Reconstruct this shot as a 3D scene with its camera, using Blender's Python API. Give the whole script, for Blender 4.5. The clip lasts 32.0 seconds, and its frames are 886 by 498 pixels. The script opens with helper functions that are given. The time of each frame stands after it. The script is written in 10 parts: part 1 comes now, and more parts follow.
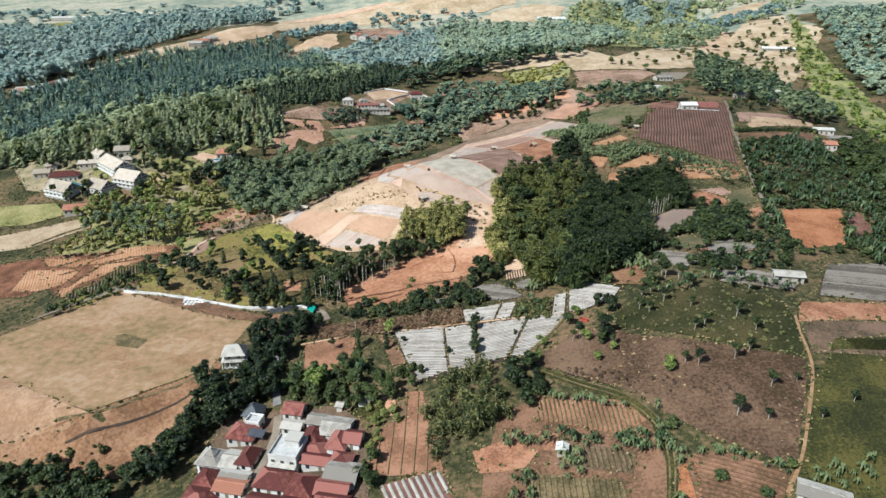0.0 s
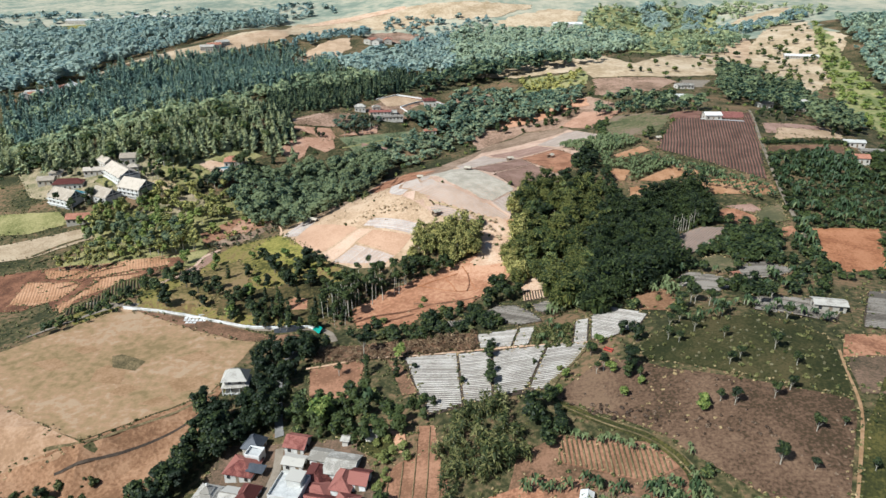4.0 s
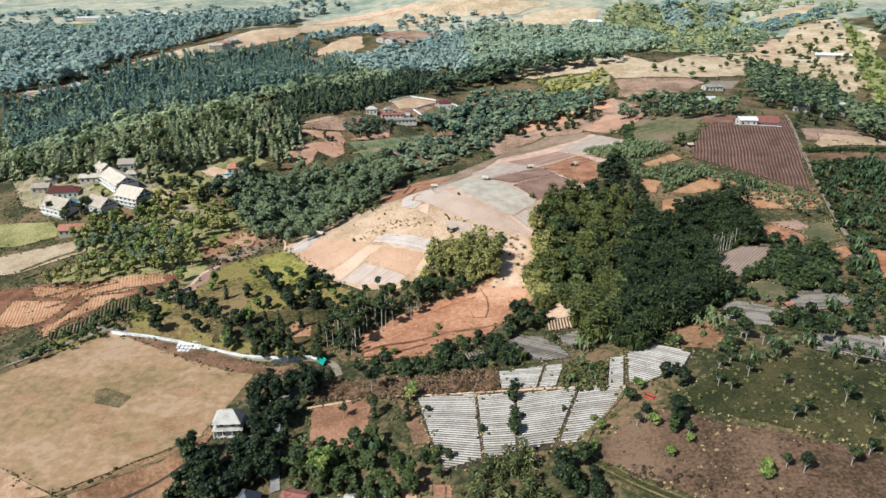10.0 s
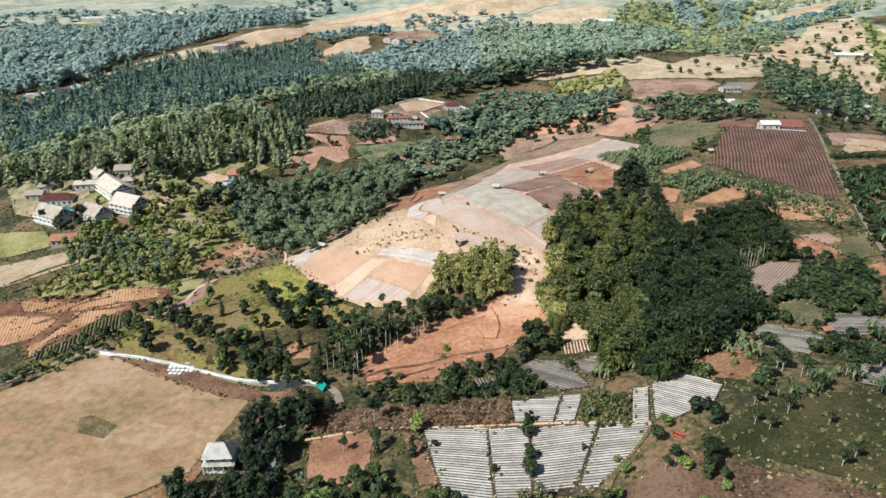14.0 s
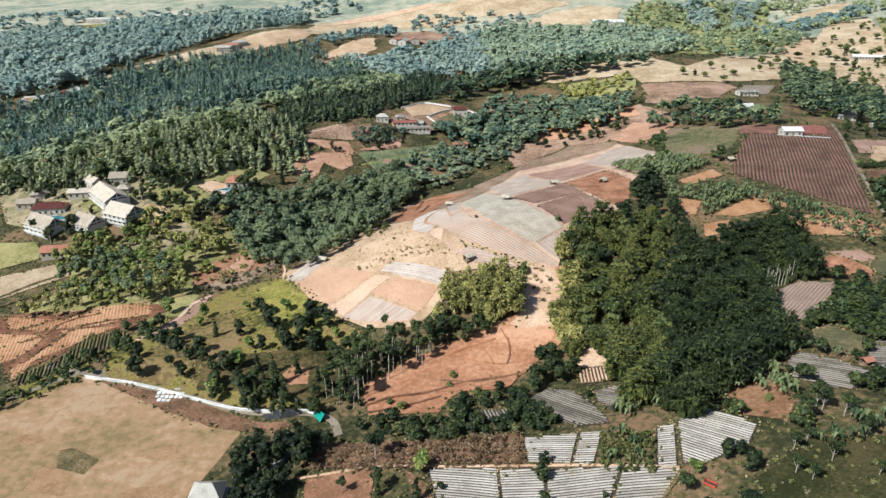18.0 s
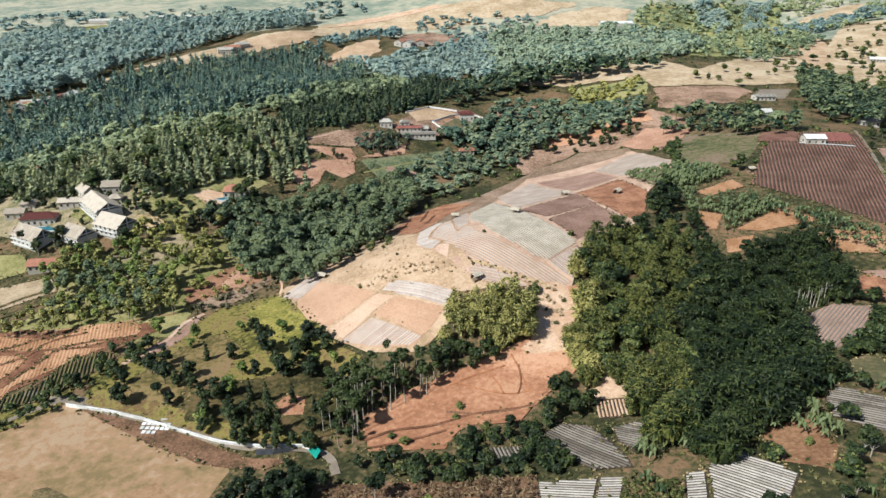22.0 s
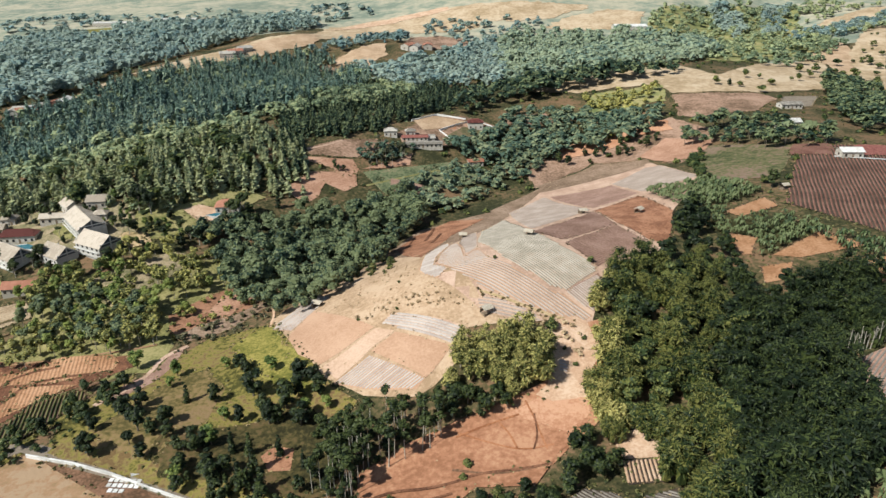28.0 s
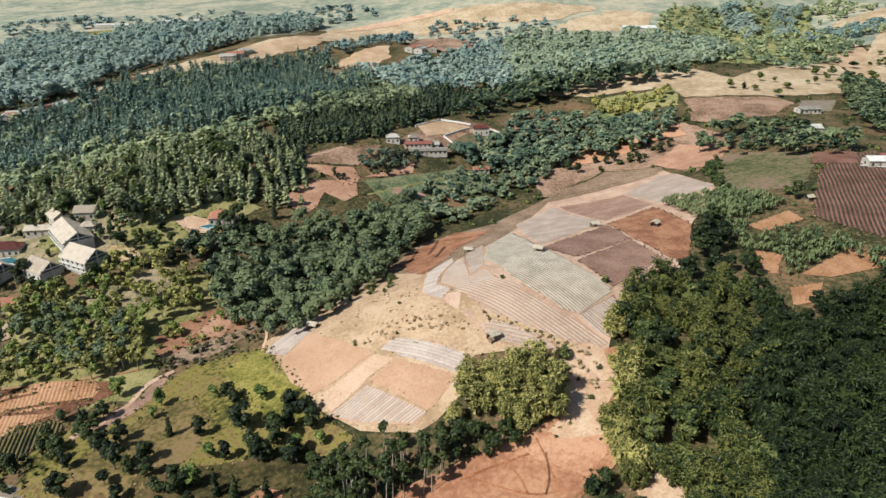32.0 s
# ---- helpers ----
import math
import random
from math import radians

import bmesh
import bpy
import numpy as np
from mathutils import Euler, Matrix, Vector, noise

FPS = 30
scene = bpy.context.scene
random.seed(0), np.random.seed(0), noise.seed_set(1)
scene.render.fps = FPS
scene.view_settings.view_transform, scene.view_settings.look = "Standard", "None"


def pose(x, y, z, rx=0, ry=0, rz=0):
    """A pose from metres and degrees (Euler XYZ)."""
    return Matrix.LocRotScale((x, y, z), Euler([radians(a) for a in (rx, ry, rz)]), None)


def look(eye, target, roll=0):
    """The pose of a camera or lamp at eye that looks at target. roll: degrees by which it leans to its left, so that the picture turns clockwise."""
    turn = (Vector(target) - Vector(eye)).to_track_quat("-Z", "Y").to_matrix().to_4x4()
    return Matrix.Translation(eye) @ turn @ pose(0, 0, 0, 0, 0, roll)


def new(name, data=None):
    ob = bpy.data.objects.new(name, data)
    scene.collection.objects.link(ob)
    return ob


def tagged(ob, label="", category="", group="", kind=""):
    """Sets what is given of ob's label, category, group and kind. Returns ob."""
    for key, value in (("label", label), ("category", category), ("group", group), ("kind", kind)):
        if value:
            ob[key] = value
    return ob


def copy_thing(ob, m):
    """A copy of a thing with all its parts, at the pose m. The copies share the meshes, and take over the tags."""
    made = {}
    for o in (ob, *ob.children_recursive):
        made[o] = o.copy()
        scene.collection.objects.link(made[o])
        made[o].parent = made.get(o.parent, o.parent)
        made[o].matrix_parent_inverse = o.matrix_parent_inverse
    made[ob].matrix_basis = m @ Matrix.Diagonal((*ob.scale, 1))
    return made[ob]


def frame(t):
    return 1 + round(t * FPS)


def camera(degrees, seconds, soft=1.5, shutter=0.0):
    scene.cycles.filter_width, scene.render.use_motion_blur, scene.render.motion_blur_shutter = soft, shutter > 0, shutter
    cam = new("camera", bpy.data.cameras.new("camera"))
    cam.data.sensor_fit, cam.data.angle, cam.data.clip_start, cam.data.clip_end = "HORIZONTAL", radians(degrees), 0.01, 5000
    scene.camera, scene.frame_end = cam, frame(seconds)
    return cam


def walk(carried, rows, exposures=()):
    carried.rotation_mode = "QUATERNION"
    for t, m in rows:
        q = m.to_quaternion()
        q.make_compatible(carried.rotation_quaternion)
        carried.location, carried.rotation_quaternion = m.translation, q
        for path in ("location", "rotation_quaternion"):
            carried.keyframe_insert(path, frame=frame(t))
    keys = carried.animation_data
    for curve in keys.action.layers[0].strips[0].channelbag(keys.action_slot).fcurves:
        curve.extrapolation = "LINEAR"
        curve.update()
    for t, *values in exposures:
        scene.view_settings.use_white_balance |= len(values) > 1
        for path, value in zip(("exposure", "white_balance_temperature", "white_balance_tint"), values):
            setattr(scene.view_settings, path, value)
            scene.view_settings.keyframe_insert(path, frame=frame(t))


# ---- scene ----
cam = camera(65.4, 32.0)
EYE = 134.0  # height of the first eye over the playing field
# seconds, x, y, z from the first eye, yaw, pitch, roll
ROWS = [
    (0.0, 0.00, -0.00, -0.00, 0.00, -23.53, -0.12),
    (1.0, -0.15, 3.16, -0.14, 0.30, -23.44, -0.19),
    (2.0, -0.43, 6.85, -0.16, 0.59, -23.34, -0.25),
    (3.0, -0.74, 11.03, -0.16, 0.87, -23.26, -0.29),
    (4.0, -1.07, 15.36, -0.30, 1.11, -23.25, -0.30),
    (5.0, -1.40, 19.78, -0.54, 1.32, -23.28, -0.29),
    (6.0, -1.73, 24.23, -0.82, 1.52, -23.34, -0.28),
    (7.0, -2.03, 28.64, -1.10, 1.69, -23.38, -0.27),
    (8.0, -2.46, 33.13, -1.28, 1.87, -23.42, -0.25),
    (9.0, -2.78, 37.48, -1.55, 2.04, -23.45, -0.21),
    (10.0, -3.04, 41.73, -1.83, 2.20, -23.48, -0.17),
    (11.0, -3.38, 45.98, -2.06, 2.35, -23.51, -0.12),
    (12.0, -3.60, 50.20, -2.28, 2.50, -23.53, -0.07),
    (13.0, -3.82, 54.36, -2.49, 2.65, -23.53, -0.03),
    (14.0, -3.96, 58.62, -2.81, 2.81, -23.54, 0.00),
    (15.0, -4.20, 62.83, -3.03, 2.96, -23.54, 0.03),
    (16.0, -4.49, 66.99, -3.19, 3.11, -23.53, 0.05),
    (17.0, -4.76, 71.09, -3.33, 3.24, -23.52, 0.07),
    (18.0, -4.94, 75.13, -3.48, 3.36, -23.52, 0.09),
    (19.0, -5.26, 79.24, -3.54, 3.47, -23.51, 0.10),
    (20.0, -5.64, 83.40, -3.68, 3.57, -23.51, 0.13),
    (21.0, -5.98, 87.71, -3.94, 3.68, -23.49, 0.13),
    (22.0, -6.37, 91.93, -4.23, 3.78, -23.46, 0.13),
    (23.0, -6.63, 96.14, -4.51, 3.88, -23.42, 0.13),
    (24.0, -6.82, 100.28, -4.85, 3.99, -23.40, 0.11),
    (25.0, -7.06, 104.63, -5.03, 4.11, -23.36, 0.11),
    (26.0, -7.25, 108.93, -5.24, 4.23, -23.33, 0.13),
    (27.0, -7.42, 113.19, -5.46, 4.35, -23.31, 0.16),
    (28.0, -7.63, 117.44, -5.71, 4.46, -23.29, 0.19),
    (29.0, -7.92, 121.68, -5.97, 4.56, -23.28, 0.22),
    (30.0, -8.12, 126.00, -6.32, 4.67, -23.26, 0.25),
    (31.0, -8.34, 130.24, -6.64, 4.77, -23.23, 0.27),
    (32.0, -8.54, 134.56, -6.81, 4.87, -23.19, 0.30),
]
walk(cam, [(t, pose(x, y, EYE + z, 90 + pitch, roll, yaw)) for t, x, y, z, yaw, pitch, roll in ROWS], [(0.0, 0.42, 5650, 4), (14.0, 0.45, 5780, 5), (24.0, 0.36, 5950, 5), (32.0, 0.24, 6200, 6)])

# ---- sky and sun ----
SUN_TO = Vector((-0.72, -0.58, 0.98)).normalized()
world = bpy.data.worlds.new("sky")
scene.world = world
world.use_nodes = True
wn = world.node_tree
sky = wn.nodes.new("ShaderNodeTexSky")
sky.sky_type = "NISHITA"
sky.sun_disc = False
sky.sun_elevation = math.asin(SUN_TO.z)
sky.sun_rotation = math.atan2(SUN_TO.x, SUN_TO.y)
sky.air_density, sky.dust_density, sky.altitude = 1.3, 2.5, 900
wn.links.new(sky.outputs["Color"], wn.nodes["Background"].inputs["Color"])
wn.nodes["Background"].inputs["Strength"].default_value = 0.062
sun_data = bpy.data.lights.new("sun", "SUN")
sun_data.energy, sun_data.angle, sun_data.color = 5.0, radians(0.6), (1.0, 0.95, 0.87)
sun = new("sun", sun_data)
sun.matrix_world = look(SUN_TO * 500, (0, 0, 0))

# rolling ground: gentle plane plus hills (+) and hollows (-): x, y, reach, height
PLANE = (5.59, 0.06544, 0.02928)
HILLS = [
    (-120, 215, 45, 7.8),
    (-60, 195, 35, -5.2),
    (-110, 150, 40, -13.8),
    (-45, 270, 35, -8.1),
    (0, 360, 50, 14.3),
    (-20, 320, 35, 11.8),
    (60, 400, 60, 2.5),
    (90, 180, 60, 15.0),
    (30, 160, 35, -2.3),
    (15, 265, 30, -7.6),
    (60, 300, 50, -8.1),
    (150, 300, 80, 7.0),
    (170, 470, 90, 18.8),
    (-20, 480, 70, -19.7),
    (-80, 400, 50, -12.7),
    (-75, 540, 70, 13.2),
    (60, 540, 60, -14.9),
    (-175, 310, 55, -4.5),
    (-170, 420, 70, 6.0),
    (180, 700, 120, 7.2),
    (-420, 740, 200, 3.6),
    (-100, 760, 200, 0.0),
    (350, 760, 180, -21.8),
    (400, 420, 140, -33.0),
    (-300, 300, 140, -12.4),
    (-680, 1250, 350, 13.3),
    (560, 1450, 350, -45.9),
    (100, 1150, 250, 4.1),
    (-230, 480, 90, 11.0),
    (30, 240, 30, 1.6),
    (-215, 490, 32, -3.0),
    (-170, 530, 32, -3.0),
    (-125, 575, 32, -3.0),
    (-185, 455, 30, 5.0),
    (-150, 495, 28, 5.0),
    (-115, 530, 25, 4.0),
    (-255, 515, 40, 7.0),
    (-205, 565, 40, 7.0),
    (-160, 615, 40, 7.0),
]
# long spurs (+) and stream valleys (-) far off: line, reach, height
SPURS = [
    ([(-420, 640), (-382, 677), (-370, 748), (-334, 799), (-298, 872), (-262, 950)], 42, 15),
    ([(-330, 470), (-304, 529), (-281, 565), (-252, 599), (-220, 639), (-186, 691), (-140, 725)], 26, -9),
    ([(-165, 900), (-135, 930)], 35, 11),
    ([(-90, 1420), (80, 1280), (260, 1240), (480, 1330), (700, 1500)], 130, 40),
    ([(235, 960), (258, 1050), (290, 1200)], 24, -15),
    ([(330, 960), (352, 1060), (390, 1220)], 24, -15),
]
# outline of the levelled playing field
PITCH = [(-135.5, 261.4), (-109.2, 258.7), (-80.0, 245.4), (-74.1, 235.7), (-80.7, 203.5), (-95.8, 191.6), (-110.6, 179.1), (-124.6, 184.3), (-159.3, 196.8), (-172.5, 216.8)]


def edge_distance(x, y, poly):
    """Distance to a polygon's edge, negative inside."""
    x, y = np.asarray(x, float), np.asarray(y, float)
    d, inside = np.full(x.shape, 1e9), np.zeros(x.shape, bool)
    for i in range(len(poly)):
        (ax, ay), (bx, by) = poly[i], poly[(i + 1) % len(poly)]
        ex, ey = bx - ax, by - ay
        k = np.clip(((x - ax) * ex + (y - ay) * ey) / (ex * ex + ey * ey), 0, 1)
        d = np.minimum(d, np.hypot(x - ax - k * ex, y - ay - k * ey))
        inside ^= ((ay > y) != (by > y)) & (x < (bx - ax) * (y - ay) / (by - ay + 1e-12) + ax)
    return np.where(inside, -d, d)


def smooth(k):
    k = np.clip(k, 0, 1)
    return k * k * (3 - 2 * k)


def line_distance(x, y, line):
    """Distance to a broken line."""
    d = np.full(np.shape(x), 1e9)
    for (ax, ay), (bx, by) in zip(line, line[1:]):
        ex, ey = bx - ax, by - ay
        k = np.clip(((x - ax) * ex + (y - ay) * ey) / (ex * ex + ey * ey), 0, 1)
        d = np.minimum(d, np.hypot(x - ax - k * ex, y - ay - k * ey))
    return d


def height(x, y):
    """Height of the ground."""
    x, y = np.asarray(x, float), np.asarray(y, float)
    z = PLANE[0] + PLANE[1] * x + PLANE[2] * y
    for hx, hy, s, a in HILLS:
        z = z + a * np.exp(-((x - hx) ** 2 + (y - hy) ** 2) / (2 * s * s))
    for line, reach, rise in SPURS:
        z = z + rise * np.exp(-line_distance(x, y, line) ** 2 / (2 * reach * reach))
    far = smooth((y - 500) / 500)
    z = z + far * (5 * np.sin(x / 61 + y / 140) * np.sin(y / 83 - x / 210) + 9 * np.sin(x / 170 - y / 120))
    return z * smooth(edge_distance(x, y, PITCH) / 14)


def ground_z(x, y):
    return float(height(x, y))

# ---- materials ----
def surface(name, colours, sizes=(9.0, 0.7), rough=0.9, bump=0.3, spec=0.2, vary=0.0, island=0.0, stretch=None, metal=0.0):
    """A rough natural surface: colours blended by noise at a coarse and a fine size in metres; vary: by object, island: by loose piece."""
    m = bpy.data.materials.new(name)
    m.use_nodes = True
    n, li = m.node_tree.nodes, m.node_tree.links
    p = n["Principled BSDF"]
    p.inputs["Roughness"].default_value = rough
    p.inputs["Metallic"].default_value = metal
    p.inputs["Specular IOR Level"].default_value = spec
    co = n.new("ShaderNodeTexCoord").outputs["Object"]
    if stretch:
        mp = n.new("ShaderNodeMapping")
        mp.inputs["Scale"].default_value = stretch
        li.new(co, mp.inputs["Vector"])
        co = mp.outputs["Vector"]
    tex = []
    for s, d in zip(sizes, (5, 4)):
        t = n.new("ShaderNodeTexNoise")
        t.inputs["Scale"].default_value, t.inputs["Detail"].default_value, t.inputs["Roughness"].default_value = 1.0 / s, d, 0.62
        li.new(co, t.inputs["Vector"])
        tex.append(t.outputs["Fac"])
    add = n.new("ShaderNodeMath")
    add.operation = "MULTIPLY_ADD"
    add.inputs[1].default_value = 0.54
    li.new(tex[0], add.inputs[0])
    half = n.new("ShaderNodeMath")
    half.operation = "MULTIPLY"
    half.inputs[1].default_value = 0.46
    li.new(tex[1], half.inputs[0])
    li.new(half.outputs[0], add.inputs[2])
    fac = add.outputs[0]
    for amount, node, out in ((vary, "ShaderNodeObjectInfo", "Random"), (island, "ShaderNodeNewGeometry", "Random Per Island")):
        if amount:
            r = n.new(node).outputs[out]
            ma = n.new("ShaderNodeMath")
            ma.operation = "MULTIPLY_ADD"
            ma.inputs[1].default_value = amount
            li.new(r, ma.inputs[0])
            sub = n.new("ShaderNodeMath")
            sub.operation = "SUBTRACT"
            sub.inputs[1].default_value = amount / 2
            li.new(fac, sub.inputs[0])
            li.new(sub.outputs[0], ma.inputs[2])
            fac = ma.outputs[0]
    ramp = n.new("ShaderNodeValToRGB")
    el = ramp.color_ramp.elements
    while len(el) < len(colours):
        el.new(0.5)
    for i, c in enumerate(colours):
        el[i].position = 0.42 + 0.16 * i / max(1, len(colours) - 1)
        el[i].color = (*c, 1)
    li.new(fac, ramp.inputs["Fac"])
    li.new(ramp.outputs["Color"], p.inputs["Base Color"])
    if bump:
        b = n.new("ShaderNodeBump")
        b.inputs["Strength"].default_value, b.inputs["Distance"].default_value = bump, sizes[1] * 0.5
        li.new(tex[1], b.inputs["Height"])
        li.new(b.outputs["Normal"], p.inputs["Normal"])
    return m


def striped(name, colours, pitch, angle, sizes=(9.0, 0.7), rough=0.9, bump=0.6):
    """Ploughed rows: like surface(), with ridges every pitch metres along the angle in degrees."""
    m = surface(name, colours, sizes, rough, 0.0)
    n, li = m.node_tree.nodes, m.node_tree.links
    co = n.new("ShaderNodeTexCoord").outputs["Object"]
    mp = n.new("ShaderNodeMapping")
    mp.inputs["Rotation"].default_value = (0, 0, radians(-angle))
    li.new(co, mp.inputs["Vector"])
    w = n.new("ShaderNodeTexWave")
    w.bands_direction = "Y"
    w.inputs["Scale"].default_value = 0.314159 / pitch
    w.inputs["Distortion"].default_value, w.inputs["Detail"].default_value, w.inputs["Detail Scale"].default_value = 0.8, 2, 0.3
    li.new(mp.outputs["Vector"], w.inputs["Vector"])
    b = n.new("ShaderNodeBump")
    b.inputs["Strength"].default_value, b.inputs["Distance"].default_value = bump, pitch * 0.25
    li.new(w.outputs["Fac"], b.inputs["Height"])
    li.new(b.outputs["Normal"], n["Principled BSDF"].inputs["Normal"])
    return m


def leafy(name, dark, mid, light, size=14.0, island=0.5, through_light=0.06):
    """Foliage: each leaf clump varies, tone shifts whole plants, and part of the light passes through the leaves."""
    m = surface(name, (dark, mid, light), (size, 1.6), 0.6, 0.0, 0.25, 0.35, island)
    n, li = m.node_tree.nodes, m.node_tree.links
    tone = n.new("ShaderNodeAttribute")
    tone.attribute_name = "tone"
    add = n.new("ShaderNodeMath")
    ramp = next(q for q in n if q.type == "VALTORGB")
    li.new(ramp.inputs["Fac"].links[0].from_socket, add.inputs[0])
    li.new(tone.outputs["Fac"], add.inputs[1])
    li.new(add.outputs[0], ramp.inputs["Fac"])
    thin = n.new("ShaderNodeBsdfTranslucent")
    li.new(ramp.outputs["Color"], thin.inputs["Color"])
    mix = n.new("ShaderNodeMixShader")
    mix.inputs["Fac"].default_value = through_light
    li.new(n["Principled BSDF"].outputs["BSDF"], mix.inputs[1])
    li.new(thin.outputs["BSDF"], mix.inputs[2])
    li.new(mix.outputs["Shader"], n["Material Output"].inputs["Surface"])
    return m


GROUND = surface("rough_grass_and_earth", ((0.027, 0.029, 0.011), (0.054, 0.051, 0.02), (0.105, 0.081, 0.038), (0.18, 0.11, 0.06)), (26.0, 1.8), 0.95, 0.6)
DRY = surface("dry_straw_grass", ((0.28, 0.21, 0.10), (0.41, 0.295, 0.16), (0.51, 0.375, 0.225)), (12.0, 1.1), 0.95, 0.4)
TURF = surface("worn_pitch_turf", ((0.195, 0.136, 0.064), (0.25, 0.166, 0.083), (0.285, 0.185, 0.098), (0.32, 0.194, 0.108), (0.35, 0.24, 0.146)), (30.0, 3.2), 0.95, 0.2)
LAWN = surface("green_lawn", ((0.085, 0.088, 0.018), (0.17, 0.155, 0.034), (0.29, 0.24, 0.066)), (11.0, 0.9), 0.95, 0.4)
# Brown-green grass, with the lower orchard's shade darkened into its colour.
ORCHARD_FLOOR = surface("brown_orchard_grass_with_shade", ((0.024, 0.022, 0.008), (0.05, 0.043, 0.015), (0.088, 0.068, 0.025), (0.12, 0.078, 0.036)), (22.0, 1.4), 0.95, 0.5)
ORCHARD_DRY = surface("worn_brown_orchard_grass", ((0.075, 0.062, 0.02), (0.135, 0.102, 0.037), (0.195, 0.138, 0.058), (0.215, 0.142, 0.07)), (18.0, 1.5), 0.95, 0.4)
MEADOW = surface("orchard_meadow", ((0.060, 0.056, 0.014), (0.125, 0.109, 0.027), (0.21, 0.174, 0.046), (0.195, 0.142, 0.055), (0.142, 0.09, 0.038)), (36.0, 1.6), 0.95, 0.4)
# Pasture green, darkened: cloud shade over the near slope is in the colour.
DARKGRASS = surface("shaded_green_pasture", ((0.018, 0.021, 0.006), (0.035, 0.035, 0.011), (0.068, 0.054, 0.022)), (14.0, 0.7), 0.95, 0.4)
SOIL = surface("red_earth", ((0.205, 0.08, 0.036), (0.31, 0.13, 0.06), (0.385, 0.175, 0.088)), (13.0, 0.8), 0.95, 0.35)
PALE_SOIL = surface("pale_dusty_earth", ((0.38, 0.225, 0.135), (0.50, 0.315, 0.20), (0.58, 0.40, 0.275)), (12.0, 0.9), 0.95, 0.3)
BROWN = surface("brown_fallow_earth", ((0.060, 0.047, 0.027), (0.115, 0.076, 0.048), (0.175, 0.11, 0.073)), (9.0, 0.7), 0.95, 0.5)
FALLOW = surface("fallow_with_weeds", ((0.042, 0.028, 0.014), (0.076, 0.045, 0.026), (0.104, 0.061, 0.037), (0.128, 0.077, 0.047), (0.16, 0.10, 0.06)), (24.0, 0.8), 0.95, 0.6)
OLIVE_GRASS = surface("coarse_olive_grass", ((0.020, 0.022, 0.007), (0.041, 0.041, 0.011), (0.09, 0.076, 0.021)), (16.0, 0.7), 0.95, 0.6)
STUBBLE = surface("dry_stubble", ((0.07, 0.056, 0.026), (0.125, 0.094, 0.045), (0.20, 0.145, 0.075)), (5.0, 0.6), 0.95, 0.6)
DARK_SOIL = surface("dark_tilled_earth", ((0.112, 0.052, 0.037), (0.168, 0.082, 0.059), (0.218, 0.114, 0.085)), (10.0, 0.6), 0.95, 0.4)
FILM_WHITE = surface("silver_mulch_film", ((0.26, 0.23, 0.198), (0.335, 0.30, 0.262), (0.41, 0.372, 0.327)), (5.0, 0.5), 0.8, 0.2, 0.1, 0.2)
FILM_GREY = surface("weathered_mulch_film", ((0.10, 0.085, 0.07), (0.155, 0.133, 0.11), (0.215, 0.188, 0.158)), (6.0, 0.5), 0.85, 0.2, 0.08, 0.3)
CROP = surface("young_crop_rows", ((0.265, 0.232, 0.182), (0.335, 0.294, 0.235), (0.40, 0.352, 0.288)), (5.0, 0.4), 0.9, 0.3, 0.08)
FILM_DUSTY = surface("dusty_mulch_film", ((0.30, 0.235, 0.19), (0.36, 0.288, 0.237), (0.42, 0.345, 0.29)), (9.0, 0.6), 0.85, 0.2, 0.08, 0.15)
DUST = surface("dusty_grey_earth", ((0.36, 0.235, 0.165), (0.45, 0.30, 0.215), (0.52, 0.365, 0.27)), (9.0, 0.8), 0.95, 0.3)
# Far ground: haze is painted into the colour, paler than near land.
FAR_PLAIN = surface("haze_paled_farmland", ((0.17, 0.20, 0.15), (0.25, 0.265, 0.195), (0.33, 0.31, 0.225), (0.40, 0.36, 0.26)), (110.0, 16.0), 0.95, 0.0)
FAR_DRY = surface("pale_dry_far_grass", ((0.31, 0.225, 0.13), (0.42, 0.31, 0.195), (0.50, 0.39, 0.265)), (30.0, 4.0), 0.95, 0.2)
SUNNY_GRASS = surface("sunlit_yellow_green_grass", ((0.13, 0.15, 0.055), (0.22, 0.22, 0.085), (0.31, 0.27, 0.12)), (24.0, 4.0), 0.95, 0.5)
HILL_GRASS = surface("thin_dry_hill_grass", ((0.31, 0.21, 0.125), (0.41, 0.28, 0.175), (0.48, 0.345, 0.23)), (14.0, 1.1), 0.95, 0.4)
PLATEAU_GRASS = surface("mottled_plateau_grass", ((0.05, 0.058, 0.023), (0.085, 0.09, 0.037), (0.125, 0.118, 0.052), (0.175, 0.125, 0.078), (0.21, 0.145, 0.105)), (26.0, 2.0), 0.95, 0.5)
THIN_GRASS = surface("thin_plateau_grass", ((0.075, 0.072, 0.035), (0.12, 0.105, 0.05), (0.19, 0.13, 0.08)), (18.0, 1.2), 0.95, 0.4)
SLOPE = surface("smooth_orange_earth", ((0.34, 0.165, 0.09), (0.42, 0.215, 0.125), (0.50, 0.285, 0.175)), (17.0, 1.0), 0.95, 0.35)
SAND = surface("pale_track_sand", ((0.43, 0.27, 0.17), (0.50, 0.335, 0.222), (0.57, 0.41, 0.29)), (8.0, 0.8), 0.95, 0.3)
LANE_DUST = surface("dusty_lane_earth", ((0.17, 0.135, 0.10), (0.25, 0.205, 0.155)), (4.0, 0.4), 0.9, 0.2)
HOED = surface("hoed_brown_pink_earth", ((0.22, 0.13, 0.094), (0.285, 0.175, 0.13), (0.35, 0.225, 0.172)), (11.0, 0.7), 0.95, 0.4)
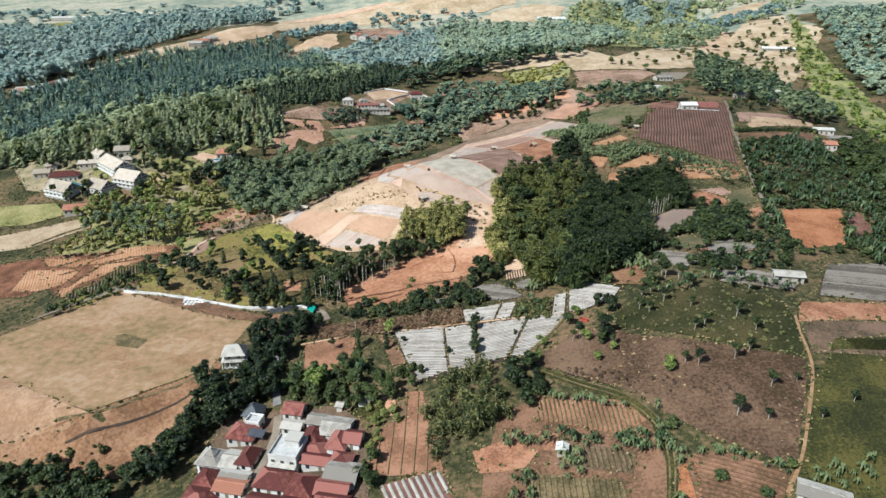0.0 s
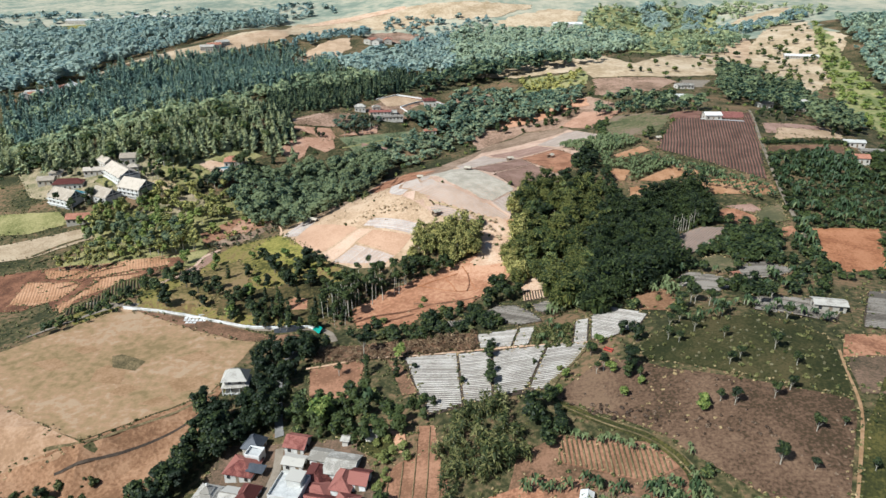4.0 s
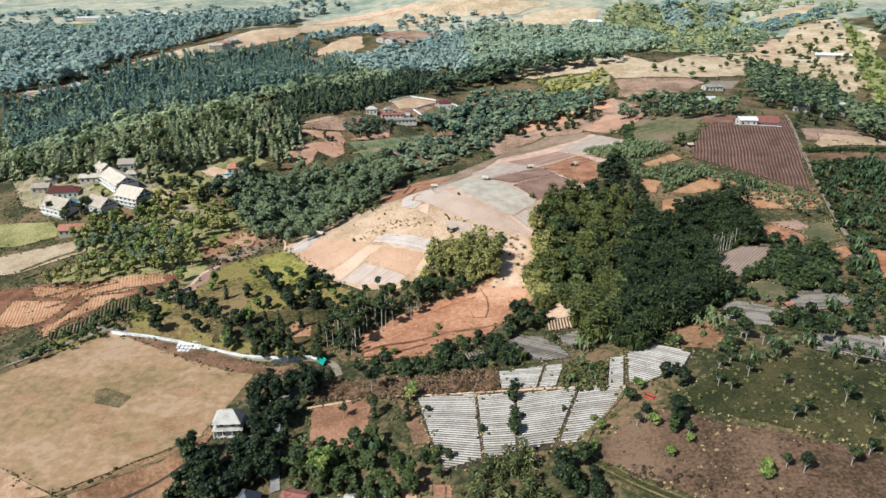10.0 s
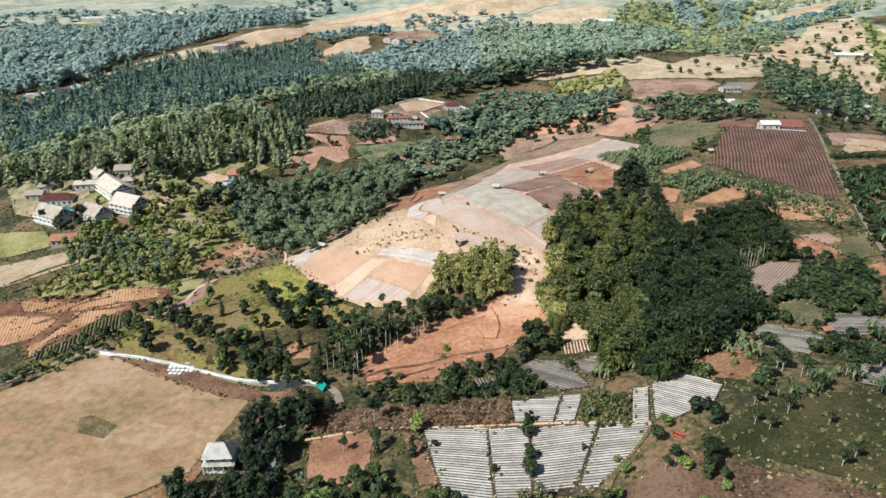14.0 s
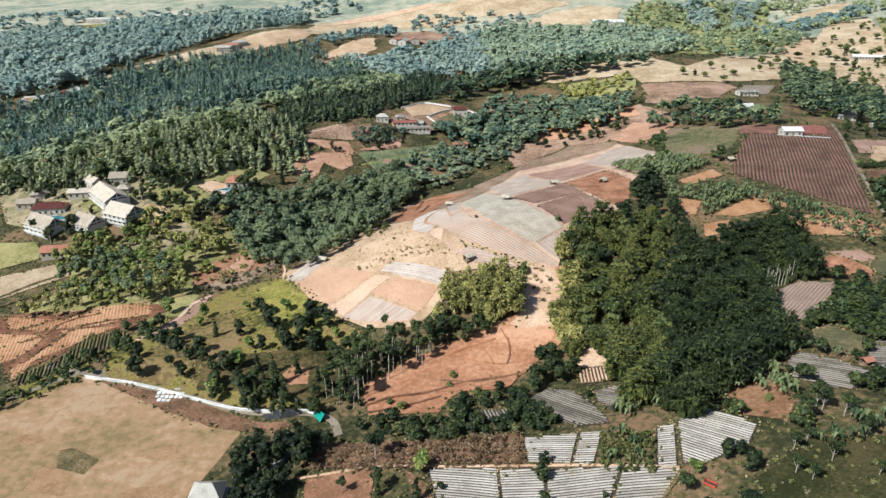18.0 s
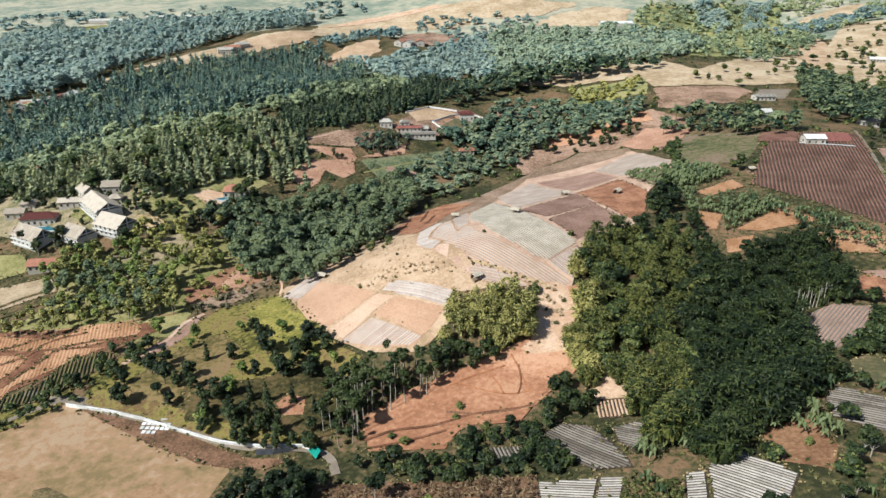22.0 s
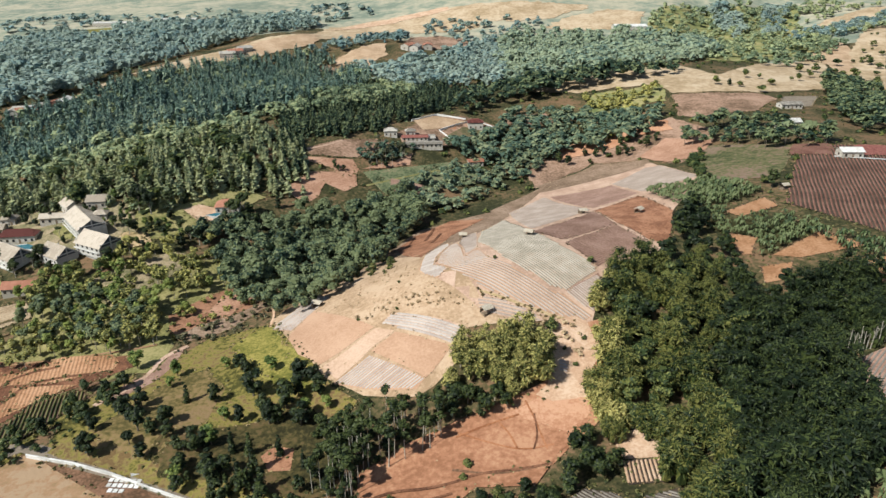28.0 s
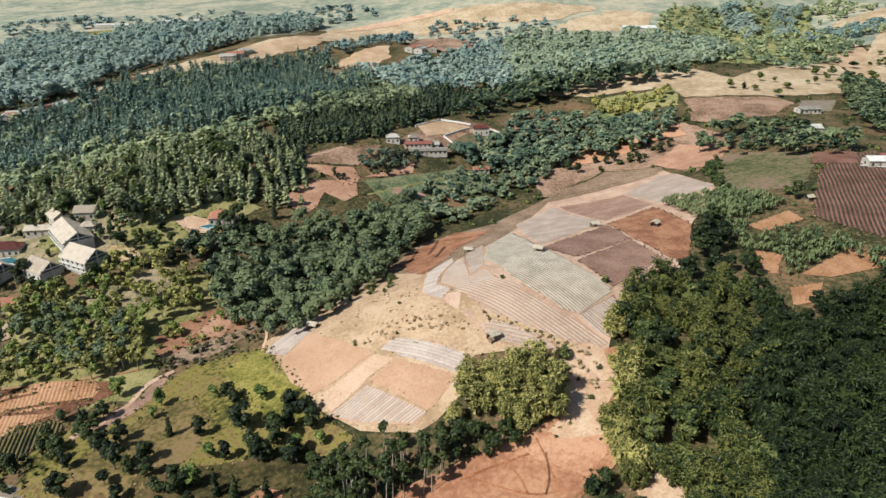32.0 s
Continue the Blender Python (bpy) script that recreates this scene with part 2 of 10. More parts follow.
YARD = surface("beige_yard_earth", ((0.13, 0.125, 0.06), (0.24, 0.195, 0.11), (0.34, 0.265, 0.17)), (9.0, 0.9), 0.95, 0.3)
RED_BROWN = surface("red_brown_earth", ((0.085, 0.05, 0.027), (0.15, 0.083, 0.047), (0.225, 0.122, 0.073)), (9.0, 0.8), 0.95, 0.45)
WORN = surface("trodden_reddish_earth", ((0.225, 0.132, 0.066), (0.275, 0.165, 0.086), (0.32, 0.198, 0.112)), (6.0, 0.9), 0.95, 0.3)
# Hoed terrace earth; sunlight on the step tops is put into its orange.
TERRACE_SUN = striped("hoed_terrace_earth_painted_sun", ((0.26, 0.132, 0.066), (0.35, 0.185, 0.098), (0.43, 0.245, 0.14)), 1.3, 113, (15.0, 1.0), 0.95, 0.5)
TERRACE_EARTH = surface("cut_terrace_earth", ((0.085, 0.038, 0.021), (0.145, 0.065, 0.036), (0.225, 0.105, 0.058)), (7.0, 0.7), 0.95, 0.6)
FLANK = surface("pinkish_brown_slope_earth", ((0.15, 0.10, 0.062), (0.235, 0.158, 0.106), (0.315, 0.222, 0.155)), (17.0, 1.2), 0.95, 0.4)
PARK = surface("dry_mown_lawn", ((0.13, 0.128, 0.042), (0.215, 0.195, 0.075), (0.30, 0.258, 0.115)), (14.0, 0.9), 0.95, 0.3)
SADDLE = surface("bare_saddle_earth", ((0.13, 0.083, 0.05), (0.205, 0.128, 0.083), (0.295, 0.185, 0.125), (0.36, 0.235, 0.165)), (20.0, 1.6), 0.95, 0.4)
VALLEY_GRASS = surface("green_terrace_grass", ((0.06, 0.078, 0.04), (0.11, 0.13, 0.064), (0.165, 0.175, 0.09), (0.20, 0.165, 0.105)), (16.0, 1.6), 0.95, 0.5)
SOIL_DEEP = surface("deep_red_earth", ((0.18, 0.082, 0.045), (0.28, 0.13, 0.072), (0.37, 0.19, 0.11)), (8.0, 0.8), 0.95, 0.5)
BED_GAP = surface("dark_brown_furrow_earth", ((0.036, 0.026, 0.019), (0.058, 0.042, 0.03), (0.09, 0.064, 0.046)), (6.0, 0.5), 0.95, 0.4)
SLOPE_RUTS = striped("rutted_orange_earth", ((0.255, 0.117, 0.062), (0.34, 0.162, 0.09), (0.425, 0.23, 0.132)), 2.6, 28, (17.0, 1.4), 0.95, 0.22)
VALLEY_RED = surface("sunlit_valley_red_earth", ((0.27, 0.145, 0.09), (0.36, 0.20, 0.128), (0.44, 0.262, 0.175)), (14.0, 1.0), 0.95, 0.35)
TAN_STRIP = striped("tan_tilled_strips", ((0.25, 0.18, 0.11), (0.33, 0.245, 0.155), (0.41, 0.315, 0.21)), 1.6, 38, (11.0, 0.9), 0.95, 0.5)
BANK_EARTH = surface("cut_orange_bank_earth", ((0.16, 0.082, 0.042), (0.24, 0.128, 0.068), (0.31, 0.178, 0.10)), (16.0, 1.1), 0.95, 0.6)
PALE_BANK = surface("tan_pitch_side_earth", ((0.25, 0.148, 0.083), (0.31, 0.19, 0.112), (0.365, 0.235, 0.148)), (14.0, 1.2), 0.95, 0.3)
TRI_EARTH = surface("orange_plateau_earth", ((0.25, 0.125, 0.06), (0.325, 0.172, 0.088), (0.39, 0.222, 0.125)), (12.0, 0.9), 0.95, 0.35)
RED_STRIP = surface("red_brown_strip_earth", ((0.17, 0.085, 0.047), (0.25, 0.125, 0.072), (0.32, 0.168, 0.10)), (9.0, 0.8), 0.95, 0.4)
PLOT = surface("smooth_bare_plot_earth", ((0.375, 0.225, 0.14), (0.425, 0.262, 0.168), (0.47, 0.30, 0.197)), (15.0, 0.8), 0.95, 0.25)
PLOT_PALE = surface("pale_bare_plot_earth", ((0.43, 0.285, 0.19), (0.48, 0.325, 0.225), (0.53, 0.37, 0.265)), (15.0, 0.8), 0.95, 0.25)
FILM_PALE = surface("pale_faded_film", ((0.35, 0.29, 0.25), (0.41, 0.348, 0.303), (0.47, 0.408, 0.36)), (9.0, 0.6), 0.85, 0.2, 0.08, 0.15)
THATCH = surface("pale_thatch", ((0.38, 0.32, 0.24), (0.52, 0.46, 0.37)), (0.8, 0.15), 0.9, 0.4)
BARK = surface("grey_bark", ((0.10, 0.08, 0.06), (0.20, 0.17, 0.13)), (0.8, 0.1), 0.9, 0.4)
PALE_BARK = surface("pale_bark", ((0.28, 0.25, 0.20), (0.45, 0.41, 0.34)), (0.8, 0.1), 0.85, 0.3)
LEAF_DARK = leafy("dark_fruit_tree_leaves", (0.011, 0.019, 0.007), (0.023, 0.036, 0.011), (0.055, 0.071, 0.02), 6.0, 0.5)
LEAF_MID = leafy("broad_tree_leaves", (0.034, 0.052, 0.018), (0.078, 0.098, 0.028), (0.15, 0.16, 0.046), 6.0, 0.5)
LEAF_LIGHT = leafy("light_green_leaves", (0.06, 0.095, 0.02), (0.13, 0.17, 0.035), (0.21, 0.24, 0.06), 6.0, 0.5)
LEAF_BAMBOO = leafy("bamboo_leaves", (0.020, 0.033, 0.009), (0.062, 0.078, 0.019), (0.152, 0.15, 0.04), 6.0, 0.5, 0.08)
# Far pines: distance haze is put into the needle colour, paler and bluer.
LEAF_PINE = leafy("haze_paled_pine_needles", (0.115, 0.175, 0.14), (0.20, 0.27, 0.20), (0.285, 0.33, 0.21), 9.0, 0.4, 0.05)
LEAF_OLIVE = leafy("olive_sunlit_leaves", (0.075, 0.082, 0.023), (0.215, 0.21, 0.055), (0.36, 0.325, 0.098), 7.0, 0.5)
# Painted haze: pale blue-green, far lighter than the leaves themselves.
LEAF_FAR = leafy("haze_tinted_far_leaves", (0.14, 0.215, 0.21), (0.205, 0.28, 0.255), (0.265, 0.32, 0.26), 16.0, 0.4, 0.05)
LEAF_SHRUB = leafy("scrub_leaves", (0.03, 0.04, 0.012), (0.075, 0.085, 0.022), (0.15, 0.14, 0.05), 8.0)
# Distant broadleaf green, lightened and greyed by haze in the colour.
LEAF_HAZE_BROAD = leafy("haze_tinted_broadleaf_leaves", (0.13, 0.175, 0.10), (0.23, 0.28, 0.15), (0.33, 0.355, 0.18), 12.0, 0.4, 0.05)
LEAF_SCRUB = leafy("pale_dry_scrub", (0.045, 0.05, 0.025), (0.095, 0.093, 0.048), (0.18, 0.155, 0.085), 5.0, 0.4)
# Valley scrub green, with some painted haze: lighter and bluer.
LEAF_VALLEY = leafy("haze_tinted_valley_leaves", (0.066, 0.105, 0.072), (0.13, 0.178, 0.108), (0.215, 0.24, 0.13), 9.0, 0.5, 0.06)
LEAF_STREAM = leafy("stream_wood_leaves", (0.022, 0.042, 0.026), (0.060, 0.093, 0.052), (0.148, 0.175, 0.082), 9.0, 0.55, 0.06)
# Nearer pines: sun and thin haze are lifted into the needle colour.
LEAF_PINE_NEAR = leafy("near_pine_needles_haze_lifted", (0.102, 0.145, 0.088), (0.222, 0.268, 0.145), (0.35, 0.362, 0.185), 9.0, 0.4, 0.06)
# Brighter copy of the bamboo leaves: sunlight on the edges put into colour.
LEAF_BAMBOO_SUN = leafy("bamboo_leaves_painted_sun", (0.072, 0.08, 0.023), (0.23, 0.222, 0.06), (0.42, 0.37, 0.125), 6.0, 0.5, 0.08)
LEAF_STRAW = leafy("dry_stalks", (0.17, 0.13, 0.06), (0.28, 0.2, 0.095), (0.38, 0.28, 0.14), 8.0, 0.4)
LEAF_HAY = leafy("bleached_hay", (0.31, 0.225, 0.125), (0.41, 0.30, 0.175), (0.49, 0.37, 0.225), 8.0, 0.3)
LEAF_BRUSH = leafy("dead_brown_brush", (0.052, 0.033, 0.021), (0.105, 0.066, 0.043), (0.19, 0.13, 0.085), 5.0, 0.4)
LEAF_STALK = leafy("brown_maize_stalks", (0.11, 0.068, 0.036), (0.195, 0.128, 0.07), (0.30, 0.212, 0.122), 5.0, 0.4)
LEAF_BANANA = leafy("banana_leaves", (0.03, 0.052, 0.02), (0.058, 0.088, 0.03), (0.125, 0.15, 0.062), 8.0, 0.4)
TILE = surface("red_roof_tile", ((0.095, 0.03, 0.025), (0.17, 0.055, 0.043), (0.27, 0.108, 0.085)), (1.8, 0.2), 0.85, 0.4, 0.2, 0.55)
TILE_ORANGE = surface("orange_roof_tile", ((0.30, 0.13, 0.08), (0.40, 0.185, 0.12)), (3.0, 0.25), 0.8, 0.3, 0.3, 0.3)
SHEET = surface("grey_roof_sheet", ((0.22, 0.197, 0.165), (0.33, 0.30, 0.258), (0.44, 0.405, 0.352)), (2.5, 0.3), 0.7, 0.2, 0.2, 0.45)
SHINGLE = surface("beige_brown_shingle", ((0.33, 0.275, 0.215), (0.42, 0.355, 0.283), (0.50, 0.43, 0.35)), (3.0, 0.3), 0.85, 0.3, 0.15, 0.25)
DARK_ROOF = surface("dark_slate_roof", ((0.05, 0.055, 0.065), (0.085, 0.09, 0.10)), (2.0, 0.3), 0.6, 0.2, 0.3)
PLASTER = surface("white_plaster", ((0.48, 0.46, 0.42), (0.62, 0.60, 0.56), (0.70, 0.685, 0.65)), (2.5, 0.3), 0.85, 0.1, 0.2, 0.3)
CREAM = surface("cream_wall_paint", ((0.36, 0.325, 0.27), (0.45, 0.41, 0.35), (0.51, 0.47, 0.41)), (2.5, 0.3), 0.85, 0.1, 0.2, 0.3)
CONCRETE = surface("weathered_concrete", ((0.33, 0.32, 0.30), (0.44, 0.43, 0.41), (0.52, 0.51, 0.48)), (3.0, 0.3), 0.9, 0.2)
ASPHALT = surface("worn_lane_surface", ((0.16, 0.15, 0.14), (0.24, 0.225, 0.21)), (4.0, 0.4), 0.9, 0.2)
TIMBER = surface("weathered_timber", ((0.14, 0.10, 0.07), (0.26, 0.20, 0.14)), (0.8, 0.15), 0.85, 0.3)
TEAL = surface("teal_tarpaulin", ((0.01, 0.17, 0.13), (0.02, 0.26, 0.20)), (2.0, 0.3), 0.5, 0.2)
GLASS_DARK = surface("dark_window_glass", ((0.02, 0.022, 0.025), (0.035, 0.04, 0.045)), (2.0, 0.3), 0.08, 0.0, 0.5)
WATER = surface("pool_water", ((0.025, 0.12, 0.16), (0.045, 0.17, 0.21)), (2.0, 0.4), 0.06, 0.1, 0.5)

RED_PAINT = surface("red_paint", ((0.36, 0.05, 0.035), (0.46, 0.085, 0.06)), (1.0, 0.2), 0.6, 0.1)


# ---- mesh helpers ----
def mesh_from(name, verts, faces, material):
    """A mesh from arrays: verts (n, 3); faces (m, 4) or (m, 3)."""
    verts, faces = np.asarray(verts, np.float32), np.asarray(faces, np.int32)
    me = bpy.data.meshes.new(name)
    k = faces.shape[1]
    me.vertices.add(len(verts))
    me.vertices.foreach_set("co", verts.ravel())
    me.loops.add(faces.size)
    me.loops.foreach_set("vertex_index", faces.ravel())
    me.polygons.add(len(faces))
    me.polygons.foreach_set("loop_start", np.arange(0, faces.size, k, dtype=np.int32))
    for mt in material if isinstance(material, (tuple, list)) else (material,):
        me.materials.append(mt)
    me.update(calc_edges=True)
    return me


def part(name, bm, material, parent=None, label=""):
    """Links a bmesh as one mesh object, under a thing or a part."""
    me = bpy.data.meshes.new(name)
    bm.to_mesh(me)
    bm.free()
    me.materials.append(material)
    ob = new(name, me)
    ob.parent = parent
    if label:
        ob["label"] = label
    return ob


def add_box(bm, x0, x1, y0, y1, z0, z1, taper=0.0):
    t = taper
    vs = [bm.verts.new(v) for v in ((x0, y0, z0), (x1, y0, z0), (x1, y1, z0), (x0, y1, z0), (x0 + t, y0 + t, z1), (x1 - t, y0 + t, z1), (x1 - t, y1 - t, z1), (x0 + t, y1 - t, z1))]
    for f in ((3, 2, 1, 0), (4, 5, 6, 7), (0, 1, 5, 4), (1, 2, 6, 5), (2, 3, 7, 6), (3, 0, 4, 7)):
        bm.faces.new([vs[i] for i in f])
    return bm


def box(*a, **k):
    return add_box(bmesh.new(), *a, **k)


def slab(points, thick):
    """A bmesh plate: the polygon of 3D points with a thickness downwards."""
    bm = bmesh.new()
    top = [bm.verts.new(p) for p in points]
    low = [bm.verts.new((p[0], p[1], p[2] - thick)) for p in points]
    bm.faces.new(top)
    bm.faces.new(low[::-1])
    for i in range(len(top)):
        j = (i + 1) % len(top)
        bm.faces.new((top[j], top[i], low[i], low[j]))
    bmesh.ops.recalc_face_normals(bm, faces=bm.faces)
    return bm


def inside(x, y, poly):
    return edge_distance(x, y, poly) < 0


def crossings(poly, ox, oy, dx, dy):
    """Where the line from (ox, oy) along (dx, dy) enters and leaves a polygon, as distances."""
    out = []
    for i in range(len(poly)):
        (ax, ay), (bx, by) = poly[i], poly[(i + 1) % len(poly)]
        den = dx * (by - ay) - dy * (bx - ax)
        if abs(den) < 1e-9:
            continue
        s = ((ax - ox) * (by - ay) - (ay - oy) * (bx - ax)) / den
        k = ((ax - ox) * dy - (ay - oy) * dx) / den
        if 0 <= k < 1:
            out.append(s)
    return sorted(out)


def sheet(name, poly, material, lift=0.25, step=5.0, wobble=0.6):
    """A patch of ground cover that follows the land inside an outline, with a slightly uneven edge."""
    ring = []
    for i in range(len(poly)):
        (ax, ay), (bx, by) = poly[i], poly[(i + 1) % len(poly)]
        k = max(1, int(math.hypot(bx - ax, by - ay) / step))
        for j in range(k):
            px, py = ax + (bx - ax) * j / k, ay + (by - ay) * j / k
            nz = noise.noise_vector((px * 0.13, py * 0.13, 0.5)) * wobble
            ring.append((px + nz.x, py + nz.y))
    bm = bmesh.new()
    bm.faces.new([bm.verts.new((px, py, 0)) for px, py in ring])
    xs, ys = [p[0] for p in ring], [p[1] for p in ring]
    for axis, lo, hi in ((0, min(xs), max(xs)), (1, min(ys), max(ys))):
        v = math.ceil(lo / step) * step
        while v < hi:
            co, no = [0, 0, 0], [0, 0, 0]
            co[axis], no[axis] = v, 1
            bmesh.ops.bisect_plane(bm, geom=bm.verts[:] + bm.edges[:] + bm.faces[:], plane_co=co, plane_no=no)
            v += step
    bmesh.ops.triangulate(bm, faces=[f for f in bm.faces if len(f.verts) > 4])
    co = np.array([v.co[:] for v in bm.verts])
    for v, z in zip(bm.verts, height(co[:, 0], co[:, 1])):
        v.co.z = z + lift
    bmesh.ops.recalc_face_normals(bm, faces=bm.faces)
    if bm.faces and sum(f.normal.z for f in bm.faces) < 0:
        bmesh.ops.reverse_faces(bm, faces=bm.faces)
    return part(name, bm, material)

# ---- ground ----
def spaced(lo, hi, fine_lo, fine_hi, fine, grow):
    """Grid lines, fine in the middle and ever wider outwards."""
    mid = list(np.arange(fine_lo, fine_hi + 0.1, fine))
    up, s = [mid[-1]], fine
    while up[-1] < hi:
        s *= grow
        up.append(up[-1] + s)
    down, s = [mid[0]], fine
    while down[-1] > lo:
        s *= grow
        down.append(down[-1] - s)
    return np.array(down[:0:-1] + mid + up[1:])


gx = spaced(-6000, 6000, -250, 260, 3.8, 1.06)
gy = spaced(-3000, 9000, 90, 500, 3.8, 1.035)
GX, GY = np.meshgrid(gx, gy)
GZ = height(GX, GY)
nx, ny = len(gx), len(gy)
idx = np.arange(nx * ny).reshape(ny, nx)
quads = np.stack([idx[:-1, :-1], idx[:-1, 1:], idx[1:, 1:], idx[1:, :-1]], -1).reshape(-1, 4)
ground = tagged(new("ground", mesh_from("ground", np.stack([GX, GY, GZ], -1).reshape(-1, 3), quads, GROUND)), "rolling ground of rough grass, scrub and bare earth", "ground", kind="structure")
ground.data.shade_smooth()
# Faces beyond roughly 930 m take the farmland colour with painted haze.
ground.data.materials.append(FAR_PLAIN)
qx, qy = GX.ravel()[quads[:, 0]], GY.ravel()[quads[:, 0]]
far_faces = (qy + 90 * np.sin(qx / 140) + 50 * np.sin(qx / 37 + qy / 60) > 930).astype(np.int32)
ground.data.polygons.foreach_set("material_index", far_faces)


# ---- fields ----
OUTLINES, ALL_PLOTS, LIFTS = [], [], {}


def field(name, poly, material, label, category="field", lift=0.25, group="", wobble=0.6):
    if lift > 0.19:
        OUTLINES.append(poly)
    ALL_PLOTS.append(poly)
    ob = tagged(sheet(name, poly, material, lift, wobble=wobble), label, category, group, kind="structure")
    LIFTS[ob.name] = lift
    return ob


def trail(name, line, width, material, label, category="path", lift=0.34):
    """A track of even width along a line, rounded off at its bends."""
    pts = [Vector((x, y)) for x, y in line]
    for _ in range(2):
        pts = [pts[0]] + [q for a, b in zip(pts, pts[1:]) for q in (a.lerp(b, 0.25), a.lerp(b, 0.75))] + [pts[-1]]
    run = [pts[0]]
    for a, b in zip(pts, pts[1:]):
        k = max(1, int((b - a).length / 2.5))
        run += [a.lerp(b, (i + 1) / k) for i in range(k)]
    left, right = [], []
    for i, p in enumerate(run):
        d = (run[min(i + 1, len(run) - 1)] - run[max(i - 1, 0)]).normalized()
        w = width * 0.5 * (1 + 0.25 * noise.noise((p.x * 0.2, p.y * 0.2, 3.3)))
        left.append((p.x - d.y * w, p.y + d.x * w))
        right.append((p.x + d.y * w, p.y - d.x * w))
    n = len(run)
    v = np.array(left + right)
    v = np.column_stack([v, height(v[:, 0], v[:, 1]) + lift])
    i = np.arange(n - 1)
    ob = new(name, mesh_from(name, v, np.stack([i + n, i + n + 1, i + 1, i], 1), material))
    ALL_PLOTS.append(left + right[::-1])
    return tagged(ob, label, category, kind="structure")


def beds(owner, poly, angle, pitch, width, rise, material, name="mulch_bed", single=True, wave=0.5):
    """Raised beds side by side across a field, each following the land. single: an object each."""
    lift = LIFTS[owner.name] + 0.02
    ca, sa = math.cos(radians(angle)), math.sin(radians(angle))
    across = [-px * sa + py * ca for px, py in poly]
    allv, allf = [], []
    o = min(across) + pitch * 0.6
    while o < max(across) - pitch * 0.3:
        cuts = crossings(poly, -o * sa, o * ca, ca, sa)
        for a, b in zip(cuts[::2], cuts[1::2]):
            a, b = a + 0.4, b - 0.4
            if b - a < 2:
                continue
            k = max(2, int((b - a) / 3.5) + 1)
            s = np.linspace(a, b, k)
            off = o + wave * np.array([noise.noise((v * 0.05, o * 0.02, 7.7)) for v in s])
            rows = []
            for dw, dz in ((-0.5, -0.05), (-0.34, rise), (0.34, rise), (0.5, -0.05)):
                q = off + dw * width
                rows.append(np.stack([s * ca - q * sa, s * sa + q * ca, np.full(k, dz)], -1))
            v = np.stack(rows, 1).reshape(-1, 3)
            v[:, 2] += height(v[:, 0], v[:, 1]) + lift
            base = np.arange(k - 1)[:, None] * 4
            f = np.concatenate([np.concatenate([base + j, base + j + 4, base + j + 5, base + j + 1], 1) for j in range(3)])
            if single:
                ob = new(name, mesh_from(name, v, f, material))
                ob.parent = owner
            else:
                allf.append(f + sum(len(q) for q in allv))
                allv.append(v)
        o += pitch
    if allv:
        ob = new(name, mesh_from(name, np.concatenate(allv), np.concatenate(allf), material))
        ob.parent = owner
        ob["kind"] = "stuff"


# ---- plants ----
def tuft(rng, count, size, lobes, radius, flat=0.75, up=0.5, dense=True):
    """Leaf clumps on the outside of several lobes: (n, 3, 3) corners of small pointed plates."""
    which = rng.integers(0, len(lobes), count)
    d = rng.normal(size=(count, 3))
    d /= np.linalg.norm(d, axis=1, keepdims=True)
    d[:, 2] = np.where(d[:, 2] < -0.35, -d[:, 2] * 0.6, d[:, 2])
    r = radius[which][:, None] * rng.uniform(0.66, 1.16, (count, 1))
    c = lobes[which] + d * r * np.array([1, 1, flat])
    nrm = d + rng.normal(scale=0.32, size=(count, 3)) + np.array([0, 0, up])
    nrm /= np.linalg.norm(nrm, axis=1, keepdims=True)
    a = np.cross(nrm, rng.normal(size=(count, 3)))
    a /= np.linalg.norm(a, axis=1, keepdims=True)
    b = np.cross(nrm, a)
    s = size * rng.uniform(0.75, 1.6, (count, 1))
    w = s * rng.uniform(0.6, 1.0, (count, 1))
    leafs = np.stack([c - a * s - nrm * s * 0.2, c + a * s * 0.6 - b * w, c + a * s * 0.4 + b * w], 1)
    if not dense:
        return leafs
    return np.concatenate([leafs, *(cores(p, q * 0.78, flat) for p, q in zip(lobes, radius))])


def cores(centre, r, flat):
    """The dense inside of a lobe: a rounded lump of six bent plates."""
    k = r * 0.62
    cube = np.array([[(x, y, z) for x, y, z in face] for face in (
        ((-1, -1, 1), (1, -1, 1), (1, 1, 1), (-1, 1, 1)), ((-1, 1, -1), (1, 1, -1), (1, -1, -1), (-1, -1, -1)),
        ((-1, -1, -1), (1, -1, -1), (1, -1, 1), (-1, -1, 1)), ((1, 1, -1), (-1, 1, -1), (-1, 1, 1), (1, 1, 1)),
        ((1, -1, -1), (1, 1, -1), (1, 1, 1), (1, -1, 1)), ((-1, 1, -1), (-1, -1, -1), (-1, -1, 1), (-1, 1, 1)))], float)
    return split(centre + cube * np.array([k, k, k * flat]))


def split(q):
    """Four-cornered plates as pairs of triangles."""
    return np.concatenate([q[:, [0, 1, 2]], q[:, [0, 2, 3]]])


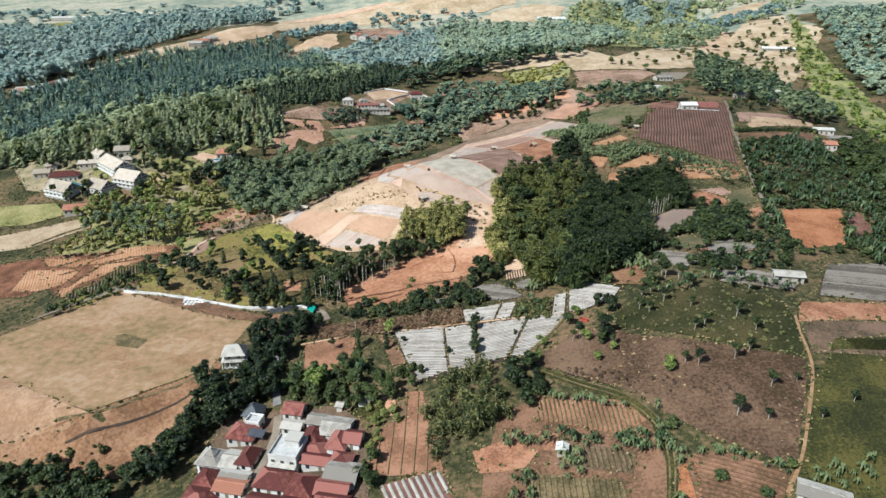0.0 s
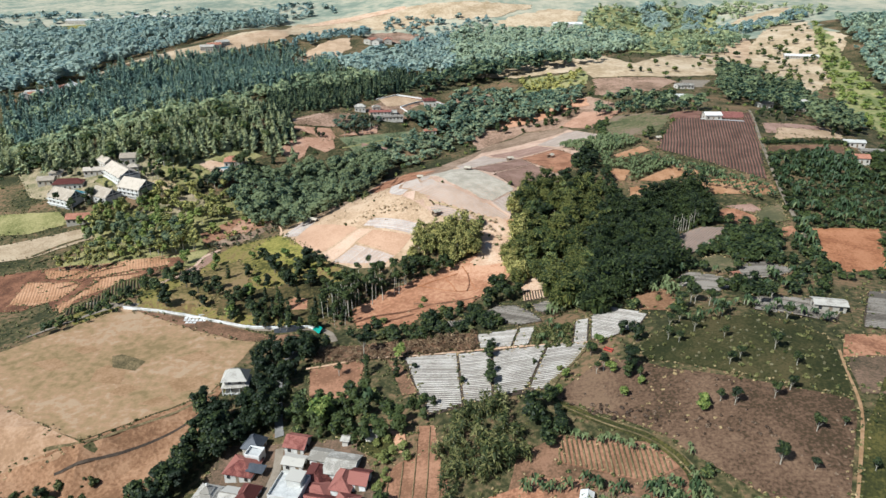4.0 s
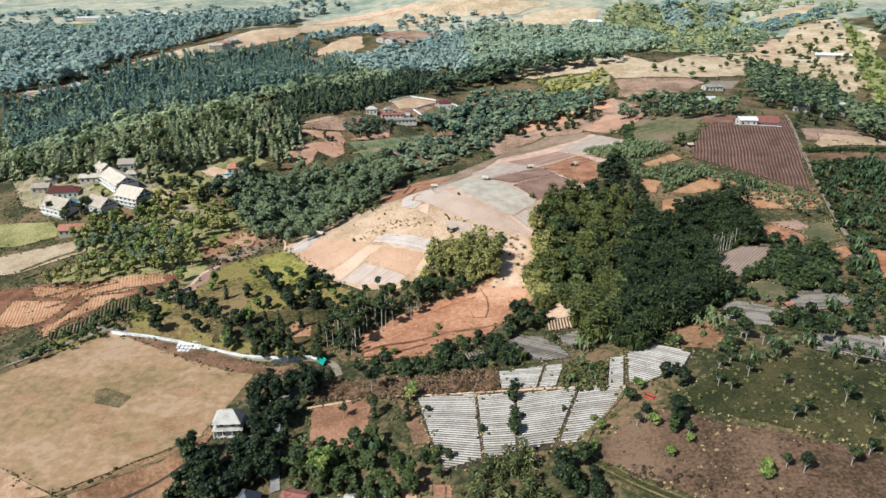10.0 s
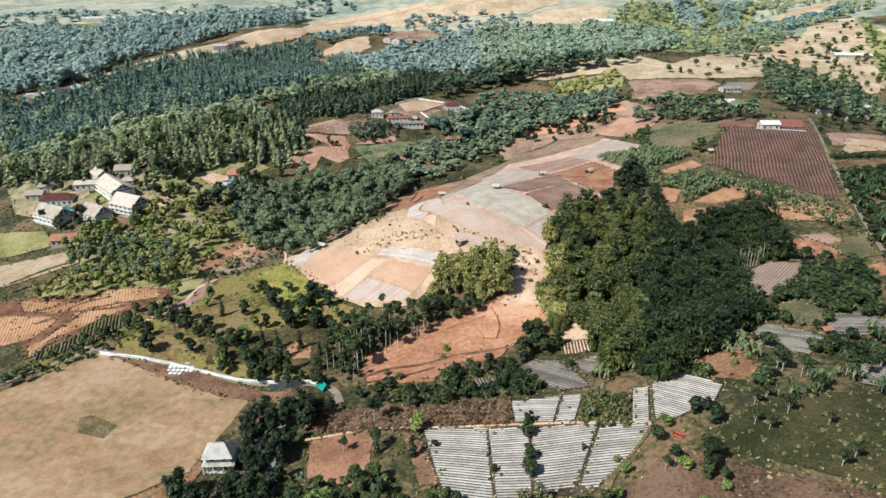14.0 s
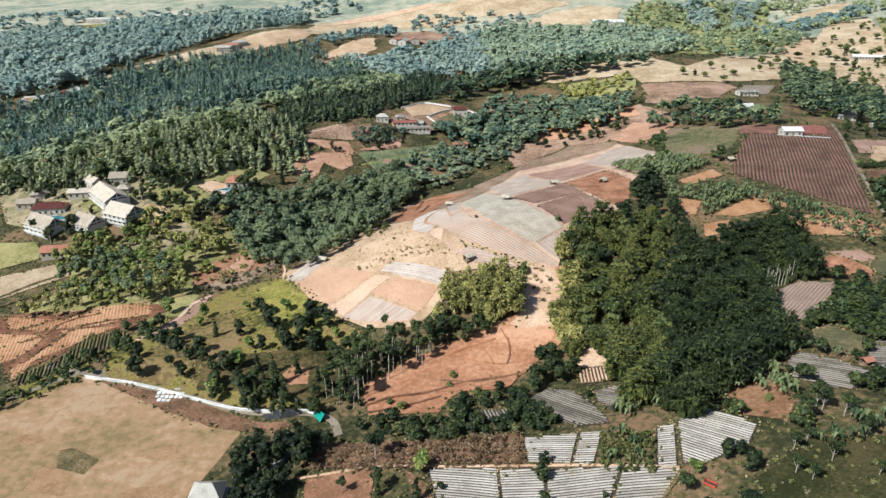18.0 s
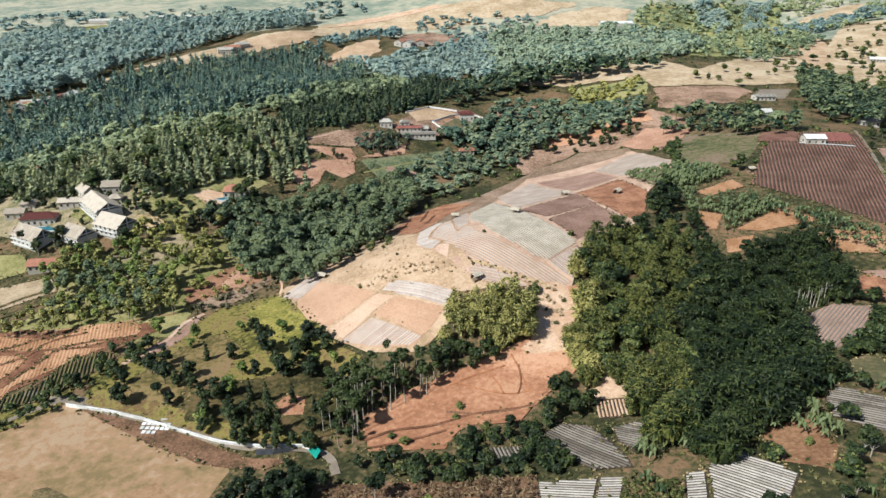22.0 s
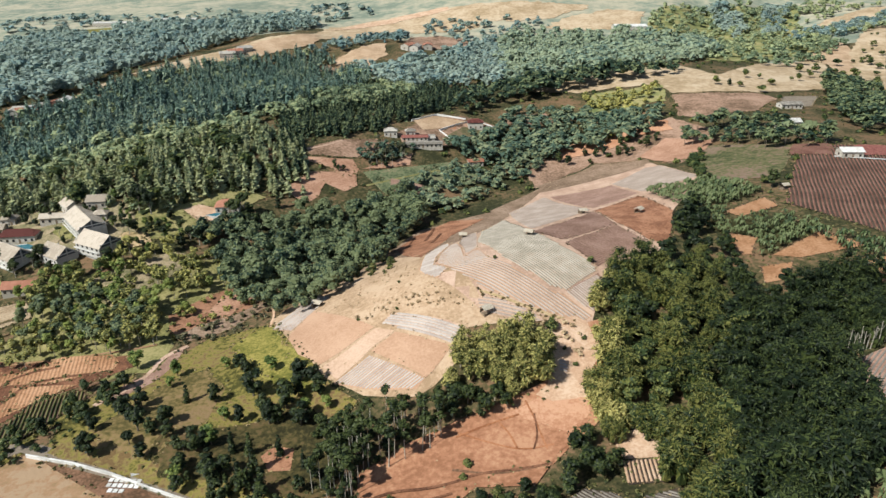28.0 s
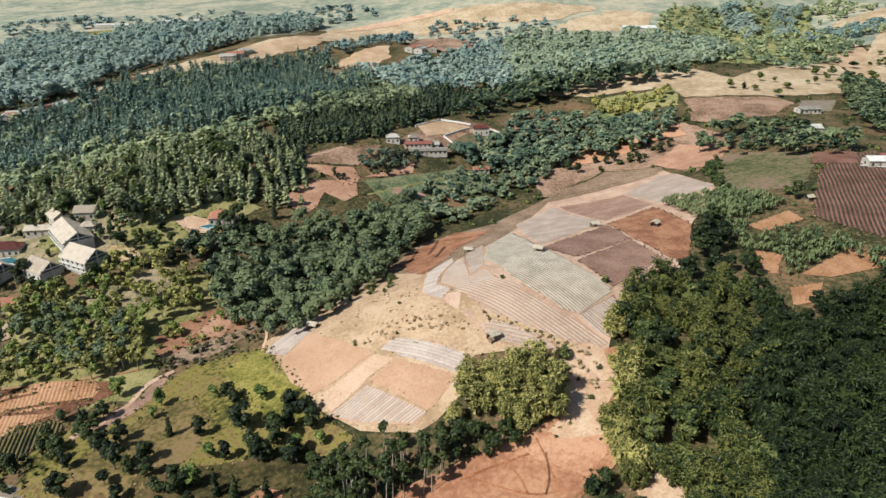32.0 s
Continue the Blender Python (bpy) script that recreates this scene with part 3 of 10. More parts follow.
def round_tree(rng, tall, wide, leaves, size, bare=0.28, n_lobes=13):
    """Broad tree: crown plates and trunk boxes as arrays."""
    ch = tall * (1 - bare)
    lob = rng.normal(size=(n_lobes, 3))
    lob *= (rng.random((n_lobes, 1)) ** 0.4) / np.linalg.norm(lob, axis=1, keepdims=True)
    lobes = np.stack([lob[:, 0] * wide * 0.33, lob[:, 1] * wide * 0.33, tall * bare + ch * (0.5 + 0.34 * lob[:, 2])], -1)
    rad = rng.uniform(0.6, 0.95, n_lobes) * min(wide, ch * 1.15) / (n_lobes + 1) ** 0.5
    return tuft(rng, leaves, size, lobes, rad, 0.75, 0.5 if size < 0.45 else 1.5)


def cone_tree(rng, tall, wide, leaves, size, bare=0.2):
    """Pine or cypress: tiers that narrow upwards."""
    tiers = 6
    k = np.arange(tiers) / (tiers - 1)
    lobes = np.stack([rng.normal(scale=0.06 * wide, size=tiers), rng.normal(scale=0.06 * wide, size=tiers), tall * (bare + (0.93 - bare) * k)], -1)
    rad = wide * 0.5 * (1.0 - 0.78 * k) * rng.uniform(0.85, 1.1, tiers)
    return tuft(rng, leaves, size, lobes, rad, 0.9, 0.2 if size < 0.45 else 1.2)


def pine_tree(rng, tall, wide, fans, bare=0.16):
    """Pine: fan-shaped branches round a stem, shorter towards a pointed top, over a narrow dense core."""
    k = rng.random(fans) ** 0.85
    ang, z = rng.uniform(0, 6.283, fans), tall * (bare + (1 - bare) * k)
    reach = wide * 0.5 * (1 - k) ** 0.75 * rng.uniform(0.55, 1.15, fans) + 0.25
    half = rng.uniform(0.28, 0.55, fans)
    drop = reach * rng.uniform(-0.25, 0.55, fans)
    ends = [np.stack([np.cos(ang + e * half) * reach, np.sin(ang + e * half) * reach, z - drop + e * 0.15 * reach], -1) for e in (-1, 1)]
    stem = np.stack([np.cos(ang) * reach * 0.1, np.sin(ang) * reach * 0.1, z + 0.1 * reach], -1)
    turns = np.arange(7) * 6.283 / 6
    ring = np.stack([np.cos(turns) * wide * 0.24, np.sin(turns) * wide * 0.24, np.full(7, tall * bare)], -1)
    core = np.stack([ring[:-1], ring[1:], np.tile([0.0, 0.0, tall * 0.9], (6, 1))], 1)
    return np.concatenate([np.stack([stem, *ends], 1), core])


def sprays(rng, count, size, lobes, radius):
    """Long narrow leaf sprays that leave the outside of lobes and droop."""
    which = rng.integers(0, len(lobes), count)
    d = rng.normal(size=(count, 3))
    d /= np.linalg.norm(d, axis=1, keepdims=True)
    d[:, 2] = np.where(d[:, 2] < -0.2, -d[:, 2], d[:, 2])
    c = lobes[which] + d * radius[which][:, None] * rng.uniform(0.55, 1.1, (count, 1))
    a = d * np.array([1, 1, 0.45]) + rng.normal(scale=0.35, size=(count, 3)) - np.array([0, 0, 0.25])
    a /= np.linalg.norm(a, axis=1, keepdims=True)
    b = np.cross(a, d + rng.normal(scale=0.45, size=(count, 3)) + np.array([0, 0, 0.6]))
    b /= np.linalg.norm(b, axis=1, keepdims=True)
    s = size * rng.uniform(0.7, 1.5, (count, 1))
    return np.stack([c - b * s * 0.3, c + b * s * 0.3, c + a * s * 1.7 - np.array([0, 0, 0.25]) * s], 1)


def plume(rng, tall, wide, leaves, size):
    """Bamboo clump: many feathery heads that crowd into a bumpy dome and droop at its rim."""
    n = 26
    ang, out = rng.uniform(0, 6.283, n), np.sqrt(rng.uniform(0.0, 1.0, n)) * 0.5 * wide
    zz = tall * (0.88 - 0.5 * (out / wide * 2) ** 2 + rng.uniform(-0.16, 0.14, n))
    lobes = np.stack([np.cos(ang) * out, np.sin(ang) * out, zz], -1)
    rad = wide * rng.uniform(0.09, 0.18, n)
    inner = np.stack([lobes[:, 0] * 0.75, lobes[:, 1] * 0.75, zz * 0.55], -1)
    solid = [cores(p, q * 0.6, 1.0) for p, q in zip(lobes, rad)] + [cores(p, q * 0.8, 2.0) for p, q in zip(inner, rad)]
    return np.concatenate([sprays(rng, leaves, size, lobes, rad), sprays(rng, leaves // 4, size * 1.3, inner, rad * 1.2), *solid])


def banana(rng, tall, leaves=7):
    """Arching broad leaves round a short stem: plates along each leaf."""
    out = []
    for i in range(leaves):
        a = i * 6.283 / leaves + rng.uniform(-0.3, 0.3)
        d, sd = np.array([math.cos(a), math.sin(a), 0]), np.array([-math.sin(a), math.cos(a), 0])
        r, w = tall * rng.uniform(0.4, 0.6), tall * 0.10
        p0, p1, p2 = np.array([0, 0, tall * 0.5]), d * r * 0.5 + np.array([0, 0, tall * rng.uniform(0.9, 1.1)]), d * r + np.array([0, 0, tall * rng.uniform(0.5, 0.8)])
        out += [np.stack([p0 - sd * w * 0.3, p0 + sd * w * 0.3, p1 + sd * w, p1 - sd * w]), np.stack([p1 - sd * w, p1 + sd * w, p2 + sd * w * 0.2, p2 - sd * w * 0.2])]
    return split(np.array(out))


def stalk(x, y, z0, z1, r0, r1, lean=(0, 0), sides=5):
    """A tapered trunk as plates."""
    a = np.arange(sides + 1) * 6.2832 / sides
    lo = np.stack([x + r0 * np.cos(a), y + r0 * np.sin(a), np.full(sides + 1, z0)], -1)
    hi = np.stack([x + lean[0] + r1 * np.cos(a), y + lean[1] + r1 * np.sin(a), np.full(sides + 1, z1)], -1)
    return split(np.stack([lo[:-1], lo[1:], hi[1:], hi[:-1]], 1))


def plates(name, corner, material):
    corner = np.asarray(corner).reshape(-1, 3, 3)
    return mesh_from(name, corner.reshape(-1, 3), np.arange(len(corner) * 3).reshape(-1, 3), material)


def spots(rng, poly, spacing, keep=1.0, clear=()):
    """Jittered places inside an outline."""
    p = np.array(poly)
    lo, hi = p.min(0), p.max(0)
    X, Y = np.meshgrid(np.arange(lo[0], hi[0], spacing), np.arange(lo[1], hi[1], spacing))
    X = (X + rng.uniform(-0.45, 0.45, X.shape) * spacing).ravel()
    Y = (Y + rng.uniform(-0.45, 0.45, Y.shape) * spacing).ravel()
    ok = inside(X, Y, poly) & (rng.random(len(X)) < keep)
    for c in clear:
        ok &= ~inside(X, Y, c)
    return X[ok], Y[ok]


def grove(name, label, poly, spacing, shape, tall, material, trunk=BARK, keep=1.0, kinds=9, seed=1, spread=0.3, clear=(), stems=0.0, stem_r=0.16, category="trees"):
    """A wood that nobody could count: one object; shape(rng, tall) gives a plant's plates."""
    rng = np.random.default_rng(seed)
    X, Y = spots(rng, poly, spacing, keep, clear)
    Z = height(X, Y)
    models = [shape(rng, tall) for _ in range(kinds)]
    leaf, wood, tones = [], [], []
    for x, y, z in zip(X, Y, Z):
        m = models[rng.integers(kinds)]
        a, s = rng.uniform(0, 6.283), rng.uniform(1 - spread, 1 + spread) * (1 + 0.3 * noise.noise((x / 50, y / 50, 9.1)))
        ca, sa = math.cos(a) * s, math.sin(a) * s
        leaf.append((m @ np.array([[ca, sa, 0], [-sa, ca, 0], [0, 0, s]]) + np.array([x, y, z])).astype(np.float32))
        tones.append(np.full(len(m), rng.normal(scale=0.06) + 0.10 * noise.noise((x / 42, y / 42, 1.7)) + 0.10 * noise.noise((x / 120, y / 120, 4.2)), np.float32))
        if stems and rng.random() < stems:
            wood.append(stalk(x, y, z - 0.3, z + tall * s * 0.7, stem_r * s, stem_r * 0.5 * s, rng.uniform(-0.4, 0.4, 2), 4))
    if not leaf:
        return None
    leaf = np.concatenate(leaf)
    n_leaf = len(leaf)
    if wood:
        leaf = np.concatenate([leaf, np.concatenate(wood).astype(np.float32)])
    me = plates(name, leaf, (material, trunk))
    mi = np.zeros(len(leaf), np.int32)
    mi[n_leaf:] = 1
    me.polygons.foreach_set("material_index", mi)
    tone = me.attributes.new("tone", "FLOAT", "FACE")
    tone.data.foreach_set("value", np.concatenate([*tones, np.zeros(len(leaf) - n_leaf, np.float32)]))
    return tagged(new(name, me), label, category, kind="stuff")


def tree_model(name, label, corner, material, tall, r, bark=BARK, limbs=3, seed=5, category="tree"):
    """A single tree: an empty at its foot with a trunk of limbs and a crown."""
    rng = np.random.default_rng(seed)
    root = tagged(new(name), label, category)
    wood = [stalk(0, 0, -0.4, tall * 0.55, r, r * 0.5)]
    for i in range(limbs):
        a = i * 6.283 / limbs + rng.uniform(-0.4, 0.4)
        wood.append(stalk(0, 0, tall * 0.3, tall * 0.66, r * 0.5, r * 0.2, (math.cos(a) * tall * 0.2, math.sin(a) * tall * 0.2), 4))
    new("trunk", plates("trunk", np.concatenate(wood), bark)).parent = root
    new("crown", plates("crown", corner, material)).parent = root
    return root


def stand(model, x, y, scale=1.0, turn=0.0, label="", group=""):
    ob = copy_thing(model, pose(x, y, ground_z(x, y), 0, 0, turn))
    ob.scale = (scale, scale, scale)
    if label:
        ob["label"] = label
    if group:
        ob["group"] = group
    return ob


def margins(name, label, material, lines, spacing, keep, tall, seed, reach=1.0, category="weeds"):
    """Weeds and low bushes along the edges of plots."""
    rng = np.random.default_rng(seed)
    mod = [tuft(rng, 17, 0.28, np.array([[0.0, 0, 0.35], [0.25, 0.2, 0.3]]), np.array([0.45, 0.35]), dense=False) for _ in range(8)]
    out, tones = [], []
    for poly in lines:
        for i in range(len(poly)):
            (ax, ay), (bx, by) = poly[i], poly[(i + 1) % len(poly)]
            L = math.hypot(bx - ax, by - ay)
            for s in np.arange(0, L, spacing):
                if rng.random() > keep or max(abs(ax), ay) > 700:
                    continue
                x, y = ax + (bx - ax) * s / L + rng.normal() * reach, ay + (by - ay) * s / L + rng.normal() * reach
                k = tall * rng.uniform(0.5, 1.5)
                out.append((mod[rng.integers(8)] * k + np.array([x, y, ground_z(x, y) + 0.2])).astype(np.float32))
                tones.append(np.full(len(out[-1]), rng.normal(scale=0.06), np.float32))
    me = plates(name, np.concatenate(out), material)
    me.attributes.new("tone", "FLOAT", "FACE").data.foreach_set("value", np.concatenate(tones))
    return tagged(new(name, me), label, category, kind="stuff")


def wild(name, label, material, box_xy, spacing, keep, tall, seed):
    """Scattered weeds over open ground, away from the plots."""
    rng = np.random.default_rng(seed)
    x0, x1, y0, y1 = box_xy
    X, Y = spots(rng, [(x0, y0), (x1, y0), (x1, y1), (x0, y1)], spacing, keep)
    free = np.ones(len(X), bool)
    for poly in ALL_PLOTS:
        free &= ~inside(X, Y, poly)
    X, Y = X[free], Y[free]
    mod = [tuft(rng, 17, 0.28, np.array([[0.0, 0, 0.35], [0.25, 0.2, 0.3]]), np.array([0.45, 0.35]), dense=False) for _ in range(8)]
    k = tall * rng.uniform(0.4, 1.7, len(X))
    pick = rng.integers(0, 8, len(X))
    base = np.stack([X, Y, height(X, Y)], -1)
    v = np.stack([mod[p] for p in pick]) * k[:, None, None, None] + base[:, None, None, :]
    me = plates(name, v, material)
    t = np.repeat(rng.normal(scale=0.06, size=len(X)).astype(np.float32), v.shape[1])
    me.attributes.new("tone", "FLOAT", "FACE").data.foreach_set("value", t)
    return tagged(new(name, me), label, "weeds", kind="stuff")

# ---- fields and lanes ----
# playing field and its bare banks
pitch_ob = field("playing_field", PITCH, TURF, "level village playing field of worn dry turf", "playing field", 0.1)
turf_square = [(-122.8, 224.9), (-120.0, 226.5), (-109.7, 222.1), (-110.8, 216.2), (-119.7, 218.1)]
turf_square_ob = field("turf_square", turf_square, STUBBLE, "small square of green turf on the playing field", "turf", 0.16)
worn_patch = [(-148.5, 219.4), (-143.9, 222.0), (-136.4, 218.1), (-140.7, 213.8)]
worn_patch_ob = field("bare_patch", worn_patch, WORN, "trodden reddish patch in the playing field's turf", "earth", 0.13, wobble=3.2)
worn_patch = [(-124.1, 213.4), (-121.4, 218.1), (-113.2, 216.1), (-112.2, 210.5), (-118.2, 208.6)]
worn_patch_ob = field("bare_patch", worn_patch, WORN, "trodden reddish patch in the playing field's turf", "earth", 0.13, wobble=3.2)
worn_patch = [(-114.9, 204.2), (-111.1, 208.4), (-105.1, 205.9), (-107.5, 201.1)]
worn_patch_ob = field("bare_patch", worn_patch, WORN, "trodden reddish patch in the playing field's turf", "earth", 0.13, wobble=3.2)
worn_patch = [(-97.0, 210.3), (-89.5, 215.4), (-81.7, 212.4), (-85.4, 204.7), (-92.5, 203.3)]
worn_patch_ob = field("bare_patch", worn_patch, WORN, "trodden reddish patch in the playing field's turf", "earth", 0.13, wobble=3.2)
worn_patch = [(-102.0, 198.4), (-96.0, 202.4), (-89.8, 198.9), (-96.8, 196.1)]
worn_patch_ob = field("bare_patch", worn_patch, WORN, "trodden reddish patch in the playing field's turf", "earth", 0.13, wobble=3.2)
worn_patch = [(-139.4, 229.2), (-134.4, 232.1), (-128.6, 228.4), (-134.3, 224.9)]
worn_patch_ob = field("bare_patch", worn_patch, WORN, "trodden reddish patch in the playing field's turf", "earth", 0.13, wobble=3.2)
worn_patch = [(-99.4, 226.4), (-91.1, 229.4), (-85.0, 224.0), (-93.5, 221.1)]
worn_patch_ob = field("bare_patch", worn_patch, WORN, "trodden reddish patch in the playing field's turf", "earth", 0.13, wobble=3.2)
pale_corner = [(-148.3, 197.1), (-124.6, 184.3), (-111.1, 178.4), (-116.5, 174.3), (-135.2, 172.5), (-151.4, 176.9), (-163.7, 197.5)]
pale_corner_ob = field("earth_bank", pale_corner, PALE_BANK, "pale sandy earth beside the playing field", "earth", 0.4)
bank = [(-135.5, 173.1), (-110.9, 178.0), (-80.4, 202.5), (-78.9, 207.8), (-76.9, 205.3), (-79.4, 191.3), (-80.1, 183.8), (-83.6, 171.2), (-88.1, 161.2), (-103.1, 158.1), (-131.6, 166.0), (-143.3, 169.1)]
bank_ob = field("earth_bank", bank, BANK_EARTH, "bare red earth bank below the playing field", "earth", 0.35)
wall_bank = [(-130.3, 259.9), (-109.0, 256.9), (-87.2, 247.4), (-69.2, 240.0), (-57.4, 239.2), (-64.1, 235.4), (-84.0, 237.9), (-104.9, 246.6), (-123.3, 256.3)]
wall_bank_ob = field("earth_bank", wall_bank, RED_BROWN, "red earth strip between playing field and lane wall", "earth", 0.2)

trail("bank_drain", [(-119.4, 170.8), (-111.2, 171.8), (-99.6, 177.8), (-88.0, 185.7), (-83.0, 190.8), (-80.0, 195.1)], 0.7, BED_GAP, "dark drainage cut across the red bank", "ditch", 0.42)
worn_patch = [(-123.0, 209.2), (-125.2, 216.6), (-122.0, 219.5), (-113.5, 215.2), (-112.2, 208.0)]
worn_patch_ob = field("bare_patch", worn_patch, WORN, "bare orange patch beside the turf square", "earth", 0.145, wobble=1.2)

# near red plots and mulched fields
white_base = [(-17.8, 216.9), (41.7, 201.8), (34.9, 191.6), (25.4, 181.9), (10.9, 181.7), (2.1, 180.9), (-7.9, 178.8), (-13.0, 194.3)]
white_base_ob = field("field", white_base, BED_GAP, "brown earth between the mulched beds", "field", 0.2)
white_a = [(-17.3, 215.2), (0.4, 210.8), (2.2, 182.7), (-7.5, 180.0), (-12.3, 194.5)]
white_a_ob = field("field", white_a, BED_GAP, "vegetable field under silver mulch film", "field", 0.25)
beds(white_a_ob, white_a, -19, 0.88, 0.47, 0.2, FILM_WHITE, "mulch_bed", True)
white_b = [(0.5, 210.7), (11.6, 207.7), (10.8, 182.5), (2.3, 182.2)]
white_b_ob = field("field", white_b, BED_GAP, "vegetable field under silver mulch film", "field", 0.25)
beds(white_b_ob, white_b, -9, 0.88, 0.47, 0.2, FILM_WHITE, "mulch_bed", True)
white_c = [(11.7, 207.7), (28.9, 204.5), (20.9, 184.0), (10.9, 182.5)]
white_c_ob = field("field", white_c, BED_GAP, "vegetable field under silver mulch film", "field", 0.25)
beds(white_c_ob, white_c, -5, 0.88, 0.47, 0.2, FILM_WHITE, "mulch_bed", True)
white_d = [(29.1, 204.5), (41.6, 201.3), (35.0, 191.8), (25.5, 182.3), (21.0, 183.5)]
white_d_ob = field("field", white_d, BED_GAP, "vegetable field under silver mulch film", "field", 0.25)
beds(white_d_ob, white_d, -6, 0.88, 0.47, 0.2, FILM_WHITE, "mulch_bed", True)
white_e = [(7.3, 222.5), (21.4, 221.0), (18.1, 208.8), (7.8, 211.7)]
white_e_ob = field("field", white_e, BED_GAP, "vegetable field under silver mulch film", "field", 0.25)
beds(white_e_ob, white_e, -17, 0.88, 0.47, 0.2, FILM_WHITE, "mulch_bed", True)
white_e2 = [(21.5, 220.9), (27.3, 220.0), (23.2, 207.0), (18.2, 208.7)]
white_e2_ob = field("field", white_e2, BED_GAP, "vegetable field under silver mulch film", "field", 0.25)
beds(white_e2_ob, white_e2, -11, 0.88, 0.47, 0.2, FILM_WHITE, "mulch_bed", True)
white_f = [(39.4, 217.4), (44.4, 219.1), (40.9, 202.0), (36.4, 202.9)]
white_f_ob = field("field", white_f, BED_GAP, "vegetable field under silver mulch film", "field", 0.25)
beds(white_f_ob, white_f, -5, 0.88, 0.47, 0.2, FILM_WHITE, "mulch_bed", True)
white_g = [(50.0, 227.7), (61.7, 212.8), (57.6, 206.1), (45.3, 200.7), (41.9, 202.5), (44.9, 218.9)]
white_g_ob = field("field", white_g, BED_GAP, "vegetable field under silver mulch film", "field", 0.25)
beds(white_g_ob, white_g, -45, 0.88, 0.47, 0.2, FILM_WHITE, "mulch_bed", True)
white_h = [(-16.0, 137.1), (-0.5, 140.1), (2.3, 130.0), (2.3, 125.1), (-12.7, 127.4)]
white_h_ob = field("field", white_h, DARK_SOIL, "plot with pale mulched beds beside the red strip", "field", 0.25)
beds(white_h_ob, white_h, -69, 1.75, 1.0, 0.26, FILM_WHITE, "mulch_bed", True)
red_a = [(-49.8, 215.6), (-31.7, 218.5), (-30.3, 202.7), (-35.9, 192.8), (-47.3, 200.1)]
red_a_ob = field("field", red_a, RED_STRIP, "bare red earth plot fenced by scrub", "field", 0.25)
red_b = [(-23.1, 215.9), (-17.2, 209.9), (-12.1, 192.2), (-16.6, 192.2)]
red_b_ob = field("field", red_b, RED_BROWN, "narrow red earth plot beside the mulched field", "field", 0.25)
red_c = [(-11.0, 175.6), (-6.1, 174.2), (-0.2, 142.2), (0.5, 137.9), (-18.9, 141.1), (-19.5, 156.3), (-15.6, 161.0), (-10.8, 163.3)]
red_c_ob = field("field", red_c, RED_STRIP, "red earth strip with shallow furrows", "field", 0.25)
beds(red_c_ob, red_c, -90, 3.4, 0.35, 0.16, STUBBLE, "ridge", False)
brown_strip = [(-51.5, 229.5), (-25.9, 228.8), (7.4, 225.5), (7.5, 211.5), (-17.4, 216.8), (-49.5, 219.9)]
brown_strip_ob = field("field", brown_strip, RED_BROWN, "brown strip of dry stalks along the slope", "field", 0.25)

# slopes on the right hand
brown_big = [(26.3, 177.8), (43.8, 191.1), (54.1, 185.7), (60.7, 180.2), (76.5, 172.3), (99.7, 161.4), (97.9, 155.4), (83.5, 129.3), (81.3, 127.0), (67.9, 135.9), (59.6, 145.6), (51.8, 156.9), (42.1, 165.5)]
brown_big_ob = field("field", brown_big, FALLOW, "fallow brown field with scattered trees", "field", 0.25)
red_terrace = [(7.7, 145.1), (17.5, 147.7), (24.9, 141.5), (20.8, 136.5), (9.5, 136.7)]
red_terrace_ob = field("field", red_terrace, SOIL_DEEP, "small red earth terrace among scrub", "field", 0.25)
pasture = [(54.5, 194.4), (70.2, 205.7), (93.1, 204.1), (106.9, 189.4), (99.9, 161.8), (77.1, 173.9), (54.5, 187.4)]
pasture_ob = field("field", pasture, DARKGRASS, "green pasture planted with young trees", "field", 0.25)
pasture_low = [(96.2, 149.6), (112.2, 170.2), (139.8, 172.5), (105.8, 116.6), (102.8, 111.4), (75.8, 114.6), (85.6, 130.3)]
pasture_low_ob = field("field", pasture_low, OLIVE_GRASS, "yellow-green pasture beside a footpath", "field", 0.25)
dark_plot = [(105.7, 179.0), (130.9, 180.2), (139.8, 172.5), (132.7, 161.2), (102.8, 163.9)]
dark_plot_ob = field("field", dark_plot, BROWN, "dark tilled plot", "field", 0.25)
red_right = [(112.1, 190.7), (138.9, 191.4), (138.4, 181.2), (105.7, 179.0)]
red_right_ob = field("field", red_right, SOIL_DEEP, "red earth plot beside the mulched beds", "field", 0.25)
grey_right = [(135.6, 221.8), (159.9, 226.2), (167.8, 221.8), (149.5, 193.2), (119.4, 194.8)]
grey_right_ob = field("field", grey_right, BED_GAP, "field of weathered mulch beds", "field", 0.25)
beds(grey_right_ob, grey_right, -5, 1.15, 0.56, 0.24, FILM_GREY, "mulch_bed", True)
grey_low = [(95.0, 218.0), (117.0, 213.8), (117.0, 203.0), (112.7, 197.8), (92.8, 207.6)]
grey_low_ob = field("field", grey_low, BED_GAP, "narrow field of weathered mulch beds", "field", 0.25)
beds(grey_low_ob, grey_low, -32, 1.15, 0.56, 0.24, FILM_GREY, "mulch_bed", True)
grey_mid = [(80.2, 243.3), (85.1, 249.5), (92.2, 241.7), (97.1, 234.0), (95.9, 227.7), (88.2, 224.6), (83.0, 227.0), (77.8, 234.2)]
grey_mid_ob = field("field", grey_mid, BED_GAP, "weathered mulch beds at the wood's edge", "field", 0.25)
beds(grey_mid_ob, grey_mid, -37, 1.15, 0.56, 0.24, FILM_GREY, "mulch_bed", True)
grey_mid2 = [(100.4, 242.8), (109.4, 253.5), (116.6, 250.4), (120.8, 242.6), (117.0, 238.0), (105.3, 234.2), (98.2, 235.6)]
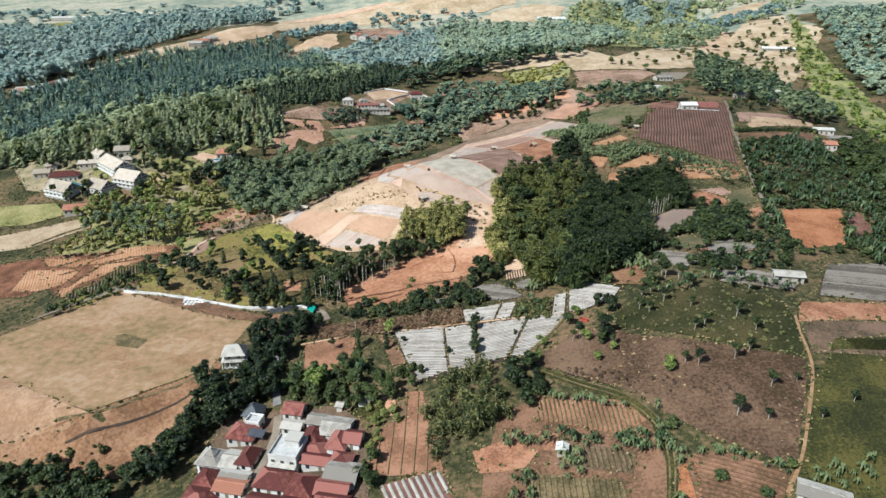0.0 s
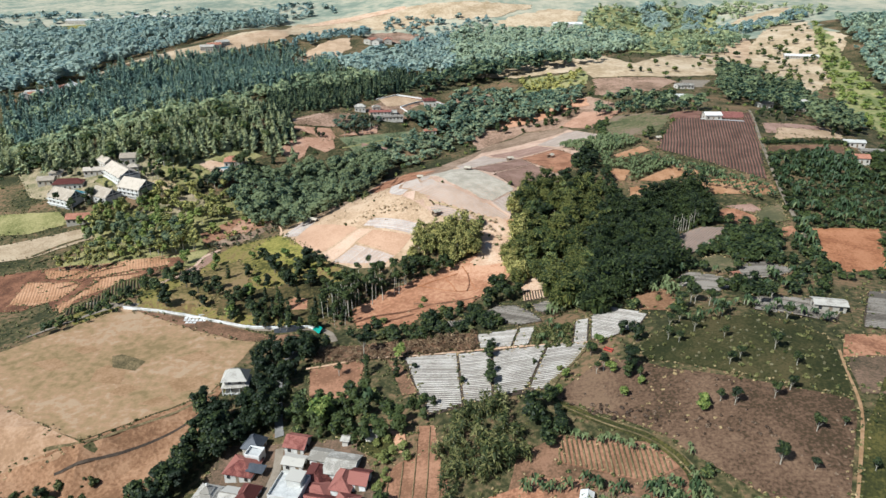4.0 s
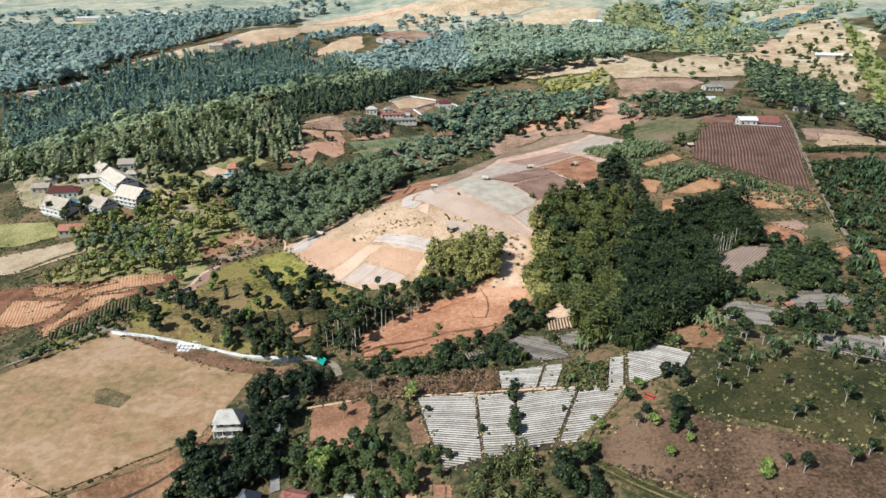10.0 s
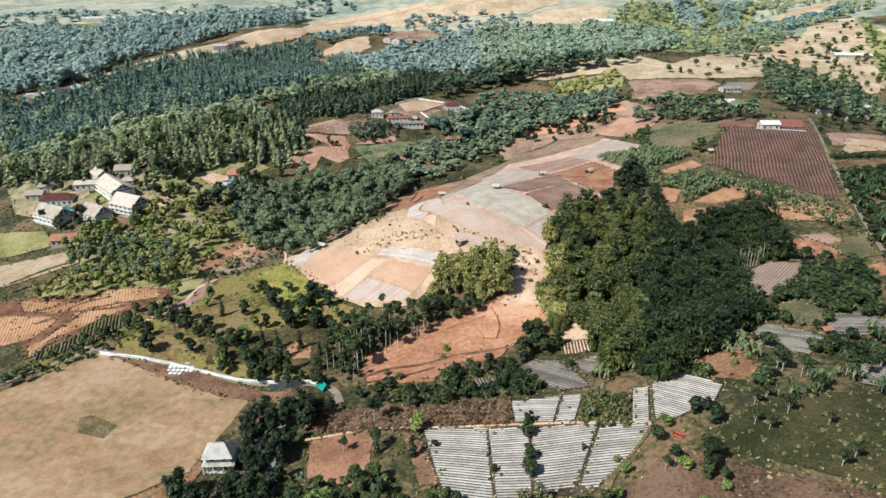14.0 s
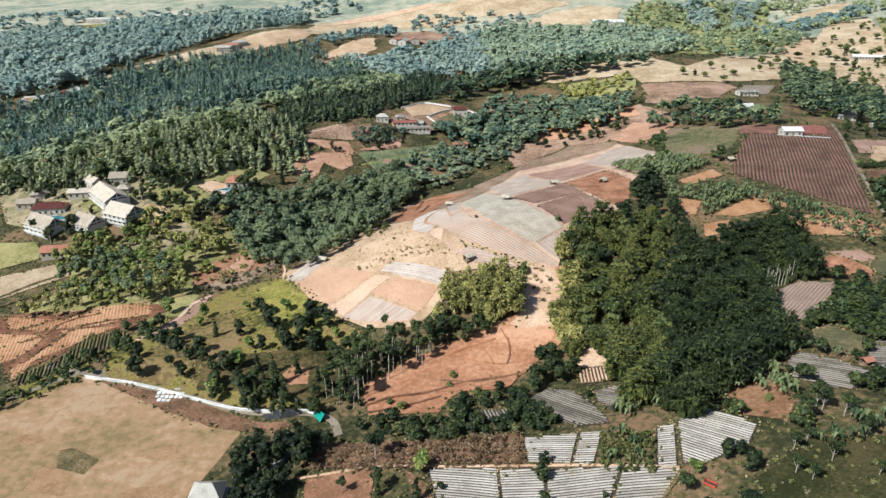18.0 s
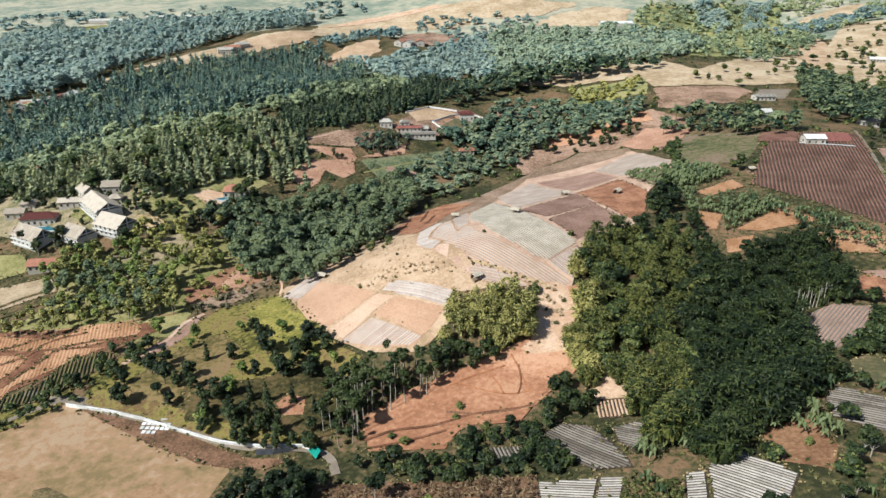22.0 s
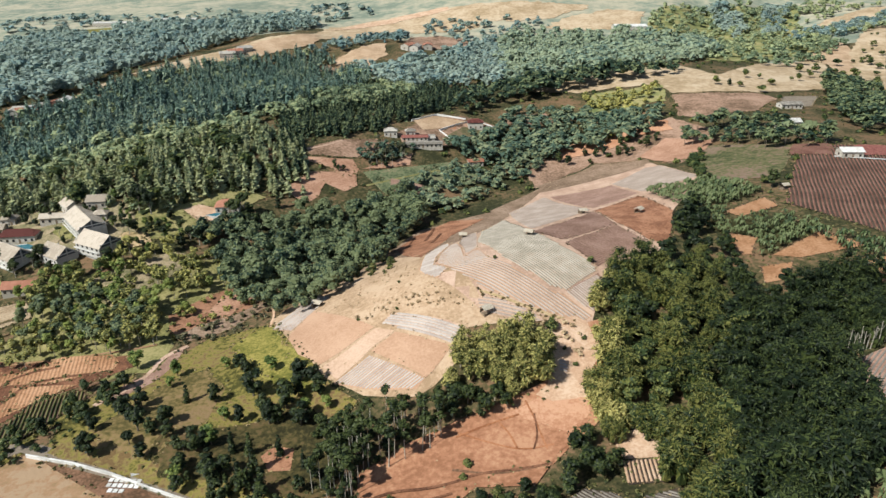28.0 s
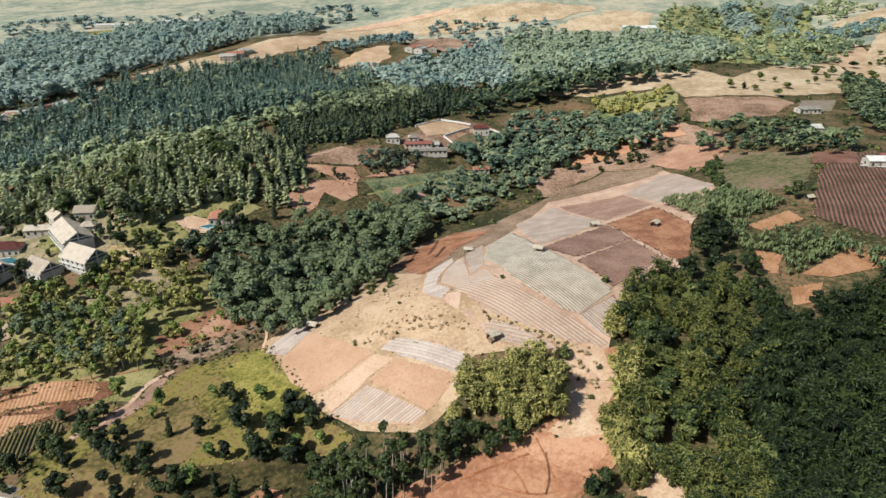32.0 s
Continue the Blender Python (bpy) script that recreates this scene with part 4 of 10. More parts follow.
grey_mid2_ob = field("field", grey_mid2, BED_GAP, "weathered mulch beds between trees", "field", 0.25)
beds(grey_mid2_ob, grey_mid2, -7, 1.15, 0.56, 0.24, FILM_GREY, "mulch_bed", True)
grey_up = [(90.9, 288.1), (97.5, 292.9), (107.3, 297.4), (111.9, 294.6), (120.0, 293.0), (111.6, 284.6), (103.2, 275.2), (97.8, 271.4), (88.0, 267.6), (85.5, 274.5)]
grey_up_ob = field("field", grey_up, HOED, "sloping plot of weathered mulch beds", "field", 0.25)
beds(grey_up_ob, grey_up, 49, 1.15, 0.56, 0.24, FILM_GREY, "mulch_bed", False)
green_gap = [(95.5, 262.9), (101.4, 264.9), (107.8, 253.8), (105.8, 247.1), (96.7, 243.5), (91.5, 252.7)]
green_gap_ob = field("field", green_gap, THIN_GRASS, "grassy clearing between plots", "field", 0.25)
sandy = [(60.6, 231.4), (64.4, 235.9), (70.2, 236.0), (74.3, 229.0), (73.4, 221.1), (68.9, 213.5), (59.9, 218.0), (59.4, 225.0)]
sandy_ob = field("field", sandy, BANK_EARTH, "sandy bare plot with a few shrubs", "field", 0.25)
sandy_green = [(54.6, 228.0), (58.6, 235.6), (60.4, 235.8), (59.2, 226.0), (56.8, 224.1)]
sandy_green_ob = field("grass_patch", sandy_green, OLIVE_GRASS, "small green grass patch beside the sandy plot", "grass", 0.3)
sandy_wood = [(25.3, 271.4), (32.0, 272.5), (36.1, 263.8), (35.0, 258.0), (25.9, 259.0)]
sandy_wood_ob = field("field", sandy_wood, SAND, "steep pale plot at the wood's edge", "field", 0.25)
sandy_rows = [(25.9, 258.6), (35.0, 257.6), (33.8, 247.7), (26.0, 248.7)]
sandy_rows_ob = field("field", sandy_rows, BED_GAP, "pale earth rows running down the wood's edge", "field", 0.25)
beds(sandy_rows_ob, sandy_rows, -92, 1.0, 0.62, 0.2, SAND, "row", False)
wedge = [(9.4, 244.1), (15.7, 249.0), (22.7, 246.0), (26.7, 236.1), (29.1, 227.5), (29.5, 223.2), (20.9, 224.3), (12.9, 234.6)]
wedge_ob = field("field", wedge, BED_GAP, "wedge of dark mulch beds under trees", "field", 0.25)
beds(wedge_ob, wedge, -52, 0.95, 0.55, 0.24, FILM_GREY, "mulch_bed", True)
wedge_up = [(28.3, 243.4), (36.7, 244.5), (36.8, 236.2), (30.8, 229.5), (28.4, 236.1)]
wedge_up_ob = field("field", wedge_up, BED_GAP, "small plot of weathered mulch beds under trees", "field", 0.25)
beds(wedge_up_ob, wedge_up, -40, 0.95, 0.55, 0.24, FILM_GREY, "mulch_bed", True)
wedge_low = [(-4.7, 240.7), (5.5, 239.4), (3.7, 232.5), (-2.5, 233.8)]
wedge_low_ob = field("field", wedge_low, BED_GAP, "small plot of pale mulch beds among scrub", "field", 0.25)
beds(wedge_low_ob, wedge_low, -75, 0.95, 0.55, 0.24, FILM_GREY, "mulch_bed", True)

# orange slope and sand road below the hill
orange_slope = [(-41.6, 257.1), (-28.8, 267.9), (-14.7, 275.1), (4.6, 282.3), (18.7, 285.7), (20.0, 273.2), (9.2, 259.2), (-5.3, 257.7), (-13.4, 248.8), (-16.3, 241.6), (-37.5, 242.5)]
orange_slope_ob = field("field", orange_slope, SLOPE_RUTS, "smooth orange earth slope with shallow ruts", "field", 0.25)
sand_road = [(8.2, 305.3), (18.7, 311.0), (21.9, 308.8), (23.7, 303.3), (26.9, 298.5), (24.0, 294.5), (21.2, 290.1), (19.5, 281.8), (10.1, 280.4), (5.1, 282.2), (9.4, 285.9), (11.5, 294.4), (9.9, 300.3)]
sand_road_ob = field("sand_track", sand_road, SAND, "pale sandy track climbing the hill", "path", 0.5, wobble=1.5)
slope_head = [(26.7, 310.8), (28.2, 300.7), (26.8, 291.9), (22.8, 286.2), (23.0, 275.1), (19.9, 270.6), (10.9, 263.5), (4.7, 251.4), (-22.0, 252.7), (-22.8, 268.5), (-6.1, 278.8), (8.5, 287.2), (14.4, 294.0), (17.7, 300.4), (18.6, 307.2)]
slope_head_ob = field("earth_slope", slope_head, SLOPE_RUTS, "pale orange earth where the track meets the slope", "earth", 0.42)

# plots on the hill
hill_dry = [(-87.9, 332.2), (-78.2, 353.2), (-60.4, 369.0), (-49.7, 388.5), (-27.5, 352.4), (-10.2, 311.9), (13.6, 308.4), (-16.7, 303.3), (-40.3, 313.4), (-60.4, 329.5), (-70.2, 336.1), (-77.7, 322.6)]
hill_dry_ob = field("field", hill_dry, HILL_GRASS, "dry straw-coloured grass on the hill", "field", 0.25)
hill_flank = [(-87.9, 332.2), (-76.3, 358.6), (-63.4, 383.6), (-45.3, 433.1), (-13.0, 453.2), (17.5, 495.5), (52.8, 531.8), (81.8, 522.2), (81.3, 504.2), (16.3, 472.8), (-13.7, 368.6), (-33.2, 339.2), (-56.8, 351.2), (-75.6, 344.1), (-83.7, 324.4)]
hill_flank_ob = field("field", hill_flank, FLANK, "dry grass on the hill's valley side", "field", 0.16)
hill_base = [(-34.2, 348.2), (-14.4, 398.7), (17.1, 486.9), (81.4, 512.3), (92.6, 449.5), (67.0, 395.9), (57.6, 359.3), (31.2, 335.1), (23.8, 309.2), (13.5, 307.4), (-10.1, 308.8), (-25.2, 325.4)]
hill_base_ob = field("field", hill_base, DUST, "pale dusty earth over the hilltop", "field", 0.25)
hill_low_base = [(-80.9, 323.5), (-71.9, 340.6), (-59.2, 329.5), (-40.5, 314.7), (-14.7, 304.2), (-15.0, 296.2), (-23.8, 285.2), (-28.5, 282.3), (-44.3, 284.2), (-56.2, 292.0), (-70.6, 303.5)]
hill_low_base_ob = field("field", hill_low_base, HILL_GRASS, "pale dusty margins between the lower hill plots", "field", 0.22)
hill_a = [(-76.6, 316.9), (-72.1, 333.6), (-58.2, 321.4), (-45.4, 310.5), (-60.7, 298.9), (-70.2, 305.8)]
hill_a_ob = field("field", hill_a, PLOT, "bare orange plot on the hill", "field", 0.3)
hill_b = [(-59.7, 297.6), (-44.8, 309.8), (-37.9, 306.0), (-44.9, 301.1), (-46.6, 299.1), (-53.9, 291.7)]
hill_b_ob = field("field", hill_b, PLOT_PALE, "lighter bare plot on the hill", "field", 0.3)
hill_c = [(-44.7, 300.2), (-37.7, 305.5), (-19.9, 298.1), (-20.1, 296.6), (-24.7, 290.0), (-26.6, 288.2)]
hill_c_ob = field("field", hill_c, PLOT, "bare orange plot beside mulched rows", "field", 0.3)
hill_d = [(-55.0, 290.3), (-45.0, 298.8), (-26.7, 288.1), (-28.9, 284.5), (-44.3, 286.3)]
hill_d_ob = field("field", hill_d, PLOT, "plot of narrow pale rows on the hill", "field", 0.3)
beds(hill_d_ob, hill_d, 39, 0.9, 0.6, 0.12, FILM_PALE, "mulch_bed", True)
hill_e = [(-43.0, 311.0), (-40.3, 314.2), (-31.0, 310.4), (-16.7, 304.3), (-17.0, 298.4), (-21.6, 299.4), (-37.6, 307.5)]
hill_e_ob = field("field", hill_e, DUST, "grey mulched strip on the hill", "field", 0.3)
beds(hill_e_ob, hill_e, -25, 1.0, 0.92, 0.05, FILM_PALE, "mulch_bed", True)
hill_f = [(-85.1, 325.1), (-81.1, 336.0), (-76.9, 352.9), (-68.7, 344.8), (-71.5, 333.6), (-76.5, 321.0)]
hill_f_ob = field("field", hill_f, DUST, "grey mulched plot on the hill's shoulder", "field", 0.3)
beds(hill_f_ob, hill_f, 68, 1.0, 0.92, 0.05, FILM_PALE, "mulch_bed", True)
hill_g = [(-33.6, 336.9), (-33.9, 357.3), (-27.1, 388.6), (-25.0, 370.6), (-28.4, 346.8), (-28.4, 338.4), (-23.1, 332.7), (-26.4, 326.7), (-31.6, 332.5)]
hill_g_ob = field("field", hill_g, PALE_SOIL, "plot with pale film rows", "field", 0.3)
beds(hill_g_ob, hill_g, 9, 1.4, 1.0, 0.25, FILM_PALE, "mulch_bed", True)
hill_h = [(-21.5, 369.8), (-21.7, 396.4), (-15.4, 405.5), (-13.5, 350.1), (-17.3, 340.1)]
hill_h_ob = field("field", hill_h, DUST, "plot with weathered film rows", "field", 0.3)
beds(hill_h_ob, hill_h, 30, 1.0, 0.92, 0.05, FILM_DUSTY, "mulch_bed", True)
hill_i = [(-13.7, 357.7), (-13.1, 398.5), (-2.7, 431.1), (5.8, 370.8), (15.6, 351.8), (25.9, 339.9), (28.0, 334.6), (16.9, 321.1), (10.8, 322.1), (-4.0, 336.3)]
hill_i_ob = field("field", hill_i, DUST, "large plot of young crops in film rows", "field", 0.3)
beds(hill_i_ob, hill_i, -47, 1.1, 0.8, 0.2, CROP, "crop_row", True)
hill_v = [(-27.7, 338.9), (-27.3, 347.1), (-24.7, 370.0), (-21.8, 368.8), (-17.5, 339.1), (-13.4, 347.9), (-9.4, 337.0), (-16.7, 330.6), (-22.3, 332.4)]
hill_v_ob = field("field", hill_v, PLOT, "faded film plot between two terraces", "field", 0.3)
beds(hill_v_ob, hill_v, 16, 1.25, 0.72, 0.10, FILM_DUSTY, "mulch_bed", False)
trail("hill_ridge_path", [(-11.7, 317.4), (-4.0, 314.4), (9.4, 309.6), (20.1, 308.3)], 1.2, DRY, "dry grassy bank between hill plots", "path", 0.4)
hill_j = [(6.5, 368.2), (35.8, 406.1), (40.8, 379.9), (18.0, 356.5)]
hill_j_ob = field("field", hill_j, HOED, "dark hoed plot on the hill", "field", 0.3)
beds(hill_j_ob, hill_j, 56, 1.0, 0.65, 0.18, HOED, "row", False)
hill_k = [(18.4, 353.7), (40.6, 378.4), (49.3, 362.8), (28.7, 337.6)]
hill_k_ob = field("field", hill_k, HOED, "dark hoed plot on the hill", "field", 0.3)
beds(hill_k_ob, hill_k, 47, 1.0, 0.65, 0.18, HOED, "row", False)
hill_l = [(35.8, 409.4), (59.6, 432.1), (67.0, 395.9), (57.6, 359.3), (50.5, 363.9), (41.9, 381.4)]
hill_l_ob = field("field", hill_l, SOIL_DEEP, "smooth orange plot with a small hut", "field", 0.3)
hill_m = [(32.1, 338.0), (50.6, 355.9), (52.6, 352.1), (33.8, 333.6)]
hill_m_ob = field("field", hill_m, HOED, "silver mulched plot beside the wood", "field", 0.3)
beds(hill_m_ob, hill_m, 43, 1.0, 0.78, 0.12, FILM_DUSTY, "mulch_bed", True)
slope_pale = [(-3.4, 276.5), (10.2, 283.4), (19.4, 284.3), (20.0, 276.2), (14.3, 269.4), (5.7, 273.0)]
slope_pale_ob = field("earth_slope", slope_pale, SLOPE, "paler worn earth at the head of the slope", "earth", 0.47, wobble=2.0)
track_mulch = [(12.0, 296.0), (14.4, 296.4), (15.4, 291.0), (13.6, 285.6), (11.2, 284.8), (12.4, 290.5)]
track_mulch_ob = field("field", track_mulch, SAND, "narrow silver mulched strip beside the sand track", "field", 0.62)
beds(track_mulch_ob, track_mulch, -12, 0.95, 0.7, 0.12, FILM_PALE, "mulch_bed", True)
trail("slope_rut_a", [(2.5, 280.6), (4.6, 276.3), (6.1, 271.2), (8.0, 264.6)], 0.55, SOIL, "worn rut down the orange slope", "rut", 0.55)
trail("slope_rut_b", [(-4.7, 273.4), (-1.7, 269.8), (0.2, 264.9)], 0.5, SOIL, "worn rut down the orange slope", "rut", 0.55)
trail("slope_rut_c", [(-16.3, 268.7), (-8.3, 272.6), (0.8, 276.2)], 0.6, SOIL, "worn rut across the orange slope", "rut", 0.55)
trail("slope_rut_d", [(-16.6, 258.0), (-6.7, 256.2), (1.4, 257.3), (8.8, 259.6)], 0.8, RED_BROWN, "dark furrow along the foot of the orange slope", "rut", 0.5)
trail("slope_rut_e", [(-17.1, 270.6), (-6.9, 266.8), (1.6, 264.2), (9.7, 266.2)], 0.5, SOIL, "worn rut across the orange slope", "rut", 0.55)
trail("terrace_cut", [(-39.1, 247.1), (-31.5, 251.2), (-23.3, 251.6), (-16.5, 253.3), (-9.8, 256.6), (-0.3, 257.5), (8.0, 259.1)], 0.9, TERRACE_EARTH, "dark cut step along the slope's lower edge", "terrace", 0.55)
trail("terrace_cut", [(-37.7, 243.6), (-29.2, 245.2), (-21.6, 247.8), (-16.3, 249.9)], 0.8, TERRACE_EARTH, "dark cut step at the slope's corner", "terrace", 0.55)
trail("slope_gash", [(4.9, 276.6), (5.7, 269.5), (4.4, 264.5)], 0.5, TERRACE_EARTH, "water-worn gash down the orange slope", "gully", 0.58)
trail("scarp_gash", [(-39.6, 413.2), (-38.2, 424.0), (-37.2, 434.1)], 1.3, TERRACE_EARTH, "dark gash down the red scarp", "gully", 0.6)
trail("scarp_gash", [(-35.8, 403.9), (-34.2, 414.0), (-33.0, 422.8)], 1.3, TERRACE_EARTH, "dark gash down the red scarp", "gully", 0.6)
trail("scarp_gash", [(-47.2, 406.2), (-45.5, 424.6)], 0.8, TERRACE_EARTH, "dark gash down the red scarp", "gully", 0.6)
hill_n = [(16.2, 320.9), (28.7, 333.9), (29.6, 324.3), (24.8, 313.4)]
hill_n_ob = field("field", hill_n, HOED, "silver mulched plot running down the slope", "field", 0.3)
beds(hill_n_ob, hill_n, -45, 1.0, 0.78, 0.12, FILM_DUSTY, "mulch_bed", True)
hill_o = [(-22.2, 331.6), (-12.4, 338.9), (-4.0, 332.5), (10.7, 319.7), (15.9, 319.0), (24.2, 311.6), (21.0, 308.9), (9.4, 310.8), (-3.1, 315.3), (-10.0, 318.5)]
hill_o_ob = field("field", hill_o, PLOT, "pale plot of faded film rows", "field", 0.3)
beds(hill_o_ob, hill_o, -37, 1.25, 0.72, 0.10, FILM_DUSTY, "mulch_bed", False)
hill_p = [(-12.5, 314.5), (-7.4, 315.1), (4.4, 310.0), (8.6, 307.2), (2.7, 306.0), (-7.3, 308.4), (-12.0, 312.0)]
hill_p_ob = field("field", hill_p, DUST, "narrow faded film plot", "field", 0.3)
beds(hill_p_ob, hill_p, -12, 1.25, 0.72, 0.10, FILM_DUSTY, "mulch_bed", False)
hill_q = [(-0.4, 447.1), (19.5, 477.7), (36.1, 414.5), (6.8, 374.3)]
hill_q_ob = field("field", hill_q, DUST, "grey mulched plot on the hilltop", "field", 0.3)
beds(hill_q_ob, hill_q, -33, 1.0, 0.92, 0.05, FILM_DUSTY, "mulch_bed", False)
hill_r = [(22.3, 474.9), (54.5, 477.7), (61.0, 438.9), (36.9, 417.3)]
hill_r_ob = field("field", hill_r, HOED, "brownish plot on the hilltop", "field", 0.3)
hill_s = [(55.0, 480.7), (76.5, 502.7), (84.5, 499.0), (91.7, 450.7), (63.6, 439.0)]
hill_s_ob = field("field", hill_s, DUST, "grey film plot on the ridge", "field", 0.3)
beds(hill_s_ob, hill_s, -32, 1.0, 0.92, 0.05, FILM_DUSTY, "mulch_bed", False)
hill_t = [(-52.5, 406.7), (-44.5, 426.5), (-29.6, 444.3), (-12.8, 441.7), (-27.4, 412.4), (-35.3, 357.7)]
hill_t_ob = field("field", hill_t, SOIL_DEEP, "red earth plot on the valley side", "field", 0.3)
hill_u = [(11.3, 496.2), (52.4, 527.8), (79.6, 519.0), (77.3, 506.6), (48.8, 499.8)]
hill_u_ob = field("field", hill_u, FLANK, "pinkish earth strip on the valley side", "field", 0.3)

# plateau beyond the wood
furrow_big = [(146.2, 473.4), (196.0, 478.5), (153.1, 345.2), (111.3, 394.9)]
furrow_big_ob = field("field", furrow_big, BED_GAP, "large dark furrowed field on the plateau", "field", 0.25)
beds(furrow_big_ob, furrow_big, -106, 1.6, 0.8, 0.2, DARK_SOIL, "furrow_ridge", True)
grass_plateau = [(92.1, 461.0), (112.4, 517.6), (146.4, 477.4), (120.9, 429.0), (97.4, 430.6)]
grass_plateau_ob = field("field", grass_plateau, PLATEAU_GRASS, "green grass field on the plateau", "field", 0.25)
banana_ground = [(64.4, 443.1), (92.1, 443.1), (108.9, 413.2), (89.0, 399.7), (70.5, 405.8)]
banana_ground_ob = field("field", banana_ground, DARKGRASS, "dark green ground under banana plants", "field", 0.12)
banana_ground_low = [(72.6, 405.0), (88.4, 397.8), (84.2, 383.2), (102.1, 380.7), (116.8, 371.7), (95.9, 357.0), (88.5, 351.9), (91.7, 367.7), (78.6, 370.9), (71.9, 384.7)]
banana_ground_low_ob = field("field", banana_ground_low, DARKGRASS, "dark green ground between banana plants", "field", 0.12)
tri_a = [(80.6, 370.8), (91.0, 365.6), (85.2, 353.2), (80.5, 353.3)]
tri_a_ob = field("field", tri_a, TRI_EARTH, "small bare orange plot among bananas", "field", 0.25)
tri_f = [(86.2, 345.0), (97.1, 347.2), (92.9, 336.7), (84.2, 335.2)]
tri_f_ob = field("field", tri_f, TRI_EARTH, "small bare orange plot beside the dark trees", "field", 0.25)
tri_b = [(92.2, 352.7), (115.7, 369.2), (125.7, 356.1), (100.9, 350.1)]
tri_b_ob = field("field", tri_b, TRI_EARTH, "bare orange plot among bananas", "field", 0.25)
tri_c = [(86.3, 390.4), (105.6, 403.4), (108.0, 392.9), (90.8, 384.4)]
tri_c_ob = field("field", tri_c, TRI_EARTH, "small bare plot with one tall tree", "field", 0.25)
tri_d = [(118.2, 345.5), (134.4, 349.4), (153.9, 337.1), (148.7, 325.3), (118.3, 331.2)]
tri_d_ob = field("field", tri_d, TRI_EARTH, "bare orange plot on the plateau", "field", 0.25)
red_edge = [(119.0, 311.7), (125.5, 314.6), (132.1, 301.6), (127.6, 294.0), (119.2, 298.5), (117.2, 305.3)]
red_edge_ob = field("field", red_edge, SOIL_DEEP, "red earth plot below the banana rows", "field", 0.25)
film_edge = [(122.6, 316.2), (134.9, 316.2), (136.6, 308.9), (130.9, 306.6)]
film_edge_ob = field("field", film_edge, HOED, "small plot of faded film", "field", 0.3)
red_small = [(135.7, 287.5), (141.8, 289.9), (140.0, 279.9), (132.3, 277.7)]
red_small_ob = field("field", red_small, SOIL_DEEP, "small red earth clearing among bananas", "field", 0.25)
tri_e = [(136.3, 311.1), (147.8, 315.3), (142.0, 296.1), (133.6, 293.0), (130.8, 301.3)]
tri_e_ob = field("field", tri_e, THIN_GRASS, "pale grass plot on the plateau", "field", 0.25)
red_far_right = [(147.3, 285.7), (175.8, 285.8), (166.4, 266.4), (155.1, 243.1), (135.9, 239.4), (140.9, 266.4)]
red_far_right_ob = field("field", red_far_right, SOIL, "red earth plot among bananas", "field", 0.25)
plateau_yard = [(191.7, 448.9), (236.9, 471.6), (248.8, 468.6), (231.0, 436.5), (184.1, 424.3)]
plateau_yard_ob = field("field", plateau_yard, HOED, "bare yard round the farm houses", "field", 0.25)
plateau_strip = [(168.9, 381.8), (219.7, 399.8), (230.7, 421.9), (174.0, 396.7)]
plateau_strip_ob = field("field", plateau_strip, RED_BROWN, "brown earth strip below the farm hedge", "field", 0.25)
plateau_tan = [(182.4, 409.6), (242.3, 444.9), (253.9, 474.2), (231.0, 455.0), (199.0, 441.7)]
plateau_tan_ob = field("field", plateau_tan, HILL_GRASS, "dry tan plot below the farm yard", "field", 0.35)
saddle_top = [(7.9, 527.0), (44.9, 568.3), (77.4, 583.8), (110.7, 592.2), (127.6, 551.4), (111.6, 518.8), (93.5, 490.3), (80.7, 525.3), (51.6, 533.6), (16.8, 496.7)]
saddle_top_ob = field("field", saddle_top, SADDLE, "bare orange-brown saddle with scattered bushes", "field", 0.13, wobble=3.0)
saddle = [(7.1, 516.3), (68.1, 573.4), (109.1, 592.3), (106.6, 555.1), (89.4, 547.7), (48.3, 539.5)]
saddle_ob = field("field", saddle, SADDLE, "bare red saddle between hill and plateau", "field", 0.25)
saddle_green = [(56.3, 574.1), (66.3, 598.5), (81.8, 591.4), (76.4, 579.1), (60.8, 567.1)]
saddle_green_ob = field("field", saddle_green, LAWN, "bright green plot on the ridge's far side", "field", 0.6, wobble=2.0)
saddle_orange = [(78.7, 571.7), (92.4, 590.3), (105.9, 587.1), (105.1, 567.0), (95.2, 568.0), (85.1, 568.6)]
saddle_orange_ob = field("field", saddle_orange, SLOPE, "bare orange knoll on the saddle", "field", 0.6, wobble=2.0)
saddle_brown = [(78.4, 530.2), (99.0, 554.1), (121.4, 530.8), (112.3, 509.0), (97.7, 496.7), (88.0, 503.9)]
saddle_brown_ob = field("field", saddle_brown, VALLEY_RED, "brown-red earth on the saddle", "field", 0.5, wobble=2.5)
saddle_crest = [(32.0, 559.5), (54.5, 574.4), (80.1, 580.5), (85.1, 568.6), (65.9, 553.8), (44.8, 546.4), (31.1, 545.7)]
saddle_crest_ob = field("field", saddle_crest, SLOPE, "bare orange crest above the valley", "field", 0.55, wobble=2.5)
red_far_edge = [(176.5, 283.8), (181.4, 282.4), (176.4, 259.9), (163.1, 253.5)]
red_far_edge_ob = field("field", red_far_edge, DARK_SOIL, "stony reddish plot among bananas", "field", 0.25)

# far ridges and clearings
ridge_crest = [(291.3, 721.5), (347.0, 867.8), (437.9, 1034.6), (481.3, 1021.2), (397.7, 814.6), (350.5, 681.1), (310.7, 629.4), (306.4, 655.2), (309.5, 708.9)]
ridge_crest_ob = field("field", ridge_crest, FAR_DRY, "sunlit dry fields on the ridge's crest", "field", 0.5, wobble=6.0)
